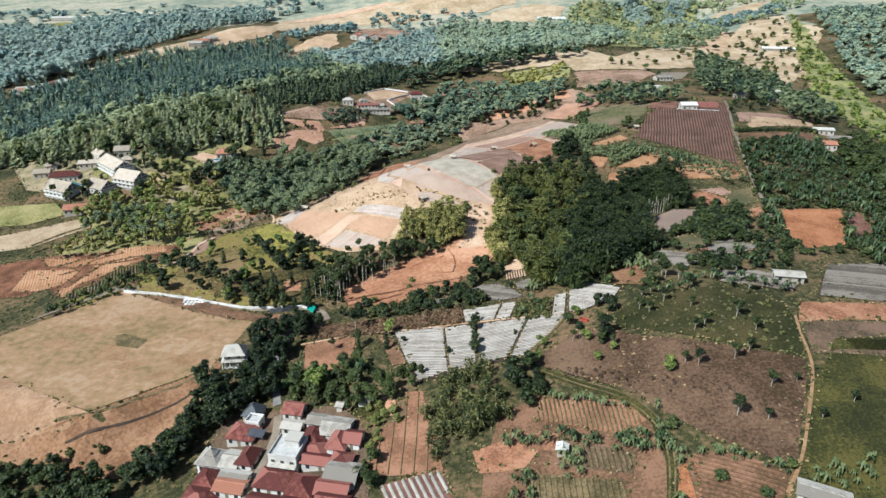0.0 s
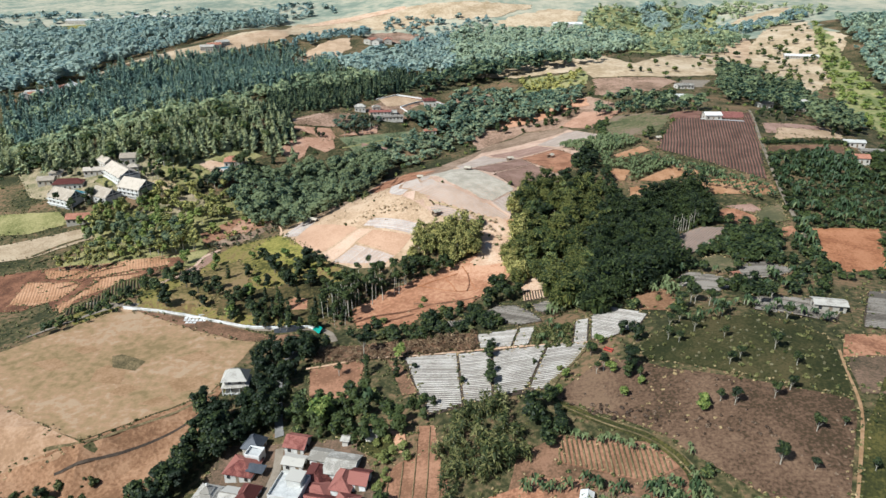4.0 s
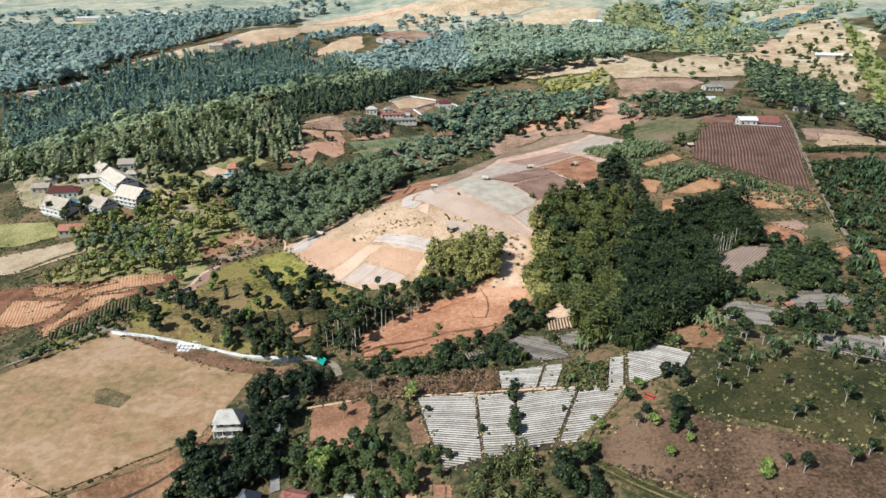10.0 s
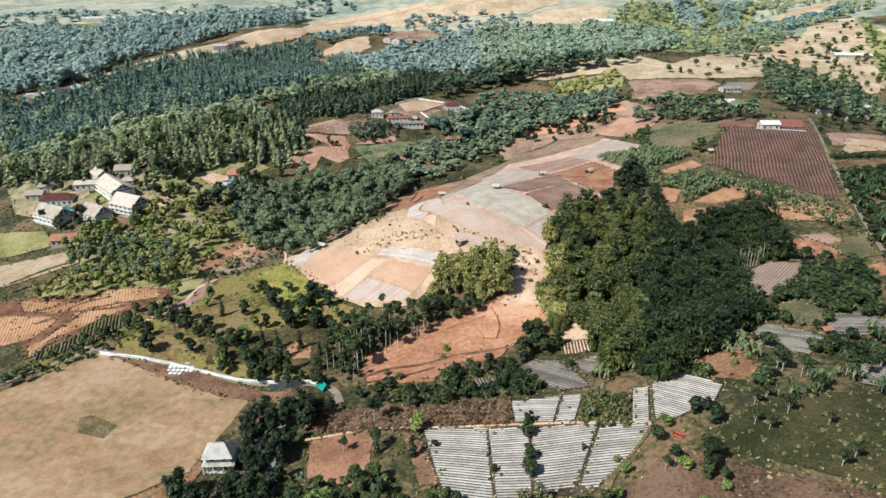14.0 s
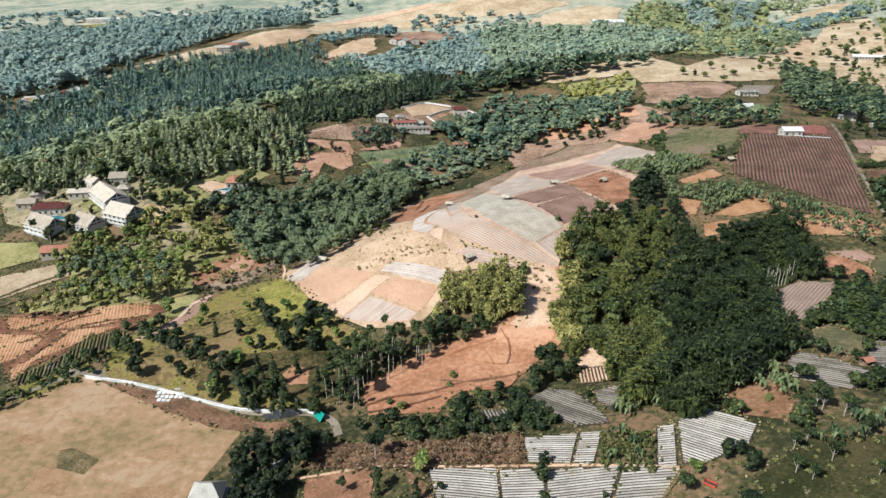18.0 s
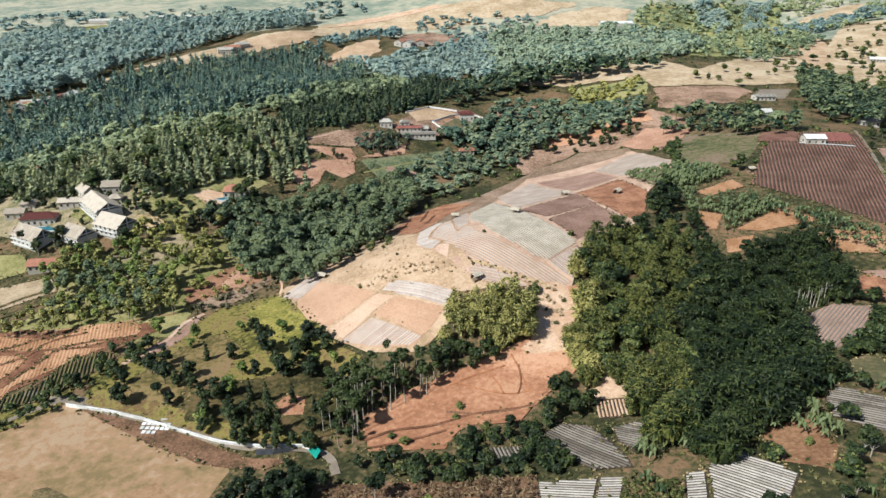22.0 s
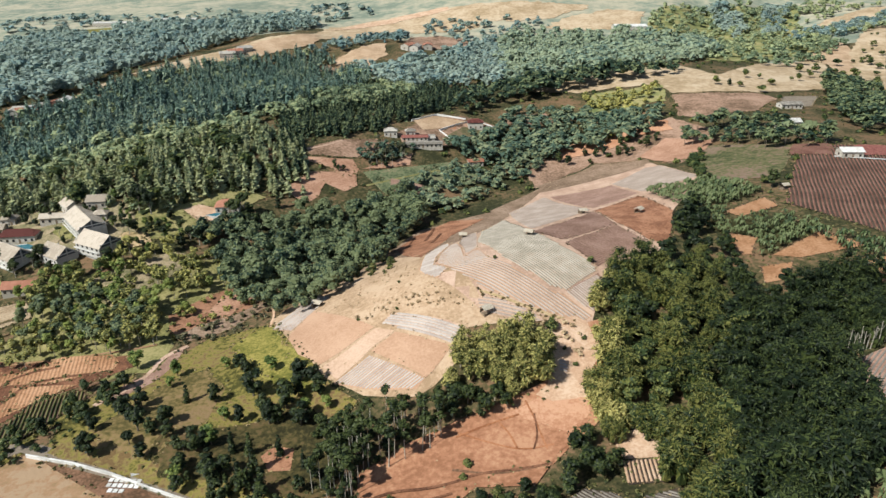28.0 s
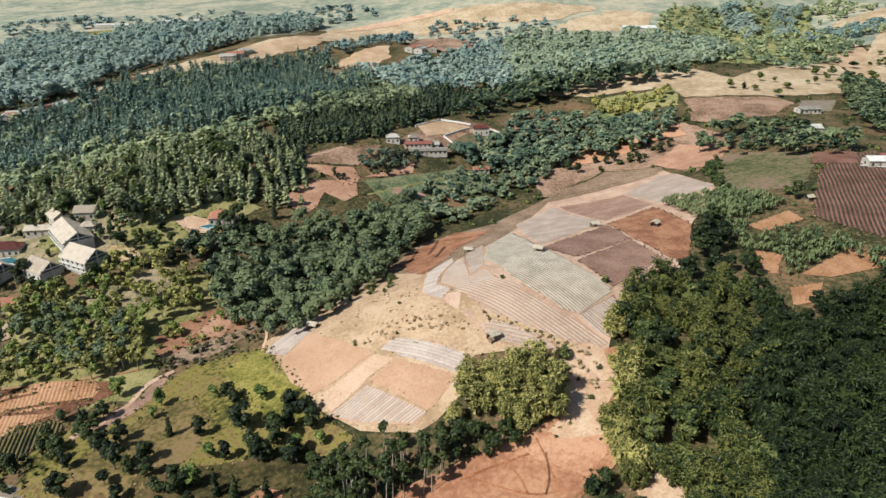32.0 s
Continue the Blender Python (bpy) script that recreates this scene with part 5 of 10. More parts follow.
sunny_slope = [(491.1, 1032.7), (450.6, 899.9), (408.8, 767.5), (377.9, 655.2), (353.4, 555.2), (339.0, 461.8), (257.9, 342.9), (291.2, 443.9), (302.7, 520.9), (320.3, 601.2), (352.1, 681.1), (398.7, 814.1)]
sunny_slope_ob = field("field", sunny_slope, SUNNY_GRASS, "sunlit yellow-green slope beyond the ridge", "field", 0.5, wobble=6.0)
road_far = [(269.1, 434.7), (270.4, 409.8), (268.7, 389.0), (260.2, 375.6), (259.1, 395.9), (261.2, 424.3)]
road_far_ob = field("road", road_far, CONCRETE, "pale road round the hillside", "road", 0.6)
ridge_main = [(13.8, 672.0), (54.1, 707.3), (88.9, 732.2), (115.6, 742.0), (148.5, 753.9), (172.2, 707.8), (231.6, 789.0), (303.7, 836.6), (289.3, 763.0), (244.7, 677.2), (186.7, 646.7), (156.6, 647.8), (121.3, 645.1), (117.9, 673.7), (85.6, 671.6), (52.5, 661.5)]
ridge_main_ob = field("field", ridge_main, FAR_DRY, "sunlit dry grass along the ridge", "field", 0.4, wobble=4.0)
ridge_brown = [(120.7, 641.9), (155.6, 643.9), (185.3, 642.3), (190.4, 628.9), (163.6, 585.5), (128.1, 581.9), (114.9, 592.5)]
ridge_brown_ob = field("field", ridge_brown, SADDLE, "brown fallow field on the ridge", "field", 0.4, wobble=3.0)
brick_yard = [(172.8, 474.6), (190.0, 477.4), (183.2, 456.9), (165.3, 453.8)]
brick_yard_ob = field("yard", brick_yard, TILE, "dark red drying yard beside the white shed", "yard", 0.62)
furrow_top = [(145.6, 481.1), (163.2, 477.7), (154.6, 455.5), (136.3, 460.9)]
furrow_top_ob = field("field", furrow_top, DARK_SOIL, "unfurrowed brown strip at the field's head", "field", 0.6)
trail("yard_strip", [(153.8, 452.0), (165.9, 448.2), (179.8, 447.4)], 2.0, CONCRETE, "pale concrete strip below the drying yard", "path", 0.66)
farm_field = [(-63.8, 575.6), (-51.4, 591.1), (-28.8, 586.6), (-37.8, 572.5), (-55.5, 560.6)]
farm_field_ob = field("field", farm_field, HILL_GRASS, "dry tan field beside the far farm", "field", 0.4)
farm_plots = [(-41.9, 553.3), (-30.7, 575.5), (-10.7, 584.4), (-13.6, 569.2), (-32.2, 545.7)]
farm_plots_ob = field("field", farm_plots, THIN_GRASS, "walled grassy plots of the far farm", "field", 0.4)
green_patch = [(56.8, 576.6), (67.0, 590.1), (76.0, 591.7), (73.5, 584.1), (61.2, 573.7)]
green_patch_ob = field("field", green_patch, LAWN, "small bright green plot in the valley", "field", 0.4)
thin_slope = [(-2.5, 607.5), (27.5, 616.7), (33.1, 601.6), (9.9, 590.3), (-1.7, 591.5)]
thin_slope_ob = field("field", thin_slope, SADDLE, "bare brown slope under thin trees", "field", 0.4)
ridge_mid = [(263.4, 826.6), (346.3, 1008.5), (374.5, 987.3), (343.5, 838.5), (295.5, 759.4), (303.7, 836.6)]
ridge_mid_ob = field("field", ridge_mid, HILL_GRASS, "thin tan grass between dry ridge fields", "field", 0.35, wobble=4.0)
ridge_e = [(196.0, 636.8), (227.5, 648.0), (206.2, 606.1), (183.7, 595.3)]
ridge_e_ob = field("yard", ridge_e, LANE_DUST, "grey yard on the ridge", "yard", 0.25)
ridge_f = [(380.2, 930.7), (447.1, 943.2), (458.1, 873.3), (422.5, 804.3), (340.7, 822.3)]
ridge_f_ob = field("field", ridge_f, FAR_DRY, "dry terraced field on the far ridge", "field", 0.25, wobble=6.0)
ridge_g = [(310.6, 788.9), (413.1, 786.1), (343.0, 655.8), (294.9, 684.8), (287.5, 752.2)]
ridge_g_ob = field("field", ridge_g, DRY, "dry grass dotted with trees", "field", 0.25, wobble=6.0)
ridge_i = [(63.2, 658.1), (119.9, 672.2), (116.1, 628.6), (75.4, 610.5), (53.1, 620.5)]
ridge_i_ob = field("field", ridge_i, SUNNY_GRASS, "yellow-green slope below the ridge", "field", 0.25, wobble=6.0)

spur_crest = [(-350.4, 657.2), (-353.9, 704.9), (-354.5, 752.0), (-336.4, 790.1), (-307.6, 800.2), (-280.4, 855.9), (-241.4, 903.4), (-215.4, 969.9), (-169.7, 1041.8), (-123.2, 1042.1), (-46.5, 1041.7), (-24.5, 1077.7), (30.8, 1099.6), (113.9, 1140.6), (115.8, 1160.9), (-51.4, 1153.4), (-135.2, 1146.6), (-184.5, 1135.0), (-241.8, 1087.1), (-244.3, 971.0), (-289.7, 929.8), (-305.8, 893.7), (-339.1, 856.7), (-350.4, 781.3), (-359.3, 715.9), (-358.9, 654.4)]
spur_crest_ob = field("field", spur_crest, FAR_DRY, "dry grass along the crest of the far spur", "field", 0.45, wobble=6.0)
spur_field = [(-296.2, 865.2), (-256.7, 885.8), (-220.8, 931.7), (-231.4, 1001.2), (-252.2, 946.6), (-285.8, 917.1)]
spur_field_ob = field("field", spur_field, HILL_GRASS, "smooth tan field on the far spur", "field", 0.8, wobble=6.0)
spur_strip = [(-236.3, 1062.1), (-194.1, 1092.4), (-132.3, 1121.2), (-76.1, 1145.0), (-85.6, 1161.0), (-143.5, 1144.6), (-198.9, 1120.1)]
spur_strip_ob = field("field", spur_strip, SAND, "pale worn strip along the far spur", "field", 0.8, wobble=6.0)
spur_bank = [(-191.0, 857.8), (-168.6, 876.7), (-157.5, 907.9), (-134.9, 913.8), (-126.5, 877.8), (-137.8, 846.0), (-126.5, 813.5), (-154.2, 832.2)]
spur_bank_ob = field("field", spur_bank, HILL_GRASS, "bare tan bank on a knoll in the far forest", "field", 0.5, wobble=6.0)
spur_red = [(-112.6, 896.7), (-48.8, 937.5), (-44.7, 1002.7), (-75.5, 1020.8), (-120.4, 1017.6)]
spur_red_ob = field("field", spur_red, SADDLE, "reddish clearing on the far spur", "field", 0.5, wobble=6.0)
spur_red_low = [(-196.0, 822.9), (-189.4, 850.3), (-155.7, 823.4), (-165.0, 793.7)]
spur_red_low_ob = field("field", spur_red_low, SADDLE, "brown clearing below the far knoll", "field", 0.5, wobble=6.0)
plain_green = [(-712.5, 1246.3), (-574.3, 1131.3), (-694.8, 1352.2), (-737.8, 1324.2)]
plain_green_ob = field("field", plain_green, LAWN, "green field in the far plain", "field", 0.5, wobble=6.0)
hill_tan = [(53.0, 1058.2), (74.5, 1097.9), (111.9, 1118.6), (146.9, 1142.9), (189.0, 1127.0), (170.7, 1059.5), (135.2, 1045.9), (97.9, 1047.8)]
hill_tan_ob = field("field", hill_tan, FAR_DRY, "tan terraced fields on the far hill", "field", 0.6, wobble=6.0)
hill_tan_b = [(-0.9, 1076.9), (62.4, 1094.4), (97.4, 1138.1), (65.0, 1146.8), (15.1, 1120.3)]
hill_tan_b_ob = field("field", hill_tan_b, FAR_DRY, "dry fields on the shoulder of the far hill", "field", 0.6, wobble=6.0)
hill_green = [(162.8, 986.0), (184.6, 1075.3), (222.7, 1158.3), (429.8, 1211.9), (373.8, 1088.4), (393.6, 1026.7), (329.7, 879.3), (283.6, 851.0), (232.5, 800.7), (184.1, 787.9), (242.8, 993.4), (197.3, 983.2)]
hill_green_ob = field("field", hill_green, SUNNY_GRASS, "yellow-green slope of the far hill", "field", 0.5, wobble=6.0)
hill_spur_tan = [(389.1, 1080.8), (424.1, 1107.1), (496.3, 1154.2), (518.0, 1150.6), (487.1, 1097.5), (447.2, 1071.9), (397.4, 1036.6)]
hill_spur_tan_ob = field("field", hill_spur_tan, FAR_DRY, "dry spur of the far hill", "field", 0.7, wobble=6.0)

# valley and far farm
valley_red_a = [(-119.7, 457.6), (-109.7, 478.8), (-86.7, 490.3), (-83.5, 476.0), (-88.9, 468.3), (-100.4, 471.8), (-100.7, 459.2), (-104.8, 451.1), (-109.3, 451.8)]
valley_red_a_ob = field("field", valley_red_a, VALLEY_RED, "red earth plot in the valley", "field", 0.25)
valley_red_b = [(-118.3, 501.6), (-99.3, 522.0), (-77.2, 534.7), (-73.0, 530.0), (-86.0, 505.0), (-113.5, 495.0)]
valley_red_b_ob = field("field", valley_red_b, SADDLE, "brownish plots on the valley side", "field", 0.25)
valley_red_c = [(-114.5, 492.6), (-90.3, 501.0), (-85.5, 492.7), (-86.0, 486.5), (-94.8, 482.7), (-99.0, 487.8), (-113.6, 488.7)]
valley_red_c_ob = field("field", valley_red_c, VALLEY_RED, "red earth plot with two dark trees", "field", 0.25)
valley_red_d = [(-84.0, 493.3), (-66.9, 510.7), (-58.4, 523.9), (-58.4, 509.7), (-68.9, 501.2)]
valley_red_d_ob = field("field", valley_red_d, VALLEY_RED, "red earth strip below the far farm", "field", 0.3)
valley_pink = [(-67.3, 489.2), (-47.9, 488.4), (-48.1, 475.2), (-61.8, 472.8)]
valley_pink_ob = field("field", valley_pink, HOED, "worn pinkish earth among valley grass", "field", 0.5, wobble=2.0)
farm_yard = [(-71.0, 548.9), (-53.1, 587.6), (-30.8, 598.7), (-7.4, 586.4), (-15.1, 563.5), (-43.0, 537.8), (-65.0, 531.9)]
farm_yard_ob = field("field", farm_yard, SADDLE, "bare yard of the far farm", "field", 0.25)
valley_green = [(-80.4, 487.0), (-41.4, 517.8), (-37.3, 511.6), (-72.6, 480.2)]
valley_green_ob = field("field", valley_green, VALLEY_GRASS, "green terrace in the valley", "field", 0.25)
valley_grass = [(-83.2, 490.5), (-65.9, 502.1), (-34.9, 522.4), (-18.1, 524.5), (-13.5, 503.5), (-44.7, 484.4), (-68.2, 474.3)]
valley_grass_ob = field("field", valley_grass, VALLEY_GRASS, "green grassy terraces in the valley", "field", 0.25)
trail("valley_path", [(-117.1, 500.6), (-107.7, 508.9), (-100.1, 520.1)], 1.6, DUST, "pale track beside the valley plots", "path", 0.34)
far_farm_red = [(-45.3, 587.3), (-19.0, 594.7), (-31.2, 570.8), (-52.5, 567.6)]
far_farm_red_ob = field("field", far_farm_red, SOIL, "red plot at the far farm", "field", 0.25)

# left valley
terraces_left = [(-195.5, 302.5), (-187.3, 309.8), (-158.2, 313.8), (-130.4, 315.9), (-127.8, 308.3), (-139.7, 300.2), (-153.0, 294.1), (-154.9, 281.1), (-161.9, 273.9), (-168.3, 266.8)]
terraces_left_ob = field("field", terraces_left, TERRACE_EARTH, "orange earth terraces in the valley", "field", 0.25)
terrace_bright = [(-197.5, 312.1), (-171.0, 307.8), (-162.2, 312.7), (-159.5, 316.5), (-140.5, 316.5), (-135.3, 311.4), (-134.8, 307.0), (-147.3, 302.5), (-153.0, 300.5), (-167.2, 301.4), (-175.9, 300.5), (-192.1, 304.1)]
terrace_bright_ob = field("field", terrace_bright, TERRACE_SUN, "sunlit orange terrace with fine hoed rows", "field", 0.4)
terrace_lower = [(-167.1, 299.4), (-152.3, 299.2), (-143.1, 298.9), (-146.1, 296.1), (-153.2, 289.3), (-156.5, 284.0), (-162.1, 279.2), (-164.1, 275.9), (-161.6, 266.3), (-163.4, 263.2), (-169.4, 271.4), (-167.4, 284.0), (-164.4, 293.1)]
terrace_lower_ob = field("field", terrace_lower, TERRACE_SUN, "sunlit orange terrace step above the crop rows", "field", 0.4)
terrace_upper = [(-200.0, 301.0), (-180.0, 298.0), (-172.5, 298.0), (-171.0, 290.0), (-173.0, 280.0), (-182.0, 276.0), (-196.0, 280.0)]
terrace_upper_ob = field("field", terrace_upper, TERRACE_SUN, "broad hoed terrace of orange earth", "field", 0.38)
terrace_green = [(-163.8, 266.0), (-159.5, 270.6), (-154.5, 274.6), (-152.3, 292.9), (-138.8, 294.9), (-134.4, 290.6), (-139.3, 275.4), (-143.2, 264.0), (-153.9, 263.0), (-158.4, 259.0)]
terrace_green_ob = field("field", terrace_green, BROWN, "green crop rows below the terraces", "field", 0.25)
beds(terrace_green_ob, terrace_green, 114, 1.3, 0.6, 0.45, LEAF_SHRUB, "crop_row", False)
terraces_up = [(-211.6, 311.2), (-185.2, 315.7), (-150.1, 313.4), (-133.2, 304.0), (-151.5, 290.6), (-176.4, 279.1), (-185.9, 271.9), (-201.8, 274.4), (-225.0, 307.7)]
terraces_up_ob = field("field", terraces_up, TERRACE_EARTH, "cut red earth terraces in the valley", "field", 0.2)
terrace_verge = [(-157.6, 258.0), (-153.4, 262.3), (-142.7, 263.3), (-138.9, 274.7), (-133.7, 289.4), (-127.6, 295.2), (-125.4, 303.3), (-122.3, 292.7), (-131.1, 281.1), (-138.4, 272.5), (-136.4, 262.4), (-141.6, 253.6), (-148.3, 246.3)]
terrace_verge_ob = field("field", terrace_verge, MEADOW, "yellow-green grassy verge below the terraces", "field", 0.2)
rubble_bank = [(-128.2, 286.9), (-125.7, 294.9), (-119.1, 304.7), (-118.1, 315.8), (-114.1, 317.5), (-113.9, 308.3), (-116.1, 297.8), (-122.5, 288.2)]
rubble_bank_ob = field("rubble_bank", rubble_bank, HOED, "pale rubble and gravel beside the orchard track", "earth", 0.3, wobble=1.5)
shoulder = [(-125.4, 329.5), (-113.3, 342.4), (-104.0, 354.2), (-96.9, 360.9), (-92.3, 348.3), (-97.6, 339.3), (-103.5, 328.7), (-116.3, 323.5)]
shoulder_ob = field("grass_slope", shoulder, FLANK, "dry brown earth along the orchard's upper edge", "grass", 0.2, wobble=2.5)
gully_head = [(-117.4, 345.4), (-116.1, 359.5), (-106.5, 370.7), (-98.0, 366.3), (-95.4, 355.4), (-105.3, 350.4), (-106.3, 338.4)]
gully_head_ob = field("field", gully_head, VALLEY_RED, "sunlit bare earth at the gully's head", "field", 0.4, wobble=1.5)
gully = [(-132.0, 342.8), (-120.4, 361.6), (-111.7, 370.4), (-99.5, 376.3), (-93.0, 364.7), (-100.5, 348.5), (-107.9, 341.1), (-117.2, 333.9), (-122.8, 324.6)]
gully_ob = field("field", gully, RED_STRIP, "eroded red gully side above the wood", "field", 0.25)
resort_lawn = [(-269.8, 374.7), (-220.4, 370.6), (-207.2, 358.1), (-226.3, 349.1), (-253.9, 350.8)]
resort_lawn_ob = field("lawn", resort_lawn, PARK, "mown lawn of the resort", "lawn", 0.25)
resort_plot = [(-244.9, 337.4), (-229.9, 340.7), (-196.0, 352.3), (-187.5, 342.0), (-212.0, 325.1), (-234.8, 322.2)]
resort_plot_ob = field("field", resort_plot, TAN_STRIP, "pale tilled strips beside the resort", "field", 0.25)
trail("terrace_edge", [(-212.0, 326.5), (-208.9, 329.5), (-200.8, 337.0), (-192.2, 342.1)], 1.4, GROUND, "dark weedy edge between tan strips", "terrace", 0.5)
trail("terrace_edge", [(-207.0, 320.0), (-201.6, 324.0), (-193.7, 329.4), (-187.4, 335.0)], 1.4, GROUND, "dark weedy edge between tan strips", "terrace", 0.5)
resort_yard = [(-278.5, 430.9), (-249.2, 436.5), (-176.7, 422.1), (-142.4, 438.4), (-133.4, 429.7), (-162.6, 409.9), (-168.5, 391.6), (-222.6, 380.4), (-247.4, 390.4)]
resort_yard_ob = field("field", resort_yard, YARD, "pale yards and lanes round the resort buildings", "field", 0.25)
resort_green = [(-162.0, 414.2), (-158.3, 418.8), (-149.5, 418.8), (-150.2, 411.9), (-157.0, 409.9)]
resort_green_ob = field("lawn", resort_green, PARK, "green lawn beside the resort pool", "lawn", 0.4)
resort_turf = [(-179.0, 395.4), (-177.4, 401.1), (-166.9, 401.5), (-162.5, 395.2), (-168.8, 389.9)]
resort_turf_ob = field("lawn", resort_turf, DRY, "dry tan lawn beside the resort wings", "lawn", 0.4)
resort_court = [(-214.2, 402.5), (-212.0, 407.6), (-203.8, 403.0), (-199.0, 396.7), (-204.5, 394.5)]
resort_court_ob = field("lawn", resort_court, PARK, "clipped lawn between the resort buildings", "lawn", 0.4)
resort_garden = [(-175.0, 406.6), (-186.2, 431.2), (-171.4, 437.5), (-137.9, 449.1), (-125.6, 447.0), (-132.9, 433.4), (-136.6, 419.3), (-147.1, 407.2), (-155.7, 398.8), (-166.6, 396.7)]
resort_garden_ob = field("garden", resort_garden, PARK, "sunlit garden ground between the resort and the pines", "garden", 0.32, wobble=1.5)
resort_patio = [(-216.0, 436.1), (-212.7, 438.7), (-206.2, 436.4), (-200.3, 423.9), (-204.3, 423.0)]
resort_patio_ob = field("yard", resort_patio, PALE_SOIL, "pale pinkish yard above the resort cottages", "yard", 0.42)
pool_paving = [(-158.4, 422.6), (-153.2, 428.6), (-139.6, 428.0), (-137.3, 423.0), (-140.5, 418.7), (-149.1, 416.1)]
pool_paving_ob = field("pool_terrace", pool_paving, SAND, "pale paved terrace round the small pool", "terrace", 0.42)
straw_slope = [(-170.2, 357.5), (-175.0, 368.9), (-165.3, 379.7), (-151.3, 388.5), (-138.9, 389.3), (-137.0, 377.9), (-144.8, 367.5), (-152.6, 358.3), (-157.1, 348.3)]
straw_slope_ob = field("grass_slope", straw_slope, YARD, "dry yellow grass slope between young trees", "grass", 0.25, wobble=2.5)
wood_floor = [(-200.0, 366.7), (-164.8, 372.6), (-128.6, 392.0), (-109.1, 357.4), (-122.5, 326.8), (-116.5, 306.7), (-132.3, 302.5), (-161.4, 294.8), (-193.9, 302.9), (-192.3, 318.3), (-184.5, 333.9)]
wood_floor_ob = field("grass_slope", wood_floor, PARK, "grassy floor of the valley-side wood", "grass", 0.1, wobble=3.0)
orchard = [(-134.8, 280.0), (-121.5, 300.7), (-108.1, 323.8), (-86.6, 330.7), (-78.8, 319.7), (-54.8, 289.3), (-45.8, 282.7), (-51.4, 271.0), (-52.6, 243.3), (-69.9, 245.4), (-92.9, 251.2), (-130.6, 261.6)]
orchard_ob = field("orchard_slope", orchard, MEADOW, "grassy orchard slope with scattered round trees", "meadow", 0.25)
orchard_bright = [(-98.0, 316.0), (-86.6, 329.0), (-79.5, 318.5), (-70.5, 303.0), (-58.0, 290.5), (-64.0, 287.5), (-76.0, 294.0), (-84.0, 303.0)]
orchard_bright_ob = field("meadow_strip", orchard_bright, LAWN, "bright yellow-green grass below the hill plots", "meadow", 0.3, wobble=3.5)
orchard_dry = [(-117.3, 262.6), (-119.6, 273.9), (-112.9, 295.2), (-100.9, 303.3), (-88.1, 290.9), (-89.5, 277.0), (-99.0, 261.8)]
orchard_dry_ob = field("meadow_strip", orchard_dry, ORCHARD_DRY, "worn brown grass on the orchard slope", "meadow", 0.29, wobble=4.0)
orchard_low = [(-99.8, 272.0), (-87.3, 272.7), (-75.6, 276.1), (-67.9, 281.4), (-57.7, 281.8), (-51.3, 273.0), (-46.4, 261.0), (-48.4, 250.4), (-55.8, 247.8), (-74.6, 250.8), (-93.5, 256.1), (-100.7, 261.0)]
orchard_low_ob = field("meadow_strip", orchard_low, ORCHARD_FLOOR, "dull brown-green grass under the lower orchard trees", "meadow", 0.31, wobble=3.0)
orchard_bare = [(-69.2, 262.5), (-66.7, 267.5), (-61.0, 266.0), (-60.0, 259.0), (-65.3, 257.6)]
orchard_bare_ob = field("field", orchard_bare, SOIL_DEEP, "bare red-brown patch among orchard trees", "field", 0.42, wobble=1.0)

# lanes
village_ground = [(-69.4, 181.5), (-28.4, 175.8), (-19.3, 153.5), (-18.4, 129.3), (-68.7, 141.6), (-72.3, 161.6)]
village_ground_ob = field("yard", village_ground, BROWN, "trodden earth between the village houses", "yard", 0.2)

# tracks and lanes
trail("cart_track", [(25.3, 179.7), (27.4, 176.1), (35.3, 167.6), (48.7, 156.3), (54.0, 147.7), (55.8, 139.4), (55.0, 129.7), (52.5, 121.7), (51.3, 118.4)], 2.4, OLIVE_GRASS, "grassy cart track curving down the slope", "path", 0.34)
trail("cart_track", [(41.0, 200.9), (34.4, 192.4), (27.6, 184.6), (25.1, 176.5), (28.6, 169.7), (31.8, 167.1)], 2.2, STUBBLE, "worn earth track beside the mulched field", "path", 0.34)
trail("footpath", [(106.0, 182.1), (103.7, 174.5), (100.8, 160.3), (98.1, 153.7), (90.9, 140.3), (86.3, 131.9), (82.4, 125.8), (77.2, 119.5)], 0.8, WORN, "earth footpath between the pastures", "path", 0.34)
trail("footpath", [(-51.3, 215.9), (-42.0, 217.4), (-31.8, 219.1), (-17.3, 215.8), (8.7, 210.1), (25.5, 206.0), (41.1, 201.4)], 1.0, PALE_SOIL, "narrow earth path above the mulched fields", "path", 0.34)
trail("footpath", [(-121.4, 177.3), (-109.6, 177.5), (-98.1, 186.4), (-86.2, 194.5), (-77.4, 207.0)], 0.9, STUBBLE, "faint footpath down the red bank", "path", 0.34)
trail("plateau_lane", [(199.3, 488.6), (173.8, 407.3), (161.0, 358.7), (151.4, 321.1), (146.2, 296.5), (141.0, 276.0)], 1.7, LANE_DUST, "straight pale earth lane on the plateau", "road", 0.34)
trail("lane", [(-156.9, 272.0), (-134.6, 262.0), (-111.5, 256.7), (-95.0, 251.9), (-80.7, 246.5), (-67.5, 243.1), (-53.5, 243.8), (-47.3, 240.6), (-44.3, 233.3)], 2.6, LANE_DUST, "grey lane curving round the playing field", "road", 0.3)
trail("village_lane", [(-51.3, 176.9), (-49.8, 167.7), (-50.1, 160.1), (-51.0, 153.1), (-52.6, 145.6), (-54.0, 138.4)], 2.4, LANE_DUST, "narrow pale lane between the village houses", "road", 0.3)
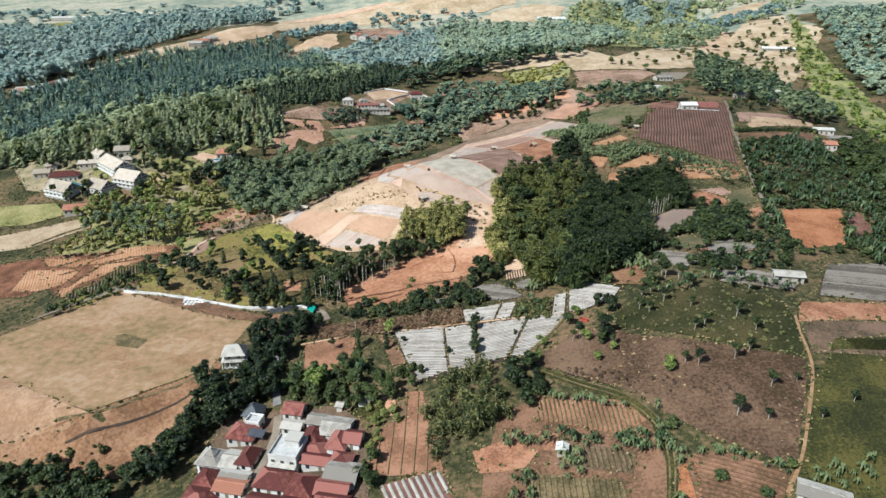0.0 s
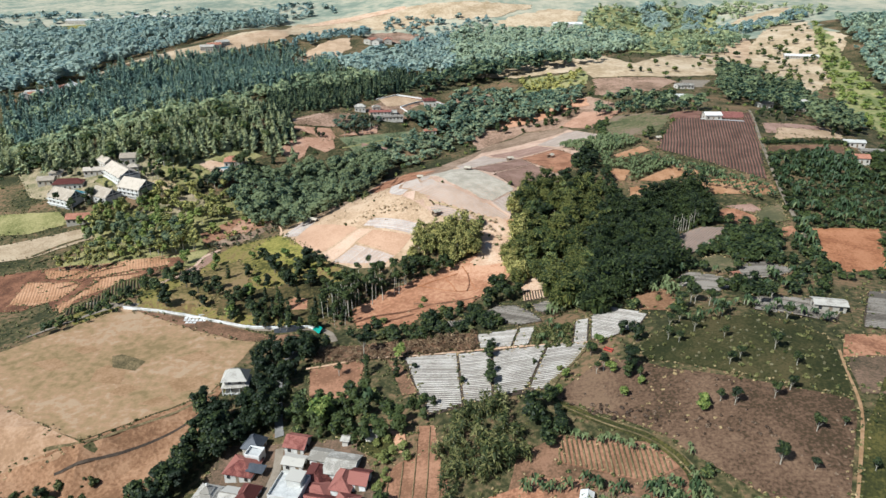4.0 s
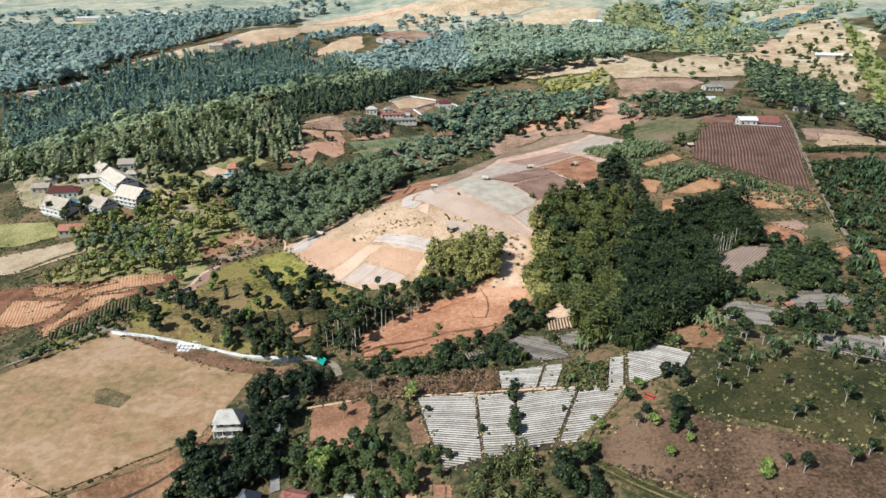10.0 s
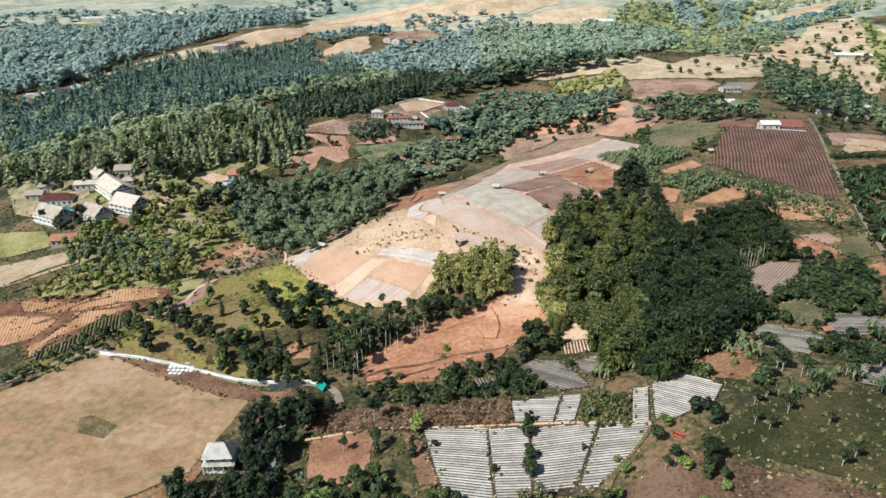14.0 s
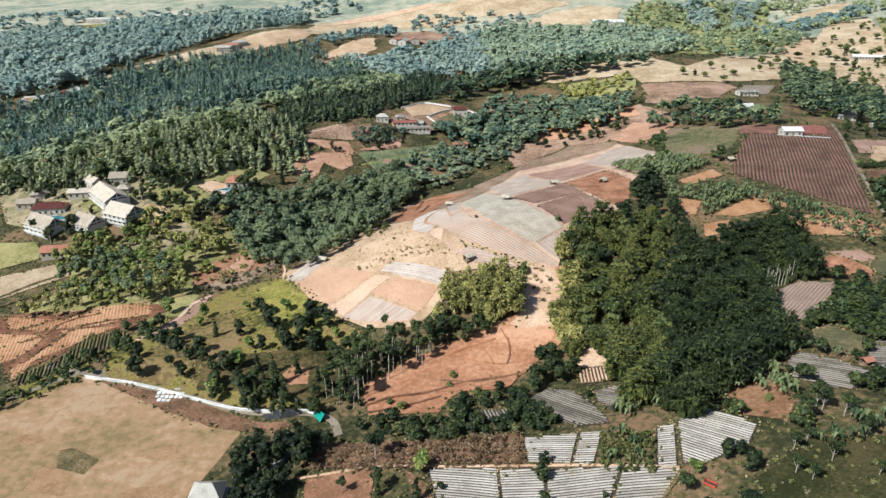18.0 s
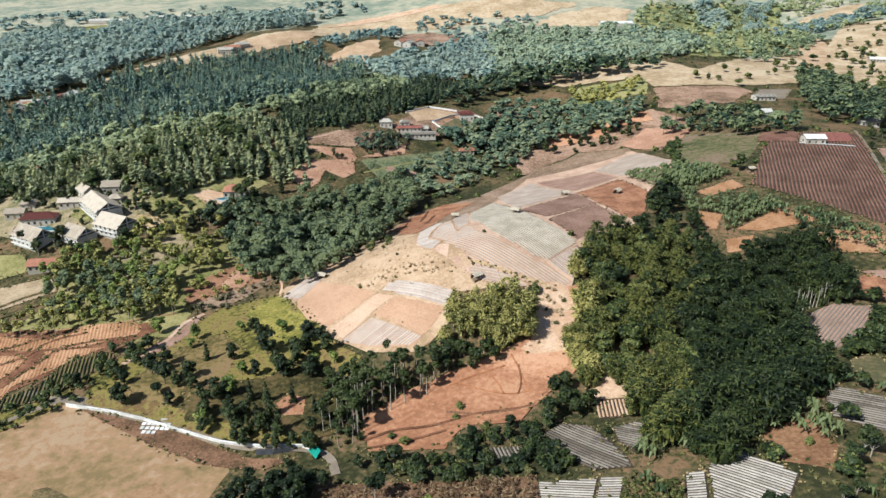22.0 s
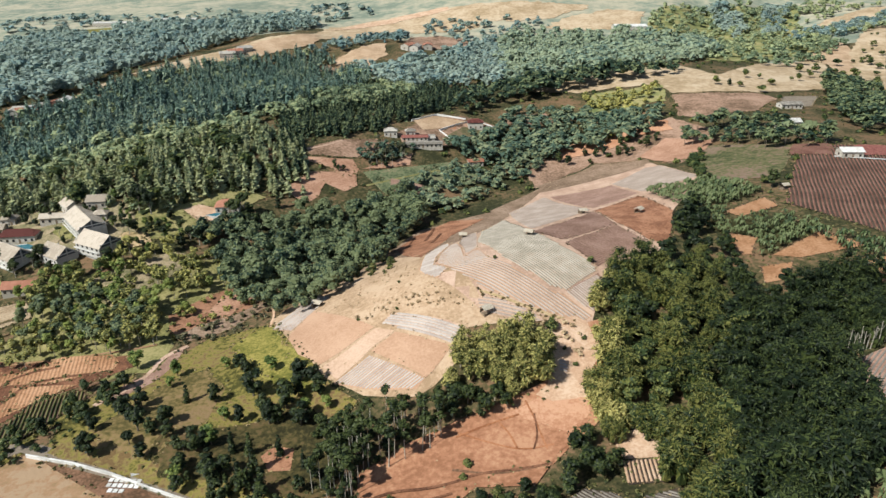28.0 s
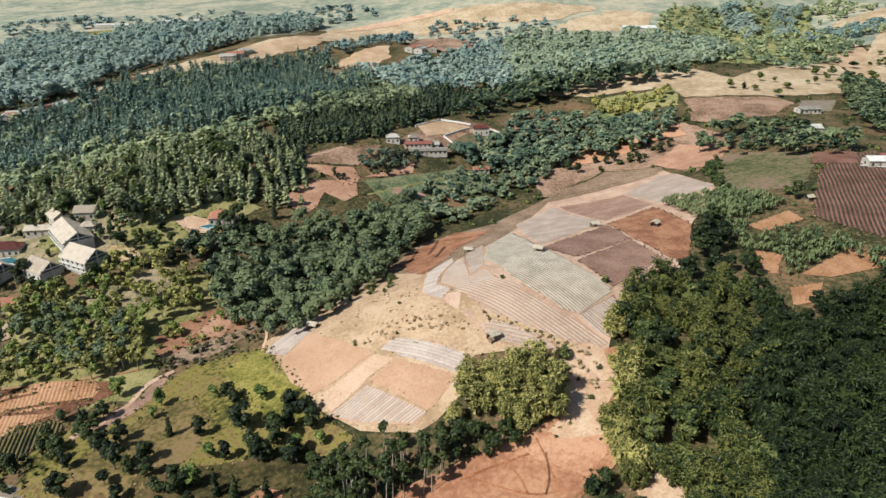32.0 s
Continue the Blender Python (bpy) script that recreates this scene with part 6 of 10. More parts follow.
trail("upper_lane", [(-51.3, 228.3), (-57.5, 225.1), (-60.3, 218.7), (-59.2, 208.2), (-56.0, 194.7), (-52.7, 182.3)], 2.6, ASPHALT, "narrow lane under trees", "road", 0.3)
trail("hill_path", [(-86.4, 327.6), (-88.9, 341.7), (-98.5, 357.0)], 1.0, PALE_SOIL, "worn path on the hill's shoulder", "path", 0.34)
trail("valley_path", [(-129.4, 285.2), (-122.7, 293.5), (-119.8, 302.6), (-120.3, 313.0), (-114.0, 319.8)], 2.0, DUST, "pale gravel track above the orchard", "path", 0.34)
trail("valley_path", [(-196.0, 309.4), (-188.5, 311.7), (-174.0, 313.8), (-159.1, 315.3), (-136.3, 318.9), (-126.6, 322.1)], 1.2, WORN, "worn path above the terraces", "path", 0.34)
trail("lane", [(-162.0, 238.5), (-150.0, 251.5), (-141.0, 261.0), (-136.0, 265.0), (-130.0, 263.4)], 2.4, LANE_DUST, "grey lane leaving the playing field's corner", "road", 0.3)
trail("terrace_edge", [(-179.4, 292.1), (-172.1, 297.0), (-171.2, 304.3), (-165.6, 308.2), (-157.7, 310.4)], 1.5, TERRACE_EARTH, "dark cut edge between earth terraces", "terrace", 0.46)
trail("terrace_edge", [(-167.7, 275.7), (-166.5, 285.4), (-164.0, 293.0), (-163.1, 300.3), (-152.0, 304.2), (-135.9, 305.1)], 1.5, TERRACE_EARTH, "dark cut edge between earth terraces", "terrace", 0.46)
trail("terrace_edge", [(-157.8, 269.8), (-153.0, 280.9), (-150.3, 290.1), (-140.1, 294.6), (-135.8, 299.5)], 1.5, RED_BROWN, "dark cut edge between earth terraces", "terrace", 0.46)
trail("terrace_edge", [(-186.3, 302.2), (-179.7, 305.2), (-173.4, 309.8), (-163.1, 311.8)], 1.5, TERRACE_EARTH, "dark cut edge between earth terraces", "terrace", 0.46)
trail("valley_path", [(-79.0, 477.8), (-40.8, 510.2), (-8.6, 533.1), (10.6, 553.7)], 1.3, PARK, "green track in the valley", "path", 0.34)

for side in (-0.75, 0.75):
    trail("wheel_rut", [(x + side, y + side * 0.6) for x, y in [(27.8, 176.3), (34.9, 168.7), (41.7, 162.4), (48.3, 157.4), (52.7, 151.2), (55.4, 145.0), (56.2, 139.0), (55.3, 131.0), (52.6, 122.0)]], 0.42, STUBBLE, "bare wheel rut of the cart track", "rut", 0.42)

# small terraces on the near slope
terrace_ground = [(16.0, 157.7), (27.5, 163.0), (48.4, 155.0), (53.9, 147.2), (54.0, 129.9), (50.6, 118.5), (9.0, 124.9), (11.1, 140.3)]
terrace_ground_ob = field("field", terrace_ground, RED_BROWN, "brown earth and stubble between small terraces", "field", 0.12)
garden_lawn = [(-28.1, 176.0), (-15.7, 174.7), (-15.1, 166.1), (-21.2, 164.4), (-27.7, 170.0)]
garden_lawn_ob = field("lawn", garden_lawn, OLIVE_GRASS, "small green garden lawn above the village", "lawn", 0.25)
garden_bare = [(-18.6, 175.4), (-14.4, 174.6), (-13.4, 165.6), (-16.1, 165.5)]
garden_bare_ob = field("bare_patch", garden_bare, SLOPE, "bare orange garden patch", "earth", 0.4)
terrace_a = [(27.4, 161.8), (47.4, 153.8), (53.5, 145.8), (45.0, 142.8), (25.5, 153.0)]
terrace_a_ob = field("field", terrace_a, RED_STRIP, "stubble terrace with rows running downhill", "field", 0.25)
beds(terrace_a_ob, terrace_a, -90, 1.2, 0.5, 0.22, STUBBLE, "row", False)
terrace_b = [(31.5, 143.0), (48.4, 136.3), (45.5, 129.8), (28.4, 135.9)]
terrace_b_ob = field("field", terrace_b, BROWN, "dark hoed terrace with rows", "field", 0.25)
beds(terrace_b_ob, terrace_b, -92, 1.3, 0.65, 0.25, STUBBLE, "row", False)
terrace_c = [(16.9, 150.0), (30.7, 146.7), (29.0, 140.6), (16.4, 143.3)]
terrace_c_ob = field("field", terrace_c, RED_STRIP, "bare brown terrace", "field", 0.25)
terrace_d = [(22.6, 133.8), (42.6, 128.6), (43.1, 119.6), (19.4, 123.3)]
terrace_d_ob = field("field", terrace_d, STUBBLE, "dry terrace among bananas", "field", 0.25)
beds(terrace_d_ob, terrace_d, -93, 1.4, 0.6, 0.2, STUBBLE, "row", False)
terrace_e = [(58.8, 132.5), (63.7, 133.3), (73.1, 130.1), (79.9, 124.5), (74.3, 115.4), (57.4, 117.5)]
terrace_e_ob = field("field", terrace_e, RED_BROWN, "red-brown hoed plot below the bananas", "field", 0.25)
beds(terrace_e_ob, terrace_e, -29, 1.3, 0.6, 0.22, RED_BROWN, "row", False)
terrace_f = [(56.0, 129.6), (61.4, 131.2), (58.0, 117.4), (53.3, 118.1)]
terrace_f_ob = field("field", terrace_f, SOIL, "bare orange strip beside the cart track", "field", 0.25)

# ---- woods ----
# woods and scrub
pav_clear = [(-79, 193), (-67, 193), (-67, 213), (-79, 213)]
shade_side = [(70.4, 338.8), (74.8, 334.6), (81.4, 323.9), (98.8, 334.3), (112.0, 336.6), (116.5, 322.3), (116.8, 304.8), (94.5, 289.2), (80.7, 259.9), (80.8, 244.1), (61.8, 230.7), (49.3, 220.2), (39.0, 224.9), (50.8, 255.1), (54.3, 283.3), (67.9, 302.4)]
wood_main = [(29.0, 324.8), (45.0, 344.7), (66.2, 350.0), (74.8, 334.6), (81.4, 323.9), (98.8, 334.3), (112.0, 336.6), (116.5, 322.3), (115.1, 305.2), (92.9, 289.6), (79.3, 260.3), (79.5, 244.5), (62.3, 232.1), (50.1, 222.6), (33.0, 235.0), (35.7, 257.6), (24.0, 264.4), (21.3, 276.1), (25.5, 290.0)]
grove("bamboo_wood", "dense bamboo wood below the hill", wood_main, 5.6, lambda r, h: plume(r, h, 7.8, 1150, 0.42), 9.5, LEAF_BAMBOO, PALE_BARK, 0.72, 10, 11, 0.4, (shade_side,), 0.5)
grove("broadleaf_wood", "tall broadleaf trees among the bamboo", wood_main, 7.0, lambda r, h: round_tree(r, h, 6.5, 420, 0.34, 0.15, 12), 10.5, LEAF_MID, keep=0.5, seed=91, spread=0.35, clear=(shade_side,))
grove("broadleaf_wood", "dark crowns among the bamboo", wood_main, 7.5, lambda r, h: round_tree(r, h, 6.5, 420, 0.34, 0.15, 12), 9.5, LEAF_DARK, keep=0.4, seed=92, spread=0.4, clear=(shade_side,))
# Right half of the wood: cloud shade is put into the dark leaves.
grove("broadleaf_wood", "dark broadleaf trees beside the bamboo wood, cloud shade in leaf colour", shade_side, 5.6, lambda r, h: plume(r, h, 7.6, 760, 0.44), 10.0, LEAF_DARK, seed=12, stems=0.3, spread=0.45, clear=(grey_up, grey_mid, red_edge))
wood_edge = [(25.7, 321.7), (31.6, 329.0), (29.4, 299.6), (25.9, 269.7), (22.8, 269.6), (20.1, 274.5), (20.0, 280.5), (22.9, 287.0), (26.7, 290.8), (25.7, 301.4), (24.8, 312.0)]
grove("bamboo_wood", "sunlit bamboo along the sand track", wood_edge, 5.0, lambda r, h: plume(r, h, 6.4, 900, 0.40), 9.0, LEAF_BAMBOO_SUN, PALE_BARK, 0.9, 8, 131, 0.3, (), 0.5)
track_scrub = [(7.3, 305.7), (13.9, 308.5), (20.2, 305.9), (20.8, 294.3), (17.9, 293.2), (15.3, 300.4), (9.9, 301.4)]
grove("scrub", "rows of dry scrub beside the sand track", track_scrub, 2.6, lambda r, h: round_tree(r, h, 1.8, 36, 0.3, 0.05, 4), 1.3, LEAF_HAY, keep=0.8, seed=132, spread=0.3, clear=(track_mulch,))
wood_small = [(-15.9, 298.3), (-0.3, 301.1), (9.4, 296.6), (9.9, 285.8), (1.6, 278.7), (-14.6, 271.6), (-25.7, 274.6), (-22.2, 281.4)]
wood_small_front = [(-26.1, 279.8), (-16.1, 283.9), (-2.5, 281.5), (6.2, 283.7), (1.5, 278.1), (-10.3, 272.7), (-23.6, 270.6)]
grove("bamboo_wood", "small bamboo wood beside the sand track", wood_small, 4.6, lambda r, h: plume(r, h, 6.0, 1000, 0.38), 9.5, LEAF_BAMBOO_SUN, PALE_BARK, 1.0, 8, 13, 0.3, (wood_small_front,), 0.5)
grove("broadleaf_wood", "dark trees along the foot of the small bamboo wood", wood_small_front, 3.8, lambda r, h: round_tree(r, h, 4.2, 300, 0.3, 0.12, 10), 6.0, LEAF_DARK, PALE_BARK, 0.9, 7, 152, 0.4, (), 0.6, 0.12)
wood_strip = [(-49.1, 272.5), (-33.3, 276.9), (-24.8, 274.5), (-14.5, 270.2), (-28.1, 262.8), (-39.4, 255.9), (-43.7, 242.0), (-52.3, 251.4)]
grove("tall_thin_wood", "strip of tall thin trees with pale bare trunks", wood_strip, 3.3, lambda r, h: round_tree(r, h, 3.0, 180, 0.3, 0.6, 8), 11, LEAF_DARK, PALE_BARK, 1.0, 8, 14, 0.3, (), 1.0, 0.15)
wood_foot = [(-41.3, 237.4), (-15.9, 236.4), (-3.6, 249.8), (9.5, 251.7), (18.3, 243.5), (20.6, 226.8), (2.1, 222.6), (-27.5, 228.6)]
grove("scrub", "scrub and small trees at the slope's foot", wood_foot, 4.2, lambda r, h: round_tree(r, h, 4.2, 260, 0.32, 0.1, 9), 4.5, LEAF_DARK, seed=15, clear=(wedge, wedge_low))
foot_shrubs = [(-41.6, 238.7), (-16.0, 237.8), (-3.6, 251.3), (9.6, 253.3), (18.5, 245.2), (20.9, 228.3), (2.2, 224.0), (-27.6, 229.9)]
grove("shrubs", "lighter shrubs at the slope's foot", foot_shrubs, 4.5, lambda r, h: round_tree(r, h, 3, 120, 0.28, 0.05, 7), 3, LEAF_SHRUB, keep=0.6, seed=93, spread=0.5, clear=(wedge, wedge_low))
wood_knob = [(9.6, 262.1), (18.8, 266.7), (25.8, 260.8), (23.1, 246.1), (10.8, 248.0)]
grove("broadleaf_wood", "dark clump of broadleaf trees", wood_knob, 4.5, lambda r, h: round_tree(r, h, 6, 520, 0.34, 0.15, 12), 8, LEAF_DARK, seed=16)
wood_valley = [(-128.2, 395.1), (-119.3, 428.9), (-109.1, 436.5), (-86.1, 445.3), (-57.9, 473.3), (-42.6, 452.7), (-57.0, 365.5), (-72.5, 333.6), (-89.3, 334.0), (-111.7, 357.4)]
grove("valley_wood", "dark broadleaf wood filling the valley", wood_valley, 6.0, lambda r, h: round_tree(r, h, 8, 440, 0.42, 0.15, 10), 10, LEAF_STREAM, seed=17, spread=0.45)
wood_valley2 = [(-58.7, 479.1), (-27.3, 529.5), (10.5, 551.4), (31.9, 554.3), (-4.6, 486.3), (-33.3, 456.0), (-43.0, 456.1)]
grove("scrub", "scrub and small trees along the valley", wood_valley2, 5.4, lambda r, h: round_tree(r, h, 6, 80, 0.8, 0.1, 5), 5.5, LEAF_VALLEY, keep=0.75, seed=51, spread=0.5)
wood_valley3 = [(-89.1, 503.5), (-84.9, 518.0), (-73.0, 530.0), (-57.5, 532.0), (-58.1, 521.8), (-66.9, 510.7), (-78.9, 501.9)]
grove("scrub", "bushes between the valley plots", wood_valley3, 3.6, lambda r, h: round_tree(r, h, 2.8, 60, 0.5, 0.1, 5), 3.4, LEAF_VALLEY, keep=0.6, seed=52, spread=0.5)
left_clear = [(-193.3, 306.8), (-167.5, 309.4), (-157.0, 316.5), (-133.7, 316.6), (-122.8, 324.6), (-113.8, 328.6), (-104.9, 307.4), (-121.5, 282.9), (-139.1, 256.0), (-145.1, 247.0)]
gully_clear = [(-135.2, 342.8), (-120.8, 362.5), (-97.5, 379.6), (-89.1, 363.9), (-92.5, 331.9), (-111.0, 321.8), (-120.1, 315.3)]
light_band = [(-331.6, 506.3), (-292.5, 485.1), (-264.3, 478.6), (-235.5, 481.3), (-221.3, 499.1), (-204.9, 514.7), (-182.7, 539.9), (-163.1, 569.4), (-140.9, 599.5), (-131.1, 735.7), (-81.1, 686.1), (-65.4, 632.2), (-98.0, 605.6), (-127.3, 577.6), (-154.4, 553.1), (-169.8, 525.3), (-194.3, 497.8), (-217.5, 482.4), (-250.1, 459.7), (-274.7, 457.5), (-321.3, 490.4)]
wood_left = [(-200.0, 366.7), (-164.8, 372.6), (-128.6, 392.0), (-109.1, 357.4), (-92.1, 335.1), (-115.0, 345.1), (-122.5, 326.8), (-116.5, 306.7), (-132.3, 302.5), (-161.4, 294.8), (-193.9, 302.9), (-192.3, 318.3), (-184.5, 333.9)]
grove("mixed_wood", "mixed sunlit wood on the valley side", wood_left, 4.0, lambda r, h: round_tree(r, h, 4.4, 200, 0.32, 0.3, 7), 7.5, LEAF_OLIVE, PALE_BARK, 0.6, 9, 18, 0.4, (left_clear, gully_clear), 0.9)
wood_left2 = [(-200.2, 361.7), (-161.4, 370.7), (-137.2, 363.2), (-127.1, 331.8), (-140.6, 314.5), (-163.2, 304.8), (-185.6, 335.5)]
grove("light_wood", "yellow-green young trees on the valley side", wood_left2, 6.5, lambda r, h: round_tree(r, h, 4.2, 260, 0.3, 0.3, 8), 8.0, LEAF_LIGHT, keep=0.7, seed=19, clear=(left_clear, gully_clear))
pines = [(-302.0, 435.0), (-394.6, 560.1), (-237.3, 494.5), (-211.4, 548.0), (-171.6, 535.5), (-124.0, 500.0), (-114.5, 489.2), (-106.1, 458.2), (-117.6, 446.7), (-141.7, 444.0), (-168.9, 417.8), (-207.0, 421.0), (-244.0, 418.5)]
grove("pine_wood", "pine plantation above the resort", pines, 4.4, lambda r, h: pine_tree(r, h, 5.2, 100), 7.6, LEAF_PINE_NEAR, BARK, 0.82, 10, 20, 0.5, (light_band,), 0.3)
pines_mix = [(-310.1, 445.2), (-390.6, 553.7), (-234.4, 487.9), (-206.2, 534.3), (-129.6, 494.0), (-111.3, 459.4), (-142.0, 444.5), (-169.5, 418.5), (-206.4, 418.9), (-245.2, 419.7)]
grove("broadleaf_wood", "broadleaf trees among the pines", pines_mix, 12.0, lambda r, h: round_tree(r, h, 7.5, 150, 0.68, 0.15, 7), 10, LEAF_MID, keep=0.5, seed=54, spread=0.4)
spur_forest = [(-397.9, 611.7), (-377.1, 624.7), (-347.4, 651.1), (-344.6, 730.4), (-311.7, 787.6), (-272.9, 852.0), (-224.6, 889.6), (-192.6, 865.1), (-159.0, 824.5), (-125.6, 770.6), (-125.7, 655.7), (-140.9, 599.5), (-163.1, 569.4), (-182.7, 539.9), (-204.9, 514.7), (-221.3, 499.1), (-235.5, 481.3), (-264.3, 478.6), (-292.5, 485.1), (-331.6, 506.3)]
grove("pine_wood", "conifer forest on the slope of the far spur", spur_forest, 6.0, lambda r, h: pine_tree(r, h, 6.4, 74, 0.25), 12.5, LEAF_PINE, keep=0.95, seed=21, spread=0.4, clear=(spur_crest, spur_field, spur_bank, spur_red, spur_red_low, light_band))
grove("broadleaf_wood", "broad crowns among the far conifers", spur_forest, 13, lambda r, h: round_tree(r, h, 9, 50, 1.1, 0.1, 5), 10, LEAF_HAZE_BROAD, keep=0.55, seed=88, spread=0.4, clear=(spur_crest, spur_field, spur_bank, spur_red, spur_red_low, light_band))
grove("broadleaf_wood", "lighter broadleaf trees along the far stream", light_band, 6.0, lambda r, h: round_tree(r, h, 8, 70, 0.85, 0.1, 6), 9, LEAF_HAZE_BROAD, keep=0.9, seed=55, spread=0.45, clear=())
stream_pines = [(-152.8, 571.6), (-134.0, 608.0), (-142.9, 739.5), (-122.0, 747.8), (-68.1, 707.8), (-30.5, 674.2), (-41.2, 614.7), (-71.3, 569.0), (-81.1, 550.8), (-93.9, 532.7), (-117.4, 508.6), (-115.4, 475.3), (-120.9, 463.6), (-132.8, 495.4)]
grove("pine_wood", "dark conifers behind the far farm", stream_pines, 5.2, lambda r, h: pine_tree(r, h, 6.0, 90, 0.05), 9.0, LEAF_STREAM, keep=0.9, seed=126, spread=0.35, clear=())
spur_mixed = [(-159.0, 824.5), (-120.1, 811.3), (-109.4, 870.0), (-75.1, 845.3), (-41.6, 931.4), (-15.5, 1011.4), (-0.9, 826.6), (-1.1, 699.6), (-51.7, 696.4), (-81.1, 686.1), (-125.6, 770.6)]
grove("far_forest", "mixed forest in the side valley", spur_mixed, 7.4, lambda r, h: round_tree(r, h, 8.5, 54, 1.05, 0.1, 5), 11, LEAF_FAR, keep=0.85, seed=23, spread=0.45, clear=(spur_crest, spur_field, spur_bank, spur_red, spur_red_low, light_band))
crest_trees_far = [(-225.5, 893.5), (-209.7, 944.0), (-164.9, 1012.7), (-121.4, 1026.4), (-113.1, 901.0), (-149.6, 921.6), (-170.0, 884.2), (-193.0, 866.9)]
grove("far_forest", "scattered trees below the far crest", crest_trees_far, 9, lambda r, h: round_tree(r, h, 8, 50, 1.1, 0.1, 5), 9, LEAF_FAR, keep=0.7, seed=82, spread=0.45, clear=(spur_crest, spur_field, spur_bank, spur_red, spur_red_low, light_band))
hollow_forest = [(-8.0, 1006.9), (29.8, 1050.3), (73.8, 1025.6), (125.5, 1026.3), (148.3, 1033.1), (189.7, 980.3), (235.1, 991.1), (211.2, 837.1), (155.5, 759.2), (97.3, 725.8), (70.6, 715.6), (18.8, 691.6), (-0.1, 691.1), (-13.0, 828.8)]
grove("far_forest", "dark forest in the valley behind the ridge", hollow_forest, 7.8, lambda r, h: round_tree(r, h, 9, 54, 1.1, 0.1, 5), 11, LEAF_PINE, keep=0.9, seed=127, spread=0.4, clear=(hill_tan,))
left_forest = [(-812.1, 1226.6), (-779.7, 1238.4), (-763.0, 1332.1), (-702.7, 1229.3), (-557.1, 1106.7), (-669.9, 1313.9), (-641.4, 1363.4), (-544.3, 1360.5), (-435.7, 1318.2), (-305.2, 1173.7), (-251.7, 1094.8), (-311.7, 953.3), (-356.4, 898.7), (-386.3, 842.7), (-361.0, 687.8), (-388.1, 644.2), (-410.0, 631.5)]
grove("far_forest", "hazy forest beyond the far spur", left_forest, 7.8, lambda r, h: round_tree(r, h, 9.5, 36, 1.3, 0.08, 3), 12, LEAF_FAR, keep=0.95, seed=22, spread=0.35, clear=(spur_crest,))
plain_trees = [(-1188.5, 1785.8), (-792.9, 1466.8), (-508.4, 1471.8), (-149.4, 1193.4), (-189.2, 1164.6), (-250.6, 1126.7), (-442.4, 1338.4), (-648.5, 1378.6), (-777.9, 1339.9), (-829.7, 1254.8)]
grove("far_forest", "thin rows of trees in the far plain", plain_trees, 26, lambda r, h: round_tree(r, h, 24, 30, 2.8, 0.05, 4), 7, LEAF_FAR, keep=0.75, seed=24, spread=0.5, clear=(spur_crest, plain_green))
grove("far_forest", "light green trees over the far hill", hill_green, 11, lambda r, h: round_tree(r, h, 9, 50, 1.2, 0.1, 5), 8, LEAF_HAZE_BROAD, keep=0.62, seed=121, spread=0.5, clear=())
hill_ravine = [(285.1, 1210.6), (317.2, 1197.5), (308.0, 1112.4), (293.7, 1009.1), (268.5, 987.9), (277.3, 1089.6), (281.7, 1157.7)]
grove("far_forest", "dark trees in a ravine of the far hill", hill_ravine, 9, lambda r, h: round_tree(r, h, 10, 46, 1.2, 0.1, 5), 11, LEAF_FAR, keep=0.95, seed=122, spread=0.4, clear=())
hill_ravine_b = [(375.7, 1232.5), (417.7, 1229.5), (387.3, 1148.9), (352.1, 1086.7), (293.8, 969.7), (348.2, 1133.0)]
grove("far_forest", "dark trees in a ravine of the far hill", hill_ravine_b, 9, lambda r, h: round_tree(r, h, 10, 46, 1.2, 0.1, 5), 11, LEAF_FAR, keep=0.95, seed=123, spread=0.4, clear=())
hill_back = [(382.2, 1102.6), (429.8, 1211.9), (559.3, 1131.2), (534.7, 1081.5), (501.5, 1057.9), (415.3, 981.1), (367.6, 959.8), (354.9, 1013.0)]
grove("far_forest", "light trees on the shoulder of the far hill", hill_back, 11, lambda r, h: round_tree(r, h, 9, 46, 1.2, 0.1, 5), 8, LEAF_HAZE_BROAD, keep=0.6, seed=129, spread=0.4, clear=(hill_spur_tan,))
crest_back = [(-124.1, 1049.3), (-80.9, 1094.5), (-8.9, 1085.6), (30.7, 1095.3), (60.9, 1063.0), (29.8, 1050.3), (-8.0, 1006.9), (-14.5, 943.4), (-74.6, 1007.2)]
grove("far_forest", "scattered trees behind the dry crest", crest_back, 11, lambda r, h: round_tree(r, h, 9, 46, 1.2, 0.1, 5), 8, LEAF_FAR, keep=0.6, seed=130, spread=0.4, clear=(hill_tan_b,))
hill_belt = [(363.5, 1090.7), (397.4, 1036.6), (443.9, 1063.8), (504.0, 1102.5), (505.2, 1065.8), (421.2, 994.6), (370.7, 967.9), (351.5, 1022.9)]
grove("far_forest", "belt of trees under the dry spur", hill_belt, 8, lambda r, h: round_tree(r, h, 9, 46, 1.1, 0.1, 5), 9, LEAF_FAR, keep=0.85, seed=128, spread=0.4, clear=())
ridge_mid_trees = [(222.0, 784.5), (280.8, 869.7), (357.5, 985.3), (353.7, 898.1), (302.7, 826.5), (243.6, 769.2)]
grove("ridge_trees", "bushy trees between the dry ridge fields", ridge_mid_trees, 10, lambda r, h: round_tree(r, h, 8, 60, 1.1, 0.1, 6), 7, LEAF_HAZE_BROAD, keep=0.8, seed=124, spread=0.4)
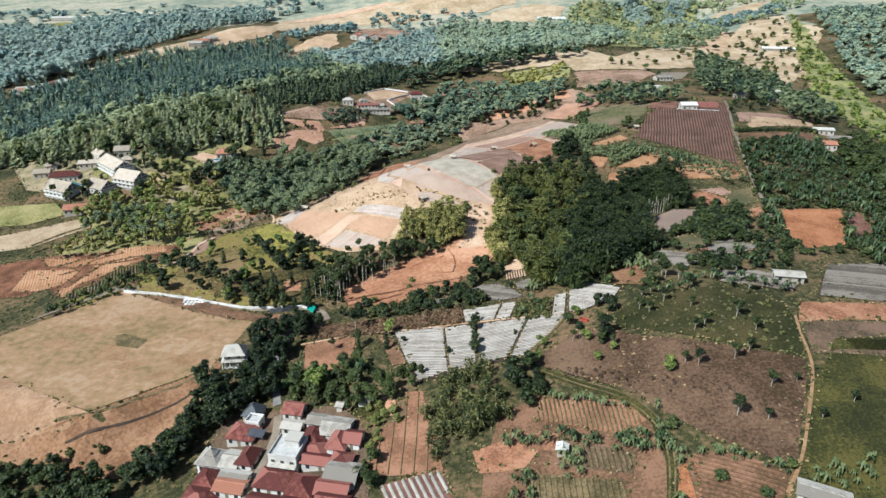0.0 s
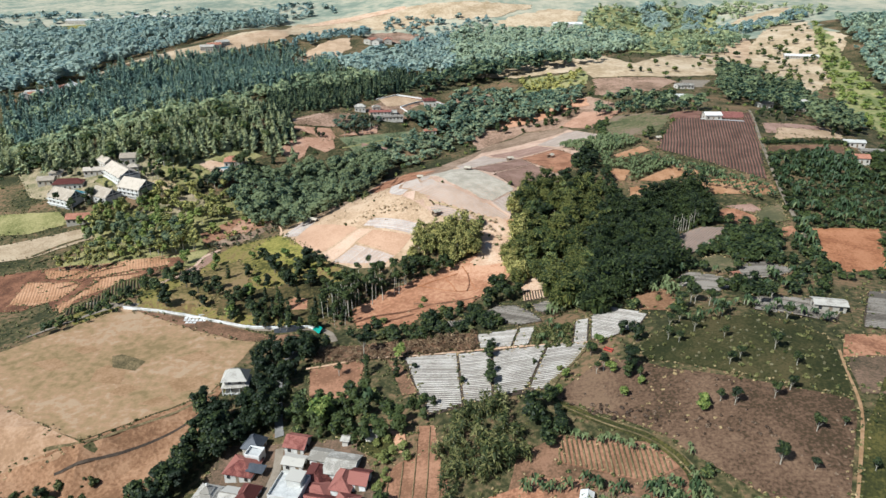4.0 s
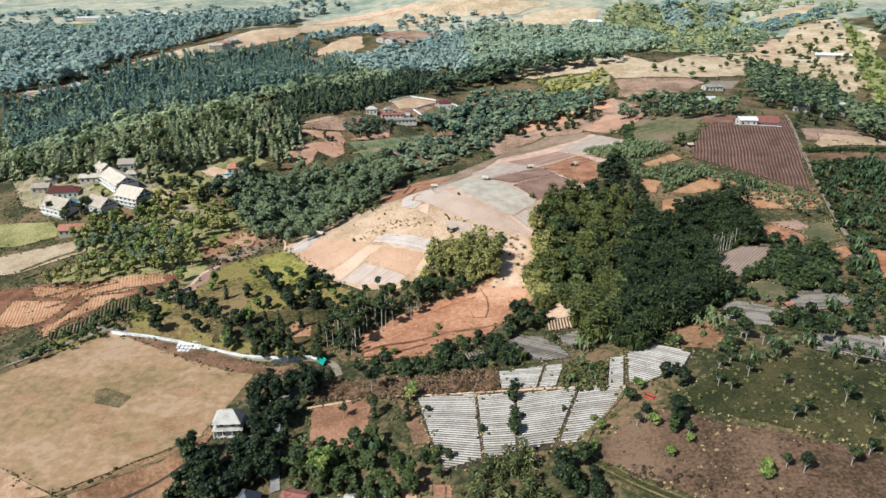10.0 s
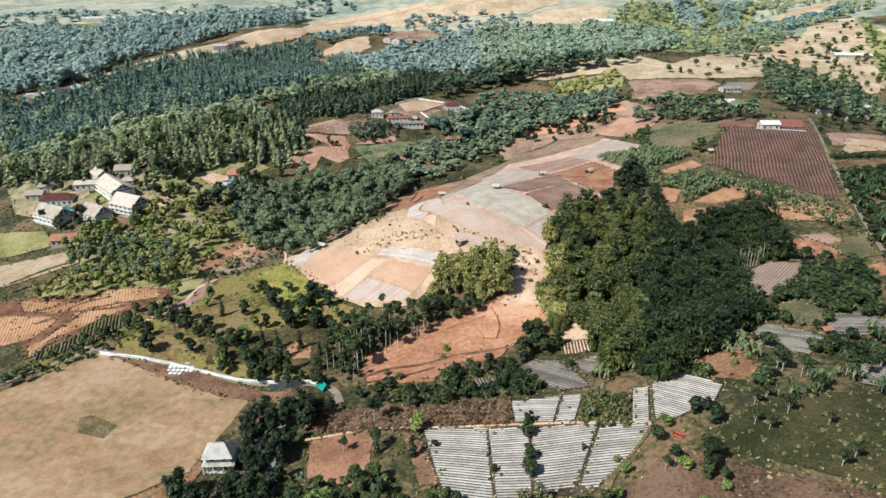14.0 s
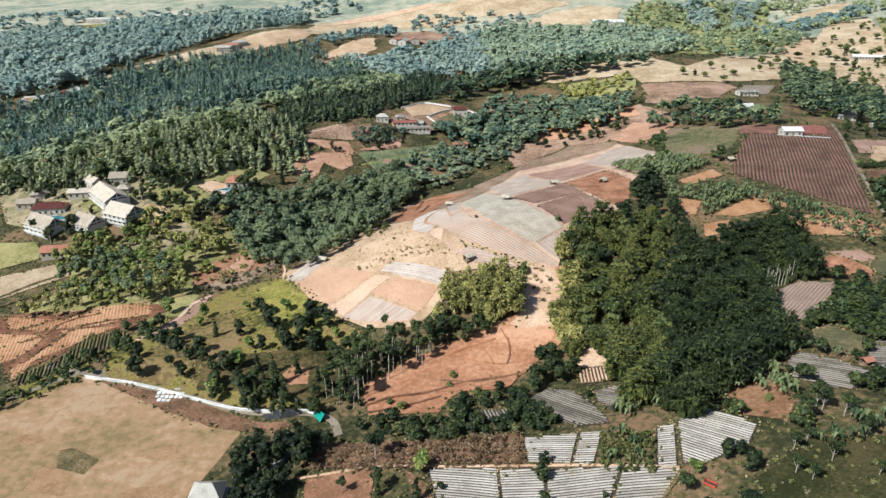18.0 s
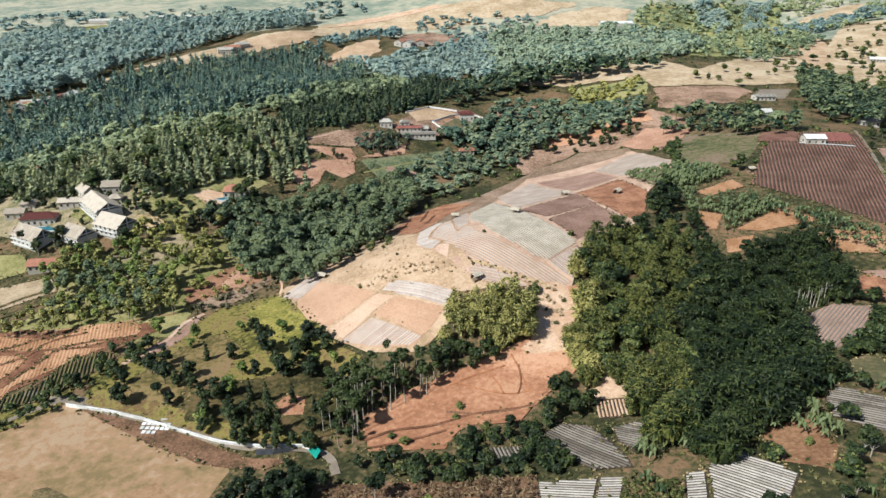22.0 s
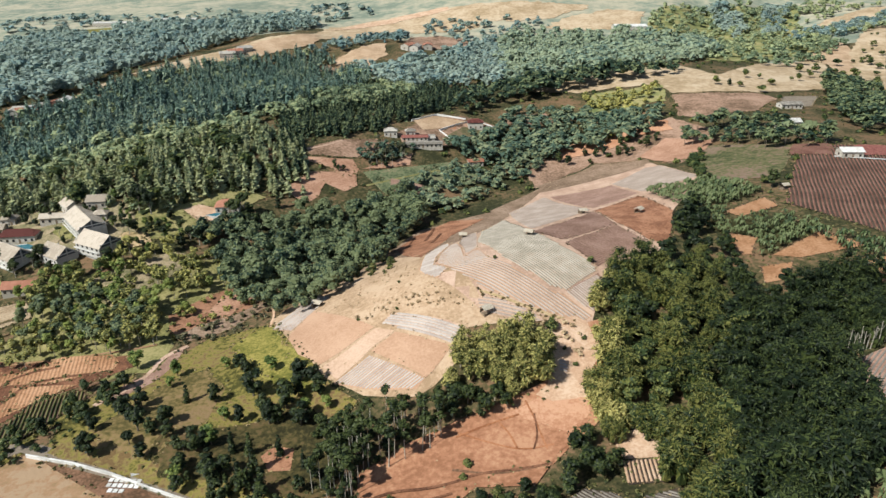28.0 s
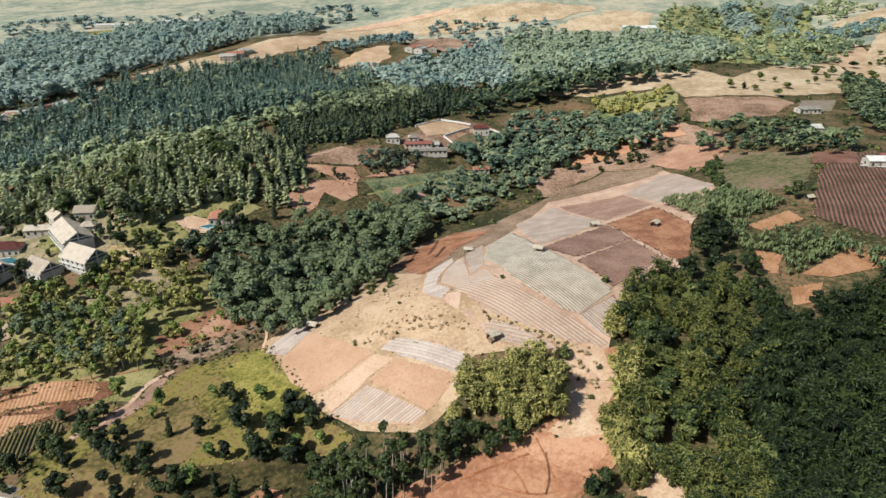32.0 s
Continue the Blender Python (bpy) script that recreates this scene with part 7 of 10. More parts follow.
plateau_wood_c = [(256.4, 714.4), (273.2, 702.1), (265.2, 651.3), (262.5, 608.0), (295.3, 600.5), (238.3, 496.7), (219.0, 511.5), (206.5, 521.1), (187.6, 501.5), (208.6, 581.1)]
grove("plateau_trees", "tall dark trees at the plateau's upper end", plateau_wood_c, 7.5, lambda r, h: round_tree(r, h, 7, 70, 1.1, 0.2, 6), 11, LEAF_STREAM, keep=0.85, seed=125, spread=0.4)
ridge_scrub = [(55.6, 652.0), (117.3, 659.8), (113.1, 614.4), (73.5, 597.4), (47.6, 607.5)]
grove("scrub", "yellow-green bushes below the ridge", ridge_scrub, 6.5, lambda r, h: round_tree(r, h, 5.5, 50, 0.8, 0.05, 6), 5, LEAF_OLIVE, keep=0.7, seed=81, spread=0.5)
ridge_dots = [(121.4, 635.5), (216.7, 734.0), (306.8, 807.8), (451.1, 861.5), (335.3, 643.0), (286.7, 668.5), (222.5, 642.2)]
grove("ridge_trees", "scattered trees on the dry ridge", ridge_dots, 17, lambda r, h: round_tree(r, h, 5.5, 60, 0.9, 0.15, 6), 6, LEAF_MID, keep=0.5, seed=83, spread=0.4)
saddle_bushes = [(48.5, 545.1), (73.6, 565.7), (97.6, 572.0), (98.8, 557.9), (77.8, 541.8), (50.8, 530.9)]
grove("bushes", "dark bushes on the saddle", saddle_bushes, 6, lambda r, h: round_tree(r, h, 5, 60, 0.7, 0.05, 7), 4, LEAF_DARK, keep=0.6, seed=84, spread=0.4)
trees_ridge = [(-41.6, 635.5), (-6.1, 686.8), (62.8, 707.0), (144.9, 729.1), (141.2, 711.7), (59.4, 671.3), (12.1, 641.5), (-34.9, 596.2)]
grove("ridge_trees", "row of tall trees along the far ridge", trees_ridge, 7.5, lambda r, h: round_tree(r, h, 8, 50, 1.4, 0.25, 5), 13, LEAF_STREAM, seed=25)
dead_clump = [(-84.8, 500.6), (-71.9, 522.5), (-60.8, 528.0), (-60.5, 511.7), (-68.5, 498.5), (-80.2, 492.3)]
grove("thin_trees", "brown leafless thin trees beside the far farm", dead_clump, 4.0, lambda r, h: round_tree(r, h, 2.2, 40, 0.4, 0.3, 4), 8, LEAF_SCRUB, PALE_BARK, 0.8, 6, 95, 0.4, (), 1.0, 0.12)
valley_far = [(-43.5, 546.2), (-5.3, 572.1), (3.0, 613.9), (53.4, 604.6), (106.0, 600.1), (92.8, 568.8), (48.7, 550.1), (2.5, 533.3), (-27.2, 527.1)]
grove("valley_wood", "trees along the far stream valley", valley_far, 7.0, lambda r, h: round_tree(r, h, 8, 60, 1.3, 0.15, 6), 10, LEAF_VALLEY, seed=26)
plateau_wood = [(102.5, 550.3), (124.9, 560.8), (161.4, 538.8), (153.7, 506.5), (166.5, 481.1), (158.8, 469.3), (134.2, 476.2), (111.6, 506.5), (103.3, 528.5)]
grove("plateau_trees", "belt of tall trees on the plateau", plateau_wood, 7.0, lambda r, h: round_tree(r, h, 7, 70, 1.2, 0.3, 6), 11, LEAF_STREAM, BARK, 0.85, 9, 27, 0.3, (), 1.0)
plateau_wood2 = [(237.7, 671.1), (287.5, 713.7), (290.5, 651.2), (295.2, 592.1), (294.2, 541.2), (293.1, 505.3), (246.2, 455.9), (220.7, 435.0), (255.6, 527.0), (263.4, 586.4), (244.6, 600.2), (202.7, 538.5)]
grove("plateau_trees", "dark belt of trees round the plateau farms", plateau_wood2, 7.0, lambda r, h: round_tree(r, h, 7.0, 80, 1.0, 0.2, 7), 10, LEAF_STREAM, keep=0.85, seed=28, spread=0.4)
plantation = [(165.5, 380.3), (221.0, 403.9), (217.2, 358.3), (239.3, 359.3), (254.4, 338.3), (175.2, 221.0), (155.6, 222.2), (150.3, 234.8), (132.7, 229.2), (129.7, 265.1), (140.5, 283.9), (149.7, 313.6)]
grove("coffee_plantation", "dark low bushes of a shaded plantation", plantation, 3.0, lambda r, h: round_tree(r, h, 3.0, 40, 0.5, 0.05, 4), 2.4, LEAF_DARK, keep=0.8, seed=29, spread=0.5, clear=(red_far_right, red_far_edge))
plantation_bananas = [(162.7, 368.8), (218.1, 398.0), (210.9, 346.6), (231.4, 346.2), (241.6, 319.7), (175.2, 221.0), (155.6, 222.2), (150.3, 234.8), (129.7, 265.1), (140.5, 283.9), (149.7, 313.6)]
grove("banana_grove", "banana plants over the plantation's dark bushes", plantation_bananas, 3.6, lambda r, h: banana(r, h, 7), 4.2, LEAF_BANANA, keep=0.55, seed=48, spread=0.4, clear=(red_far_right, red_far_edge))
farm_hedge = [(171.0, 401.0), (186.0, 408.0), (201.5, 414.6), (234.0, 430.6), (235.0, 428.0), (202.5, 411.5), (187.0, 405.0), (172.0, 398.6)]
grove("hedge", "dark clipped hedge below the farm yard", farm_hedge, 1.7, lambda r, h: round_tree(r, h, 2.0, 40, 0.35, 0.02, 4), 2.0, LEAF_DARK, keep=0.95, seed=133, spread=0.2)
hill_scrub_r = [(109.7, 307.5), (119.5, 294.0), (132.2, 285.8), (118.2, 245.6), (105.9, 252.7), (101.6, 259.5), (95.0, 261.6), (93.8, 279.4)]
grove("scrub", "dense scrub between plateau plots", hill_scrub_r, 4.0, lambda r, h: round_tree(r, h, 4.5, 110, 0.6, 0.1, 7), 5, LEAF_DARK, seed=30, clear=(grey_up, green_gap, tri_e, red_edge, film_edge, red_small))
near_dark = [(-80.9, 196.9), (-75.8, 204.5), (-68.1, 226.7), (-53.7, 231.7), (-43.4, 226.5), (-52.0, 218.0), (-54.5, 211.5), (-53.4, 193.3), (-57.0, 182.1), (-64.1, 176.1), (-75.8, 172.5), (-76.9, 155.3), (-82.8, 154.8), (-83.1, 167.1), (-78.9, 181.7)]
grove("broadleaf_wood", "dark trees along the playing field's edge", near_dark, 3.2, lambda r, h: round_tree(r, h, 5.2, 380, 0.32, 0.12, 12), 9, LEAF_DARK, keep=0.9, seed=31, spread=0.4, clear=(pav_clear,))
near_gardens = [(-53.8, 194.7), (-43.8, 195.4), (-29.9, 200.8), (-17.7, 187.4), (-8.9, 184.5), (-7.0, 178.3), (-16.4, 171.9), (-26.1, 170.9), (-40.5, 177.8), (-50.3, 183.1)]
grove("garden_trees", "garden trees and shrubs above the village", near_gardens, 4.0, lambda r, h: round_tree(r, h, 4.6, 380, 0.3, 0.1, 12), 7, LEAF_DARK, keep=0.85, seed=32, spread=0.5)
near_gardens2 = [(-54.2, 196.0), (-44.2, 196.8), (-30.1, 202.4), (-17.8, 188.8), (-9.0, 185.9), (-7.1, 179.7), (-16.6, 173.3), (-26.3, 172.3), (-40.9, 179.2), (-50.7, 184.4)]
grove("shrubs", "lighter shrubs in the gardens", near_gardens2, 3.6, lambda r, h: round_tree(r, h, 3, 200, 0.26, 0.05, 9), 3, LEAF_MID, keep=0.5, seed=56, spread=0.5)
bank_foot = [(-28.5, 189.4), (-16.3, 169.4), (-10.7, 170.4), (-10.7, 160.8), (-15.5, 159.7), (-18.8, 147.7), (-22.0, 150.4), (-23.2, 166.4)]
grove("shrubs", "garden shrubs and bananas beside the village", bank_foot, 3.0, lambda r, h: round_tree(r, h, 2.6, 160, 0.26, 0.05, 7), 2.8, LEAF_MID, keep=0.7, seed=57, spread=0.5)
near_scrub = [(-2.9, 177.2), (12.8, 181.9), (15.9, 167.2), (18.7, 155.5), (9.8, 152.2), (2.6, 144.4), (-1.6, 141.7), (-4.9, 160.7)]
grove("scrub", "pale dry scrub and saplings in the gully", near_scrub, 2.1, lambda r, h: sprays(r, 120, 0.5, np.stack([r.normal(scale=0.35, size=9), r.normal(scale=0.35, size=9), np.linspace(0.4, h, 9)], -1), np.linspace(0.8, 0.35, 9)), 3.8, LEAF_SHRUB, PALE_BARK, 0.7, 9, 33, 0.5, (), 0.5, 0.06)
near_knob = [(19.5, 174.5), (25.3, 177.4), (30.7, 171.2), (29.5, 162.2), (23.9, 158.2), (19.1, 161.6)]
grove("broadleaf_wood", "dark clump of trees below the mulched field", near_knob, 3.6, lambda r, h: round_tree(r, h, 4.6, 460, 0.3, 0.1, 12), 6.5, LEAF_DARK, seed=34)
low_left = [(-137.9, 161.9), (-120.3, 164.9), (-111.5, 167.3), (-100.9, 158.6), (-91.3, 148.4), (-130.2, 149.4)]
grove("broadleaf_wood", "dark trees below the red bank", low_left, 4.6, lambda r, h: round_tree(r, h, 5.5, 480, 0.34, 0.1, 12), 8, LEAF_DARK, seed=35)
scrub_e = [(27.2, 219.8), (38.5, 215.7), (35.7, 200.9), (23.6, 204.3)]
grove("scrub", "bushy scrub between mulched plots", scrub_e, 1.5, lambda r, h: round_tree(r, h, 1.3, 40, 0.24, 0.02, 4), 1.5, LEAF_SHRUB, seed=36)
strip_stalks = [(-51.2, 228.1), (-25.7, 227.1), (7.3, 223.7), (7.4, 209.9), (-17.3, 215.2), (-49.1, 218.6)]
grove("dry_stalks", "dry maize stalks on the brown strip", strip_stalks, 1.25, lambda r, h: sprays(r, 26, 0.4, np.stack([r.normal(scale=0.15, size=6), r.normal(scale=0.15, size=6), np.linspace(0.3, h, 6)], -1), np.full(6, 0.25)), 1.7, LEAF_STALK, keep=0.65, seed=37)
scrub_e_bananas = [(27.6, 218.8), (38.0, 215.0), (35.2, 201.6), (24.4, 204.8)]
grove("banana_grove", "ragged banana plants between mulched plots", scrub_e_bananas, 3.2, lambda r, h: banana(r, h, 8), 2.6, LEAF_BANANA, keep=0.6, seed=134, spread=0.4)
lane_hedge = [(-164.4, 249.7), (-155.8, 253.9), (-144.1, 275.2), (-137.9, 294.3), (-128.3, 296.9), (-121.5, 291.7), (-126.2, 272.2), (-133.2, 260.0), (-142.2, 250.6), (-155.5, 238.9)]
grove("hedge", "loose hedge and saplings along the lane", lane_hedge, 3.0, lambda r, h: round_tree(r, h, 2.8, 150, 0.28, 0.15, 7), 3.6, LEAF_MID, keep=0.6, seed=38, spread=0.5)
orchard_foot = [(-96.3, 256.4), (-79.5, 260.4), (-67.6, 250.3), (-52.9, 246.0), (-49.5, 238.3), (-61.4, 240.3), (-79.9, 245.3)]
grove("broadleaf_wood", "dark young trees at the orchard's foot", orchard_foot, 4.6, lambda r, h: round_tree(r, h, 4.4, 420, 0.3, 0.12, 12), 7, LEAF_DARK, keep=0.8, seed=39)
hill_weeds = [(-62.8, 331.0), (-46.4, 367.3), (-25.0, 323.1), (-12.0, 311.4), (-40.2, 312.8)]
grove("weeds", "dry weeds and small bushes on the hill", hill_weeds, 1.7, lambda r, h: round_tree(r, h, 0.9, 20, 0.2, 0.02, 3), 0.4, LEAF_HAY, keep=0.3, seed=40, spread=0.5)
scrub_valley_side = [(-99.2, 373.6), (-67.5, 404.4), (-35.9, 353.6), (-43.3, 347.4), (-65.8, 352.8), (-84.5, 341.7), (-95.3, 335.9)]
grove("scrub", "scrub along the hill's shoulder", scrub_valley_side, 4.0, lambda r, h: round_tree(r, h, 3, 50, 0.5, 0.05, 5), 3, LEAF_SHRUB, keep=0.35, seed=41, spread=0.5)
banana_a = [(62.8, 435.9), (90.4, 437.6), (107.3, 409.3), (87.6, 395.8), (69.1, 401.0)]
grove("banana_grove", "rows of banana plants beside the hill plots", banana_a, 2.3, lambda r, h: banana(r, h, 7), 3.1, LEAF_BANANA, seed=42)
banana_b = [(71.2, 400.3), (87.1, 393.9), (83.0, 379.8), (100.7, 377.6), (115.3, 368.9), (94.7, 354.4), (87.5, 349.4), (90.5, 364.9), (77.6, 367.9), (70.8, 381.1)]
grove("banana_grove", "banana plants between orange plots", banana_b, 2.7, lambda r, h: banana(r, h, 7), 3.1, LEAF_BANANA, keep=0.85, seed=43)
banana_c = [(109.2, 376.2), (125.2, 359.8), (149.4, 338.6), (147.4, 320.7), (138.6, 318.7), (116.5, 348.5), (105.6, 368.2)]
grove("banana_grove", "band of banana plants below the furrowed field", banana_c, 3.2, lambda r, h: banana(r, h, 7), 3.1, LEAF_BANANA, seed=44)
banana_d = [(26.1, 224.2), (41.2, 225.5), (67.5, 227.2), (73.4, 221.0), (77.8, 238.0), (66.5, 240.0), (48.4, 236.1), (30.4, 231.1)]
grove("banana_grove", "ragged banana plants along the wood's edge", banana_d, 3.0, lambda r, h: banana(r, h, 7), 3.1, LEAF_BANANA, keep=0.8, seed=45)
banana_e = [(87.5, 213.3), (116.8, 200.0), (112.3, 194.3), (86.1, 204.4), (67.9, 201.4), (71.1, 206.5)]
grove("banana_grove", "banana plants along the pasture's upper edge", banana_e, 3.4, lambda r, h: banana(r, h, 7), 3.1, LEAF_BANANA, keep=0.7, seed=46)
banana_n0 = [(16.6, 146.5), (31.9, 145.7), (49.7, 136.6), (49.1, 134.0), (31.4, 142.3), (16.4, 143.6)]
grove("banana_grove", "ragged banana plants between the near terraces", banana_n0, 2.0, lambda r, h: banana(r, h, 8), 2.4, LEAF_BANANA, keep=0.8, seed=70, spread=0.4)
banana_n1 = [(55.1, 136.4), (65.0, 133.6), (80.8, 125.6), (79.1, 123.1), (64.2, 131.2), (55.0, 133.7)]
grove("banana_grove", "ragged banana plants between the near terraces", banana_n1, 2.0, lambda r, h: banana(r, h, 8), 2.4, LEAF_BANANA, keep=0.8, seed=71, spread=0.4)
banana_n2 = [(17.0, 134.0), (23.4, 135.6), (22.2, 125.6), (15.6, 125.3)]
grove("banana_grove", "ragged banana plants between the near terraces", banana_n2, 2.0, lambda r, h: banana(r, h, 8), 2.4, LEAF_BANANA, keep=0.8, seed=72, spread=0.4)
banana_n3 = [(28.8, 139.3), (32.5, 140.5), (35.2, 132.3), (29.4, 129.9)]
grove("banana_grove", "ragged banana plants between the near terraces", banana_n3, 2.0, lambda r, h: banana(r, h, 8), 2.4, LEAF_BANANA, keep=0.8, seed=73, spread=0.4)
banana_n4 = [(57.9, 155.0), (56.9, 140.7), (57.5, 133.2), (54.6, 119.0), (52.9, 119.3), (55.0, 133.7), (54.6, 145.2)]
grove("banana_grove", "ragged banana plants between the near terraces", banana_n4, 2.0, lambda r, h: banana(r, h, 8), 2.4, LEAF_BANANA, keep=0.8, seed=74, spread=0.4)
banana_n5 = [(26.8, 164.1), (35.5, 159.1), (49.2, 152.5), (48.7, 150.4), (35.0, 156.4), (26.4, 161.3)]
grove("banana_grove", "ragged banana plants between the near terraces", banana_n5, 2.0, lambda r, h: banana(r, h, 8), 2.4, LEAF_BANANA, keep=0.8, seed=75, spread=0.4)
banana_n6 = [(43.7, 143.8), (54.5, 139.4), (55.6, 133.6), (53.1, 134.1), (43.6, 139.9)]
grove("banana_grove", "ragged banana plants between the near terraces", banana_n6, 2.0, lambda r, h: banana(r, h, 8), 2.4, LEAF_BANANA, keep=0.8, seed=76, spread=0.4)
banana_n7 = [(83.5, 124.5), (102.8, 128.0), (98.0, 119.0), (88.5, 116.7), (82.7, 120.0)]
grove("banana_grove", "ragged banana plants between the near terraces", banana_n7, 2.0, lambda r, h: banana(r, h, 8), 2.4, LEAF_BANANA, keep=0.8, seed=77, spread=0.4)
pasture_weeds = [(54.2, 193.6), (69.9, 204.7), (92.7, 203.1), (106.4, 188.6), (99.5, 161.2), (76.8, 173.3), (54.3, 186.7)]
grove("weeds", "coarse weeds in the pasture", pasture_weeds, 3.4, lambda r, h: round_tree(r, h, 1.4, 22, 0.3, 0.02, 4), 1.0, LEAF_SHRUB, keep=0.6, seed=49, spread=0.5)
orchard_grove = [(-86.5, 252.7), (-82.0, 256.2), (-71.7, 254.3), (-58.1, 250.9), (-50.4, 244.7), (-52.3, 240.4), (-68.3, 243.9), (-80.6, 247.8)]
grove("broadleaf_wood", "dense dark young trees at the orchard's lower end", orchard_grove, 4.0, lambda r, h: round_tree(r, h, 3.8, 260, 0.28, 0.12, 9), 6, LEAF_DARK, keep=0.7, seed=104, spread=0.4)
upper_wood = [(49.4, 346.8), (60.0, 361.7), (68.1, 395.0), (76.7, 398.3), (77.8, 381.1), (73.0, 359.9), (82.7, 352.8), (81.2, 338.4), (94.3, 337.4), (97.0, 330.3), (85.6, 312.8), (66.3, 314.1), (51.6, 325.0)]
grove("broadleaf_wood", "dark trees between the bamboo and the banana plots", upper_wood, 5.6, lambda r, h: round_tree(r, h, 6.2, 320, 0.38, 0.12, 12), 8.5, LEAF_DARK, keep=0.85, seed=105, spread=0.4, clear=(tri_a, tri_b, tri_c, tri_f, hill_l, hill_k, hill_m))
village_bushes = [(-23.9, 147.7), (-19.9, 149.4), (-14.8, 144.9), (-13.8, 135.4), (-21.7, 136.8)]
grove("broadleaf_wood", "dark leafy trees beside the village houses", village_bushes, 3.4, lambda r, h: round_tree(r, h, 4.2, 300, 0.3, 0.1, 9), 5, LEAF_DARK, keep=0.9, seed=106, spread=0.4)
hill_bank = [(-12.6, 318.4), (-3.1, 314.9), (10.2, 310.1), (20.1, 309.1), (20.0, 307.5), (9.3, 308.0), (-4.0, 312.7), (-12.9, 316.1)]
grove("weeds", "dry grass and weeds on the bank between plots", hill_bank, 1.3, lambda r, h: round_tree(r, h, 0.9, 24, 0.2, 0.02, 4), 0.8, LEAF_STRAW, keep=0.6, seed=109, spread=0.5)
hill_bank2 = [(-57.5, 318.0), (-49.9, 317.2), (-36.1, 323.3), (-21.3, 318.3), (-9.0, 311.7), (-12.3, 309.7), (-24.4, 313.1), (-38.4, 313.8), (-49.1, 313.1)]
grove("weeds", "dry weeds on the hill's grassy bank", hill_bank2, 1.8, lambda r, h: round_tree(r, h, 1.0, 24, 0.2, 0.02, 4), 0.8, LEAF_HAY, keep=0.5, seed=110, spread=0.5)
gully_scrub = [(-130.6, 340.3), (-119.1, 358.8), (-110.5, 367.4), (-98.2, 372.9), (-91.6, 360.7), (-99.1, 345.1), (-106.5, 338.0), (-115.7, 331.1), (-121.3, 322.0)]
grove("scrub", "scrub clinging to the eroded gully", gully_scrub, 3.2, lambda r, h: round_tree(r, h, 2.8, 90, 0.3, 0.05, 7), 2.8, LEAF_OLIVE, keep=0.4, seed=107, spread=0.5)
flank_scrub = [(-121.8, 322.9), (-116.2, 332.0), (-99.5, 346.2), (-91.0, 358.6), (-82.6, 346.2), (-94.4, 328.4), (-108.3, 320.9), (-115.8, 314.3)]
grove("scrub", "pale scrub and dry grass along the hill's shoulder", flank_scrub, 2.6, lambda r, h: round_tree(r, h, 1.8, 60, 0.26, 0.05, 5), 1.8, LEAF_SCRUB, keep=0.5, seed=108, spread=0.5)
mid_scrub = [(-12.3, 251.3), (7.5, 241.5), (24.7, 241.3), (42.3, 245.4), (55.5, 244.3), (66.8, 243.8), (76.7, 227.2), (66.2, 218.6), (52.1, 219.9), (46.7, 228.3), (22.8, 225.4), (-9.8, 232.9)]
grove("scrub", "dark scrub between the mulched fields and the wood", mid_scrub, 3.6, lambda r, h: round_tree(r, h, 3.2, 110, 0.3, 0.05, 6), 3.2, LEAF_DARK, keep=0.75, seed=101, spread=0.5, clear=(wedge, wedge_up, wedge_low, white_e, white_e2, white_f, white_g, sandy, wedge, orange_slope))
right_scrub = [(89.1, 291.1), (111.1, 292.3), (123.4, 277.0), (130.3, 266.5), (136.9, 245.0), (115.2, 210.3), (93.9, 216.8), (83.4, 225.5), (74.0, 236.4), (80.2, 263.8)]
grove("scrub", "dark scrub and young trees between mulch beds", right_scrub, 3.6, lambda r, h: round_tree(r, h, 3.4, 110, 0.34, 0.05, 6), 3.6, LEAF_DARK, keep=0.6, seed=102, spread=0.5, clear=(grey_mid, grey_mid2, green_gap, sandy, grey_low, grey_up, grey_right, red_right, red_far_right))
grove("banana_grove", "ragged banana plants between mulch beds", right_scrub, 5.0, lambda r, h: banana(r, h, 7), 3.0, LEAF_BANANA, keep=0.5, seed=103, spread=0.4, clear=(grey_mid, grey_mid2, green_gap, sandy, grey_low, grey_up, grey_right, red_right, red_far_right))
brush_heaps = [(31.1, 174.1), (42.8, 169.5), (54.5, 163.3), (66.5, 160.8), (75.9, 156.2), (77.2, 150.6), (74.9, 150.6), (61.5, 157.1), (47.3, 160.5), (33.0, 168.6)]
grove("brush", "dry cut brush and weeds heaped on the fallow field", brush_heaps, 1.7, lambda r, h: round_tree(r, h, 1.3, 26, 0.22, 0.02, 3), 0.8, LEAF_BRUSH, keep=0.55, seed=96, spread=0.5, category='brush')
brush_heaps2 = [(52.9, 177.4), (61.2, 182.1), (63.1, 179.2), (54.0, 168.7), (48.9, 167.0)]
grove("brush", "dry cut brush along a worn strip", brush_heaps2, 1.8, lambda r, h: round_tree(r, h, 1.1, 22, 0.22, 0.02, 3), 0.6, LEAF_STRAW, keep=0.4, seed=97, spread=0.5, category='brush')
pasture_tufts = [(54.3, 193.8), (70.0, 204.9), (92.7, 203.3), (106.5, 188.7), (99.6, 161.4), (76.8, 173.4), (54.3, 186.8)]
grove("weeds", "pale dry tufts in the pasture", pasture_tufts, 2.6, lambda r, h: round_tree(r, h, 1.0, 20, 0.2, 0.02, 3), 0.5, LEAF_SCRUB, keep=0.45, seed=98, spread=0.5, category='weeds')
fallow_weeds = [(26.2, 177.2), (43.6, 190.4), (76.2, 171.6), (99.3, 160.8), (83.2, 128.9), (67.7, 135.4), (59.4, 145.2), (42.0, 164.9)]
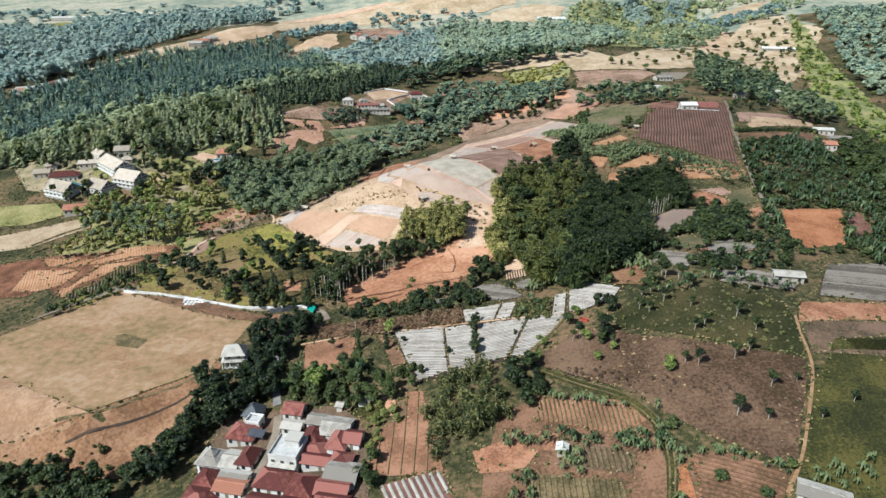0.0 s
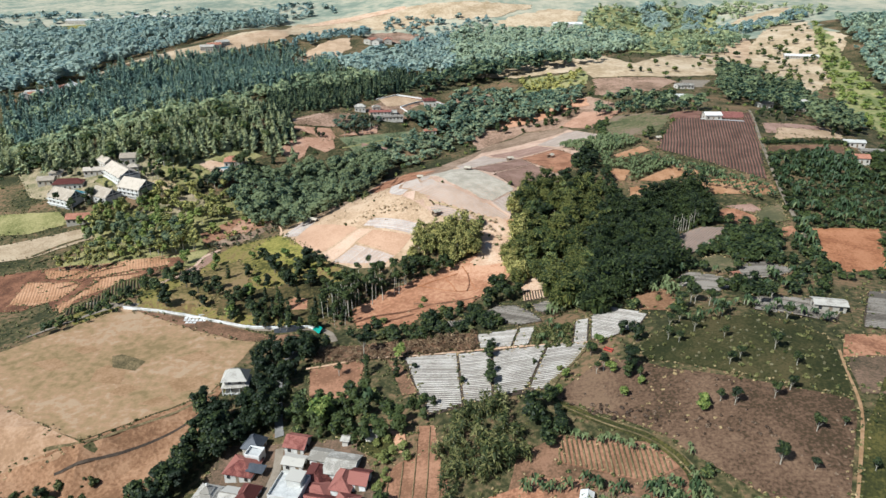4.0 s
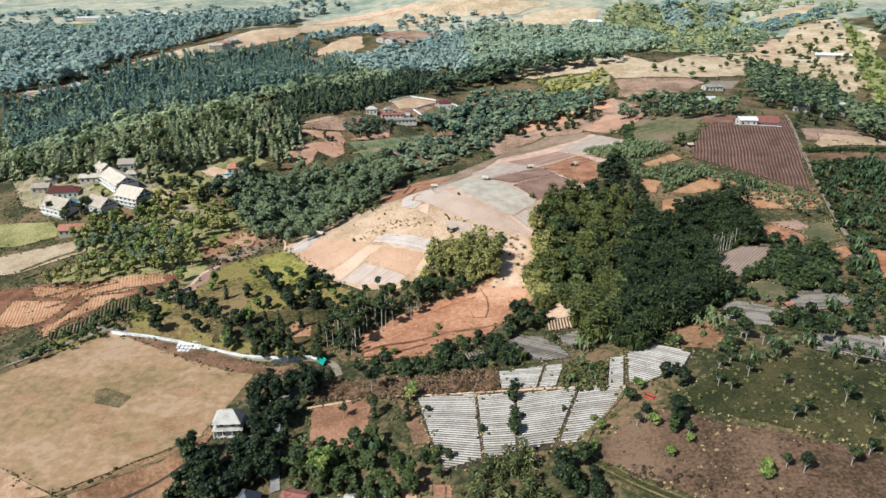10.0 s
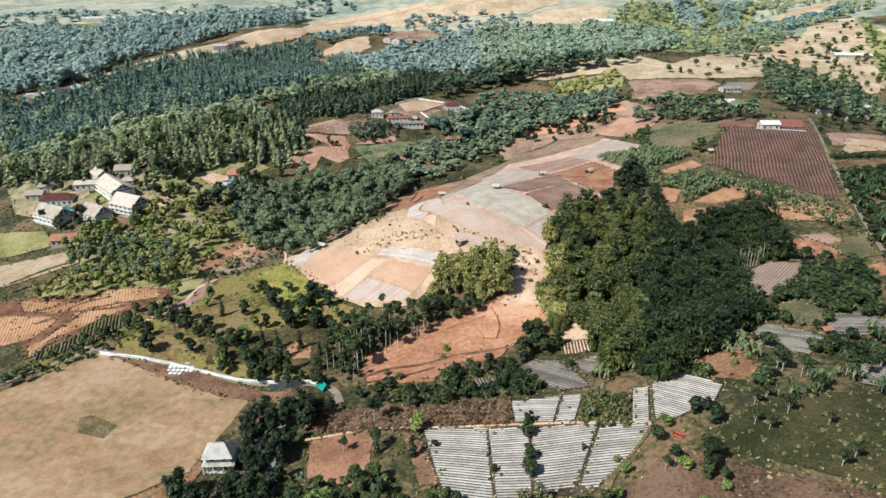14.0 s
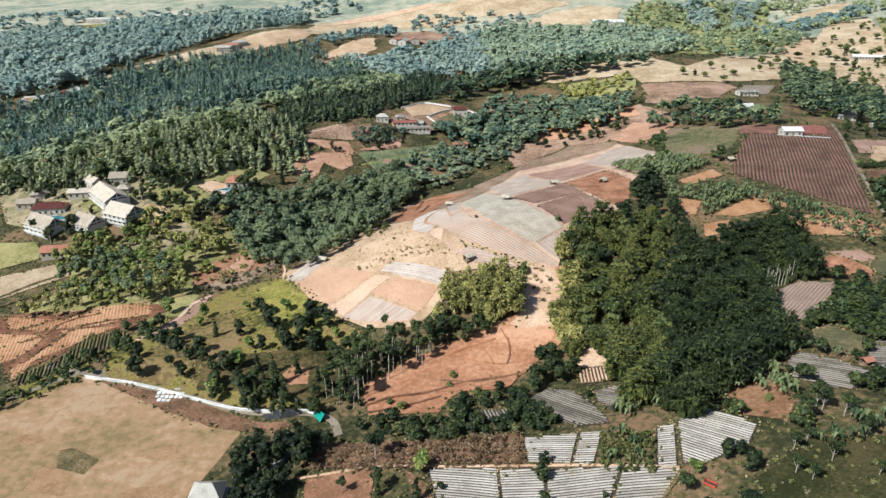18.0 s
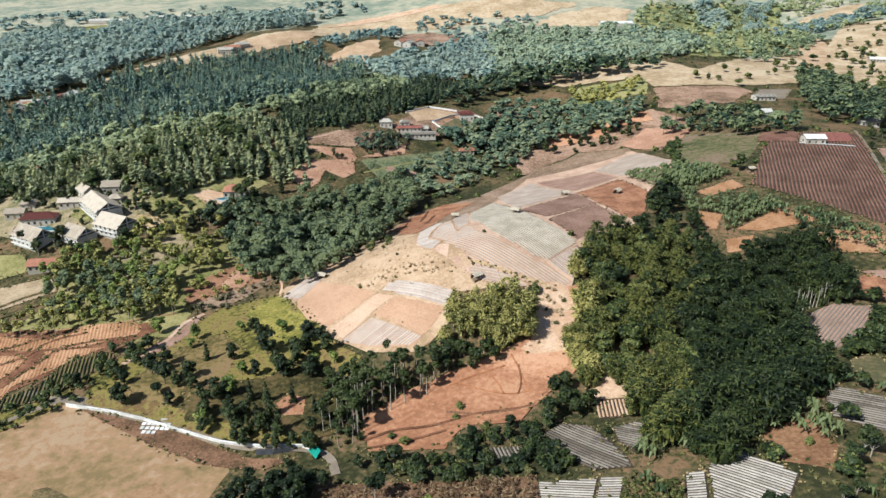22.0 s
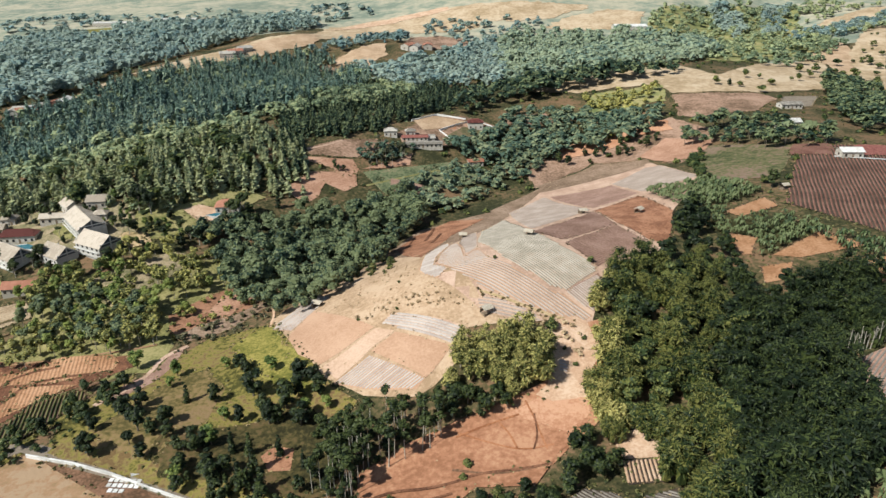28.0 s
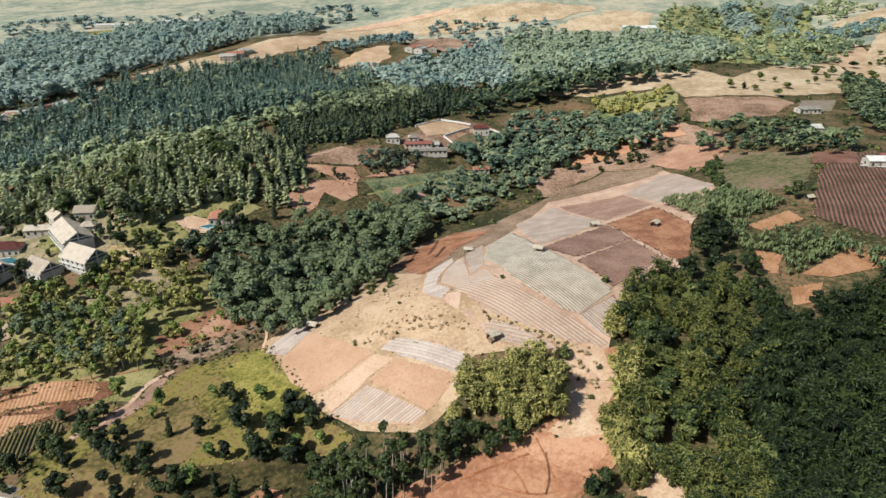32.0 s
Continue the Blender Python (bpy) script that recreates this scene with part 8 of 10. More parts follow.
grove("weeds", "dry weeds on the fallow field", fallow_weeds, 3.2, lambda r, h: round_tree(r, h, 1.0, 18, 0.2, 0.02, 3), 0.5, LEAF_BRUSH, keep=0.5, seed=50, spread=0.5)
hollow_wood = [(506.8, 995.6), (642.5, 972.0), (404.5, 526.1), (363.0, 543.4), (378.4, 629.7), (408.0, 738.4)]
grove("far_forest", "dark forest in the hollow beyond the ridge", hollow_wood, 8.5, lambda r, h: round_tree(r, h, 9, 60, 1.3, 0.1, 6), 11, LEAF_PINE, keep=0.85, seed=53, spread=0.4)
slope_bushes = [(481.2, 1011.8), (443.1, 884.9), (402.5, 755.7), (370.9, 643.1), (346.1, 543.8), (329.2, 448.4), (247.5, 329.2), (279.5, 426.1), (292.1, 502.7), (312.7, 587.0)]
grove("bushes", "light bushes scattered on the sunlit slope", slope_bushes, 7, lambda r, h: round_tree(r, h, 6, 50, 0.9, 0.05, 6), 5, LEAF_LIGHT, keep=0.4, seed=85, spread=0.5)
crest_trees = [(283.3, 701.5), (341.5, 854.2), (427.7, 1010.3), (470.4, 997.6), (392.1, 803.4), (343.0, 666.6), (303.4, 614.5), (299.1, 639.6), (301.5, 690.7)]
grove("ridge_trees", "small trees dotted over the ridge's crest", crest_trees, 12, lambda r, h: round_tree(r, h, 6, 50, 0.9, 0.1, 6), 6, LEAF_MID, keep=0.3, seed=86, spread=0.5)
slope_clump = [(234.0, 403.3), (272.2, 438.5), (264.9, 384.7), (228.7, 318.7), (206.7, 319.5), (208.2, 345.8)]
grove("broadleaf_wood", "dark trees on the plateau's far edge", slope_clump, 6, lambda r, h: round_tree(r, h, 6.5, 90, 0.8, 0.1, 8), 7, LEAF_DARK, keep=0.85, seed=87, spread=0.4)
village_side = [(-82.1, 193.9), (-75.5, 200.2), (-62.1, 200.5), (-57.6, 190.0), (-62.4, 182.5), (-68.1, 175.8), (-77.0, 168.4), (-80.2, 157.9), (-91.0, 153.6), (-102.0, 156.0), (-87.2, 170.1), (-82.3, 182.0)]
grove("broadleaf_wood", "dense dark trees down the bank beside the village", village_side, 4.2, lambda r, h: round_tree(r, h, 4.8, 340, 0.3, 0.1, 10), 6.5, LEAF_DARK, PALE_BARK, 0.9, 8, 141, 0.4, (pav_clear,), 0.4, 0.1)
straw_heaps = [(37.2, 173.2), (45.1, 171.9), (67.7, 162.5), (66.4, 155.9), (52.7, 157.3), (43.3, 162.4)]
grove("brush", "bleached straw scattered over the fallow field", straw_heaps, 1.9, lambda r, h: round_tree(r, h, 1.5, 22, 0.22, 0.0, 3), 0.3, LEAF_STRAW, keep=0.5, seed=142, spread=0.6, category="brush")
strip_under = [(-49.1, 272.5), (-33.3, 276.9), (-24.8, 274.5), (-14.5, 270.2), (-28.1, 262.8), (-39.4, 257.9), (-43.7, 246.0), (-50.3, 253.4)]
grove("scrub", "dark undergrowth between thin pale trunks", strip_under, 2.9, lambda r, h: round_tree(r, h, 2.6, 110, 0.28, 0.05, 6), 2.8, LEAF_DARK, keep=0.75, seed=151, spread=0.5, clear=(orange_slope,))
strip_scrub = [(-57.6, 273.3), (-44.1, 272.4), (-40.4, 260.8), (-39.6, 246.8), (-43.7, 243.4), (-49.1, 254.0)]
grove("scrub", "dark undergrowth below the tall thin trees", strip_scrub, 2.8, lambda r, h: round_tree(r, h, 2.8, 130, 0.28, 0.05, 7), 3.4, LEAF_DARK, keep=0.8, seed=143, spread=0.5)
strip_tall = [(-55.6, 272.3), (-44.1, 272.4), (-41.4, 260.8), (-41.6, 248.8), (-44.7, 246.4), (-48.1, 256.0)]
grove("tall_thin_wood", "tall thin trees with pale stems above the lane's end", strip_tall, 4.0, lambda r, h: round_tree(r, h, 2.8, 170, 0.3, 0.62, 8), 11.0, LEAF_DARK, PALE_BARK, 0.8, 6, 144, 0.3, (), 1.0, 0.13)
garden_edge = [(-180.3, 378.5), (-167.9, 390.1), (-153.1, 396.2), (-136.1, 408.6), (-127.0, 387.6), (-142.3, 375.9), (-155.5, 364.7)]
grove("mixed_wood", "sunlit mixed trees below the resort garden", garden_edge, 5.0, lambda r, h: round_tree(r, h, 4.6, 200, 0.34, 0.25, 8), 7.0, LEAF_OLIVE, PALE_BARK, 0.7, 8, 145, 0.45, (resort_turf,), 0.8)
bank_scrub = [(-132.7, 165.0), (-124.6, 168.7), (-109.2, 170.0), (-102.2, 171.3), (-98.5, 162.0), (-95.6, 153.6), (-127.0, 154.4)]
grove("scrub", "dark dry scrub at the foot of the red bank", bank_scrub, 2.3, lambda r, h: round_tree(r, h, 2.2, 90, 0.26, 0.05, 6), 1.9, LEAF_SHRUB, keep=0.75, seed=146, spread=0.5)
low_dark_wood = [(-181.4, 323.4), (-190.2, 343.3), (-185.1, 355.6), (-164.3, 351.0), (-145.9, 356.1), (-132.2, 341.5), (-133.8, 322.5), (-153.5, 318.8)]
grove("mixed_wood", "darker trees in the lower valley-side wood", low_dark_wood, 4.8, lambda r, h: round_tree(r, h, 4.6, 230, 0.3, 0.3, 9), 8.5, LEAF_STREAM, PALE_BARK, 0.8, 8, 147, 0.45, (gully_clear,), 0.9, 0.13)
edge_bananas = [(26.3, 222.3), (37.1, 226.2), (48.1, 229.7), (52.7, 228.0), (58.4, 221.4), (62.4, 213.4), (63.4, 216.3), (58.2, 225.2), (54.0, 232.5), (48.0, 234.9), (35.1, 231.1)]
grove("banana_grove", "pale ragged bananas along the mulched field's edge", edge_bananas, 2.2, lambda r, h: banana(r, h, 7), 2.1, LEAF_SHRUB, keep=0.75, seed=148, spread=0.4, clear=(white_g, sandy, sandy_green))
plateau_bananas = [(88.4, 381.9), (100.4, 387.5), (110.6, 382.4), (115.9, 371.2), (91.8, 356.6), (92.2, 366.4), (87.0, 374.2)]
grove("banana_grove", "bananas and weeds between the orange plots", plateau_bananas, 2.4, lambda r, h: banana(r, h, 7), 2.4, LEAF_BANANA, keep=0.8, seed=149, spread=0.4, clear=(tri_a, tri_b, tri_c, tri_f))
plateau_hedge = [(92.3, 478.1), (101.3, 499.8), (108.7, 514.7), (95.9, 456.0), (93.6, 427.5), (90.5, 441.3)]
grove("scrub", "dark hedge of scrub along the plateau grass", plateau_hedge, 3.2, lambda r, h: round_tree(r, h, 3.2, 70, 0.5, 0.05, 5), 3.4, LEAF_MID, keep=0.8, seed=150, spread=0.5)
pool_wood = [(-146.6, 405.9), (-142.6, 416.9), (-132.6, 423.5), (-122.0, 407.6), (-121.9, 384.2), (-126.7, 380.4), (-136.3, 392.4)]
grove("valley_wood", "dark broadleaf trees below the small pool", pool_wood, 5.4, lambda r, h: round_tree(r, h, 6.4, 360, 0.4, 0.15, 10), 8.0, LEAF_STREAM, seed=153, spread=0.45)
OFF_HILL = [p for p in OUTLINES if p[0][1] < 265 or p[0][0] < -90 or p[0][0] > 95]
margins("field_margins", "weeds and low bushes along the plots' edges", LEAF_SHRUB, OFF_HILL, 1.2, 0.4, 0.75, 61)
TERRACE_LINES = [[(-179.4, 292.1), (-172.1, 297.0), (-171.2, 304.3), (-165.6, 308.2), (-157.7, 310.4)], [(-167.7, 275.7), (-166.5, 285.4), (-164.0, 293.0), (-163.1, 300.3), (-152.0, 304.2), (-135.9, 305.1)], [(-157.8, 269.8), (-153.0, 280.9), (-150.3, 290.1), (-140.1, 294.6), (-135.8, 299.5)], [(-186.3, 302.2), (-179.7, 305.2), (-173.4, 309.8), (-163.1, 311.8)]]
margins("terrace_weeds", "dark weeds along the cut terrace edges", LEAF_SHRUB, [q + q[::-1] for q in TERRACE_LINES], 1.0, 0.45, 0.8, 66, 0.7)
margins("dry_margins", "dry grass tufts along field edges", LEAF_STRAW, OFF_HILL, 1.1, 0.5, 0.5, 62, 0.8)
margins("plot_hedges", "low brown hedges between the upper hill plots", LEAF_BRUSH, [p for p in OUTLINES if p not in OFF_HILL and 0 < p[0][0] < 90 and 340 < p[0][1] < 450], 0.9, 0.55, 0.55, 67, 0.35)
margins("hill_tufts", "dry grass tufts between hill plots", LEAF_HAY, [p for p in OUTLINES if p not in OFF_HILL], 1.3, 0.3, 0.4, 65, 0.6)
wild("rough_weeds", "coarse weeds over the open ground", LEAF_SHRUB, (-260, 260, 105, 420), 2.8, 0.55, 0.75, 63)
wild("far_bushes", "scattered bushes over the open valley ground", LEAF_MID, (-420, 420, 400, 800), 9.0, 0.5, 2.6, 64)

# ---- buildings ----
def gable_wall(length, depth, wall, rise):
    """Four walls with gable peaks at both ends of the ridge, which runs along x."""
    bm = bmesh.new()
    l, d, t = length / 2, depth / 2, 0.18
    for s in (-1, 1):
        lo, hi = (d - t, d) if s > 0 else (-d, -d + t)
        add_box(bm, -l, l, lo, hi, -1.5, wall)
        x0, x1 = (l - t, l) if s > 0 else (-l, -l + t)
        add_box(bm, x0, x1, -d + t, d - t, -1.5, wall)
        if rise > 0:
            a = [bm.verts.new((x, y, z)) for x in (x0, x1) for y, z in ((-d, wall), (d, wall), (0, wall + rise * 0.97))]
            bm.faces.new((a[0], a[2], a[1]))
            bm.faces.new((a[3], a[4], a[5]))
            for i, j in ((0, 1), (1, 2), (2, 0)):
                bm.faces.new((a[i], a[j], a[j + 3], a[i + 3]))
    bmesh.ops.recalc_face_normals(bm, faces=bm.faces)
    return bm


def tile_courses(p, material, owner, courses, name="roof_slope"):
    """A roof slope as overlapping courses from eave (p0, p1) to ridge (p2, p3), each a thin plate a little proud of the next."""
    bm = bmesh.new()
    p = [Vector(q) for q in p]
    nrm = (p[1] - p[0]).cross(p[3] - p[0]).normalized()
    if nrm.z < 0:
        nrm = -nrm
    line = [(0.0, -0.04), (0.0, 0.10)]
    for i in range(1, courses):
        line += [(i / courses, 0.03), (i / courses, 0.10)]
    line += [(0.995, 0.03), (0.995, -0.04)]
    rows = [(bm.verts.new(p[0].lerp(p[3], k) + nrm * o), bm.verts.new(p[1].lerp(p[2], k) + nrm * o)) for k, o in line]
    for a, b in zip(rows, rows[1:] + rows[:1]):
        bm.faces.new((a[0], a[1], b[1], b[0]))
    bmesh.ops.recalc_face_normals(bm, faces=bm.faces)
    return part(name, bm, material, owner)


def opening(owner, x, y, z, w, h, face, door=False):
    """A framed window or a door set into a wall; face: outward direction, +-1 along y or +-2 along x."""
    ob = None
    def plate(name, mat, parent, ww, hh, out0, out1, label=""):
        bm = bmesh.new()
        if abs(face) == 1:
            a, b = sorted((y + face * out0, y + face * out1))
            add_box(bm, x - ww / 2, x + ww / 2, a, b, z - (hh - h) / 2, z - (hh - h) / 2 + hh)
        else:
            s = face / 2
            a, b = sorted((x + s * out0, x + s * out1))
            add_box(bm, a, b, y - ww / 2, y + ww / 2, z - (hh - h) / 2, z - (hh - h) / 2 + hh)
        return part(name, bm, mat, parent, label)
    if door:
        ob = plate("door", TIMBER, owner, w, h, -0.05, 0.06, "brown wooden door")
    else:
        ob = plate("window", TIMBER, owner, w + 0.16, h + 0.16, -0.05, 0.05, "dark window in a timber frame")
        plate("pane", GLASS_DARK, ob, w, h, 0.05, 0.065)
    return ob


def house(x, y, turn, length, depth, wall, rise, roof, hip=0.0, label="", walls=CREAM, group="", over=0.5, name="house", openings=True, storeys=1, z=None, category="house"):
    """A house with its ridge along its own x: walls, two or four roof slopes in courses, ridge cap, windows and doors."""
    if hip and depth > length:
        length, depth, turn = depth, length, turn + 90
    root = tagged(new(name), label, category, group)
    root.matrix_world = pose(x, y, ground_z(x, y) if z is None else z, 0, 0, turn)
    part("wall", gable_wall(length, depth, wall, rise if not hip else 0.0), walls, root)
    l, d = length / 2 + over, depth / 2 + over
    drop = rise * over / (depth / 2)
    e, top = wall - drop * 0.6, wall + rise
    r = max(0.15, l - hip * d) if hip else l
    n = max(4, int(math.hypot(d, rise) / 0.55))
    tile_courses(((-l, -d, e), (l, -d, e), (r, 0, top), (-r, 0, top)), roof, root, n)
    tile_courses(((l, d, e), (-l, d, e), (-r, 0, top), (r, 0, top)), roof, root, n)
    if hip:
        tile_courses(((l, -d, e), (l, d, e), (r, 0, top), (r, 0, top)), roof, root, n)
        tile_courses(((-l, d, e), (-l, -d, e), (-r, 0, top), (-r, 0, top)), roof, root, n)
        part("eave_board", box(-l + 0.2, l - 0.2, -d + 0.2, d - 0.2, e - 0.12, e - 0.02), TIMBER, root)
    part("ridge_cap", box(-r, r, -0.16, 0.16, top, top + 0.16, taper=0.05), roof, root)
    if openings:
        for s in range(storeys):
            zz = 0.9 + s * 2.9
            k = max(1, int(length / 2.6))
            for i in range(k):
                px = (i + 0.5) * length / k - length / 2
                opening(root, px, -depth / 2, 0.0 if (s == 0 and i == k // 2) else zz, 0.95, 2.05 if (s == 0 and i == k // 2) else 1.15, -1, s == 0 and i == k // 2)
                opening(root, px, depth / 2, zz, 0.95, 1.15, 1)
            opening(root, length / 2, 0, zz, 0.95, 1.15, 2)
            opening(root, -length / 2, 0, zz, 0.95, 1.15, -2)
    return root


def flat_house(x, y, turn, length, depth, wall, label, group="", walls=PLASTER, top=CONCRETE, name="house", extra=True):
    """A flat-roofed house with a parapet, a stair tower and a water tank."""
    root = tagged(new(name), label, "house", group)
    root.matrix_world = pose(x, y, ground_z(x, y), 0, 0, turn)
    l, d = length / 2, depth / 2
    part("wall", gable_wall(length, depth, wall, 0), walls, root)
    part("roof", box(-l, l, -d, d, wall, wall + 0.2), top, root)
    bm = bmesh.new()
    for a in ((-l, l, -d, -d + 0.15), (-l, l, d - 0.15, d), (-l, -l + 0.15, -d + 0.15, d - 0.15), (l - 0.15, l, -d + 0.15, d - 0.15)):
        add_box(bm, *a, wall + 0.2, wall + 0.9)
    part("parapet", bm, walls, root)
    if extra:
        tw = part("stair_tower", box(-l * 0.2, l * 0.75, d * 0.05, d * 0.85, wall + 0.2, wall + 2.3), walls, root)
        part("tower_roof", box(-l * 0.2 - 0.3, l * 0.75 + 0.3, d * 0.05 - 0.3, d * 0.85 + 0.3, wall + 2.3, wall + 2.45), SHEET, tw)
        part("awning", slab(((-l, -d - 1.4, wall * 0.62), (l, -d - 1.4, wall * 0.62), (l, -d, wall * 0.72), (-l, -d, wall * 0.72)), 0.06), SHEET, root, "grey sheet awning")
    for s in range(max(1, int(wall // 2.9))):
        for i in range(3):
            px = (i + 0.5) * length / 3 - l
            opening(root, px, -d, 0.9 + 2.9 * s if not (s == 0 and i == 1) else 0.0, 1.0, 1.2 if not (s == 0 and i == 1) else 2.05, -1, s == 0 and i == 1)
        opening(root, l, 0, 0.9 + 2.9 * s, 1.0, 1.2, 2)
    return root


def shed(x, y, turn, length, depth, wall, rise, roof, label, name="shed", group="", back=True, category="shed"):
    """An open-sided shelter: posts, rails and a pitched sheet roof."""
    root = tagged(new(name), label, category, group)
    root.matrix_world = pose(x, y, ground_z(x, y), 0, 0, turn)
    l, d = length / 2, depth / 2
    for px in (-l, l):
        for py in (-d, d):
            part("post", box(px - 0.07, px + 0.07, py - 0.07, py + 0.07, -0.8, wall), TIMBER, root)
    for py in (-d, d):
        part("beam", box(-l, l, py - 0.06, py + 0.06, wall, wall + 0.14), TIMBER, root)
    o = 0.35
    tile_courses(((-l - o, -d - o, wall), (l + o, -d - o, wall), (l + o, 0, wall + rise), (-l - o, 0, wall + rise)), roof, root, 4)
    tile_courses(((l + o, d + o, wall), (-l - o, d + o, wall), (-l - o, 0, wall + rise), (l + o, 0, wall + rise)), roof, root, 4)
    if back:
        part("back_wall", box(-l, l, d - 0.12, d - 0.02, -0.6, wall * 0.75), TIMBER, root)
        part("platform", box(-l, l, -d, d - 0.12, -0.4, 0.35), TIMBER, root)
    return root


def gable_hall(x, y, turn, length, depth, wall, rise, label, storeys=2, z=None):
    """Resort wing: pitched shingle roof, dark gable ends with a white cross brace, white walls with rows of windows."""
    root = house(x, y, turn, length, depth, wall, rise, SHINGLE, 0.0, label, PLASTER, "resort wings", 0.55, "resort_wing", False, z=z, category="building")
    l = length / 2
    for s in (-1, 1):
        xo = s * (l + 0.06)
        g = slab(((-depth * 0.42, 0, 0), (depth * 0.42, 0, 0), (0, rise * 0.92, 0)), 0.08)
        for v in g.verts:
            v.co = Vector((xo + s * v.co.z, v.co.x, wall * 0.98 + v.co.y))
        bmesh.ops.recalc_face_normals(g, faces=g.faces)
        panel = part("gable_panel", g, DARK_ROOF, root, "dark timber gable panel")
        xa, xb = sorted((s * (l + 0.14), s * (l + 0.34)))
        part("brace", box(xa, xb, -depth * 0.46, depth * 0.46, wall + rise * 0.22, wall + rise * 0.22 + 0.4), PLASTER, panel, "white cross brace")
        part("brace", box(xa + 0.02, xb + 0.02, -0.25, 0.25, wall * 0.2, wall + rise * 0.95), PLASTER, panel, "white cross brace")
    n = max(3, int(length / 3.2))
    for st in range(storeys):
        for i in range(n):
            px = (i + 0.5) * length / n - l
            for face in (-1, 1):
                opening(root, px, face * depth / 2, 0.8 + st * 2.2, 1.0, 1.1, face)
        part("gallery_rail", box(-l, l, -depth / 2 - 0.9, -depth / 2 - 0.8, st * 2.2 + 0.1, st * 2.2 + 0.8), PLASTER, root)
    return root


# ---- single trees ----
def models(name, label, make, material, tall, r, n, bark=BARK, category="tree"):
    """A few differing models of one kind of tree, one metre of crown radius each."""
    out = []
    for i in range(n):
        rng = np.random.default_rng(100 + i + len(name) * 7)
        m = tree_model(name, label, make(rng), material, tall, r, bark, 3, 60 + i, category)
        out.append(m)
    return out


ROUND = models("fruit_tree", "dark round fruit tree with dense leaves", lambda r: round_tree(r, 2.8, 1.8, 700, 0.12, 0.0, 16), LEAF_DARK, 2.6, 0.09, 5)
LIGHT = models("young_tree", "light green leafy young tree", lambda r: round_tree(r, 2.8, 1.8, 700, 0.11, 0.04, 15), LEAF_LIGHT, 2.6, 0.08, 4)
SPARSE = models("field_tree", "small open-crowned tree on a pale trunk", lambda r: round_tree(r, 3.3, 1.9, 520, 0.10, 0.40, 11), LEAF_DARK, 3.0, 0.08, 5, PALE_BARK)
CYPRESS = models("cypress_tree", "slender dark cypress tree", lambda r: cone_tree(r, 3.0, 1.1, 600, 0.10, 0.08), LEAF_DARK, 2.6, 0.08, 3)
BUSH = models("bush", "low dark leafy bush", lambda r: round_tree(r, 1.7, 2.0, 480, 0.12, 0.02, 12), LEAF_MID, 1.2, 0.07, 4, category="bush")
PALM = []
for i in range(2):
    rg = np.random.default_rng(300 + i)
    fr = banana(rg, 1.6, 16)
    fr[:, :, 2] += 0.9
    PALM.append(tree_model("palm_tree", "palm tree with long arching fronds", fr, LEAF_BANANA, 3.2, 0.09, PALE_BARK, 0, 70 + i))
used = set()


def plant(kind, places, group, seed):
    rng = random.Random(seed)
    for x, y, r in places:
        m = kind[rng.randrange(len(kind))]
        if m.name not in used:
            used.add(m.name)
            m.matrix_world = pose(x, y, ground_z(x, y), 0, 0, rng.uniform(0, 360))
            m.scale = (r, r, r * rng.uniform(0.9, 1.15))
            m["group"] = group
        else:
            stand(m, x, y, r * rng.uniform(0.92, 1.08), rng.uniform(0, 360), "", group)


def orchard_trees(p):
    plant(ROUND, p, "fruit trees", len(p))


def light_trees(p):
    plant(LIGHT, p, "young trees", len(p) + 1)


def cypress_trees(p):
    plant(CYPRESS, p, "cypress trees", len(p) + 2)


def field_trees(p):
    plant(SPARSE, p, "field trees", len(p) + 3)


def bushes(p):
    plant(BUSH, p, "bushes", len(p) + 4)


def palms(p):
    plant(PALM, p, "palm trees", len(p) + 5)


# ---- village ----
LANE = 79  # the lane's direction

house(-45.5, 175.8, -11, 5.8, 5.8, 2.7, 1.7, TILE, 0.0, "white village house with a pitched red tiled roof", PLASTER, group="village houses")
house(-37.1, 167.7, -11, 4.9, 4.5, 2.7, 0.9, SHEET, 0.0, "white village house with a pitched grey sheet roof", PLASTER, group="village houses")
house(-30.3, 162.0, -11, 7.8, 8.1, 2.7, 1.6, SHEET, 0.0, "white village house with a pitched grey sheet roof", PLASTER, group="village houses")
house(-36.3, 158.8, -11, 6.4, 9.0, 2.7, 2.7, TILE, 0.9, "white village house with a hipped red tiled roof", PLASTER, group="village houses")
house(-35.6, 153.6, -11, 6.9, 5.8, 2.7, 1.7, TILE, 0.9, "white village house with a hipped red tiled roof", PLASTER, group="village houses")
house(-28.7, 155.5, -11, 5.0, 7.4, 2.7, 2.2, TILE, 0.9, "white village house with a hipped red tiled roof", PLASTER, group="village houses")
house(-24.6, 155.7, -11, 4.4, 5.3, 2.7, 1.6, TILE, 0.0, "white village house with a pitched red tiled roof", PLASTER, group="village houses")
house(-34.2, 149.1, -11, 7.1, 4.1, 2.7, 1.2, TILE, 0.0, "white village house with a pitched red tiled roof", PLASTER, group="village houses")
house(-26.9, 147.1, -11, 5.1, 5.1, 2.7, 1.5, TILE, 0.9, "white village house with a hipped red tiled roof", PLASTER, group="village houses")
house(-25.9, 141.6, -11, 8.1, 7.5, 2.7, 1.5, SHEET, 0.0, "white village house with a pitched grey sheet roof", PLASTER, group="village houses")
house(-27.6, 136.3, -11, 8.0, 5.4, 2.7, 1.6, TILE, 0.0, "white village house with a pitched red tiled roof", PLASTER, group="village houses")
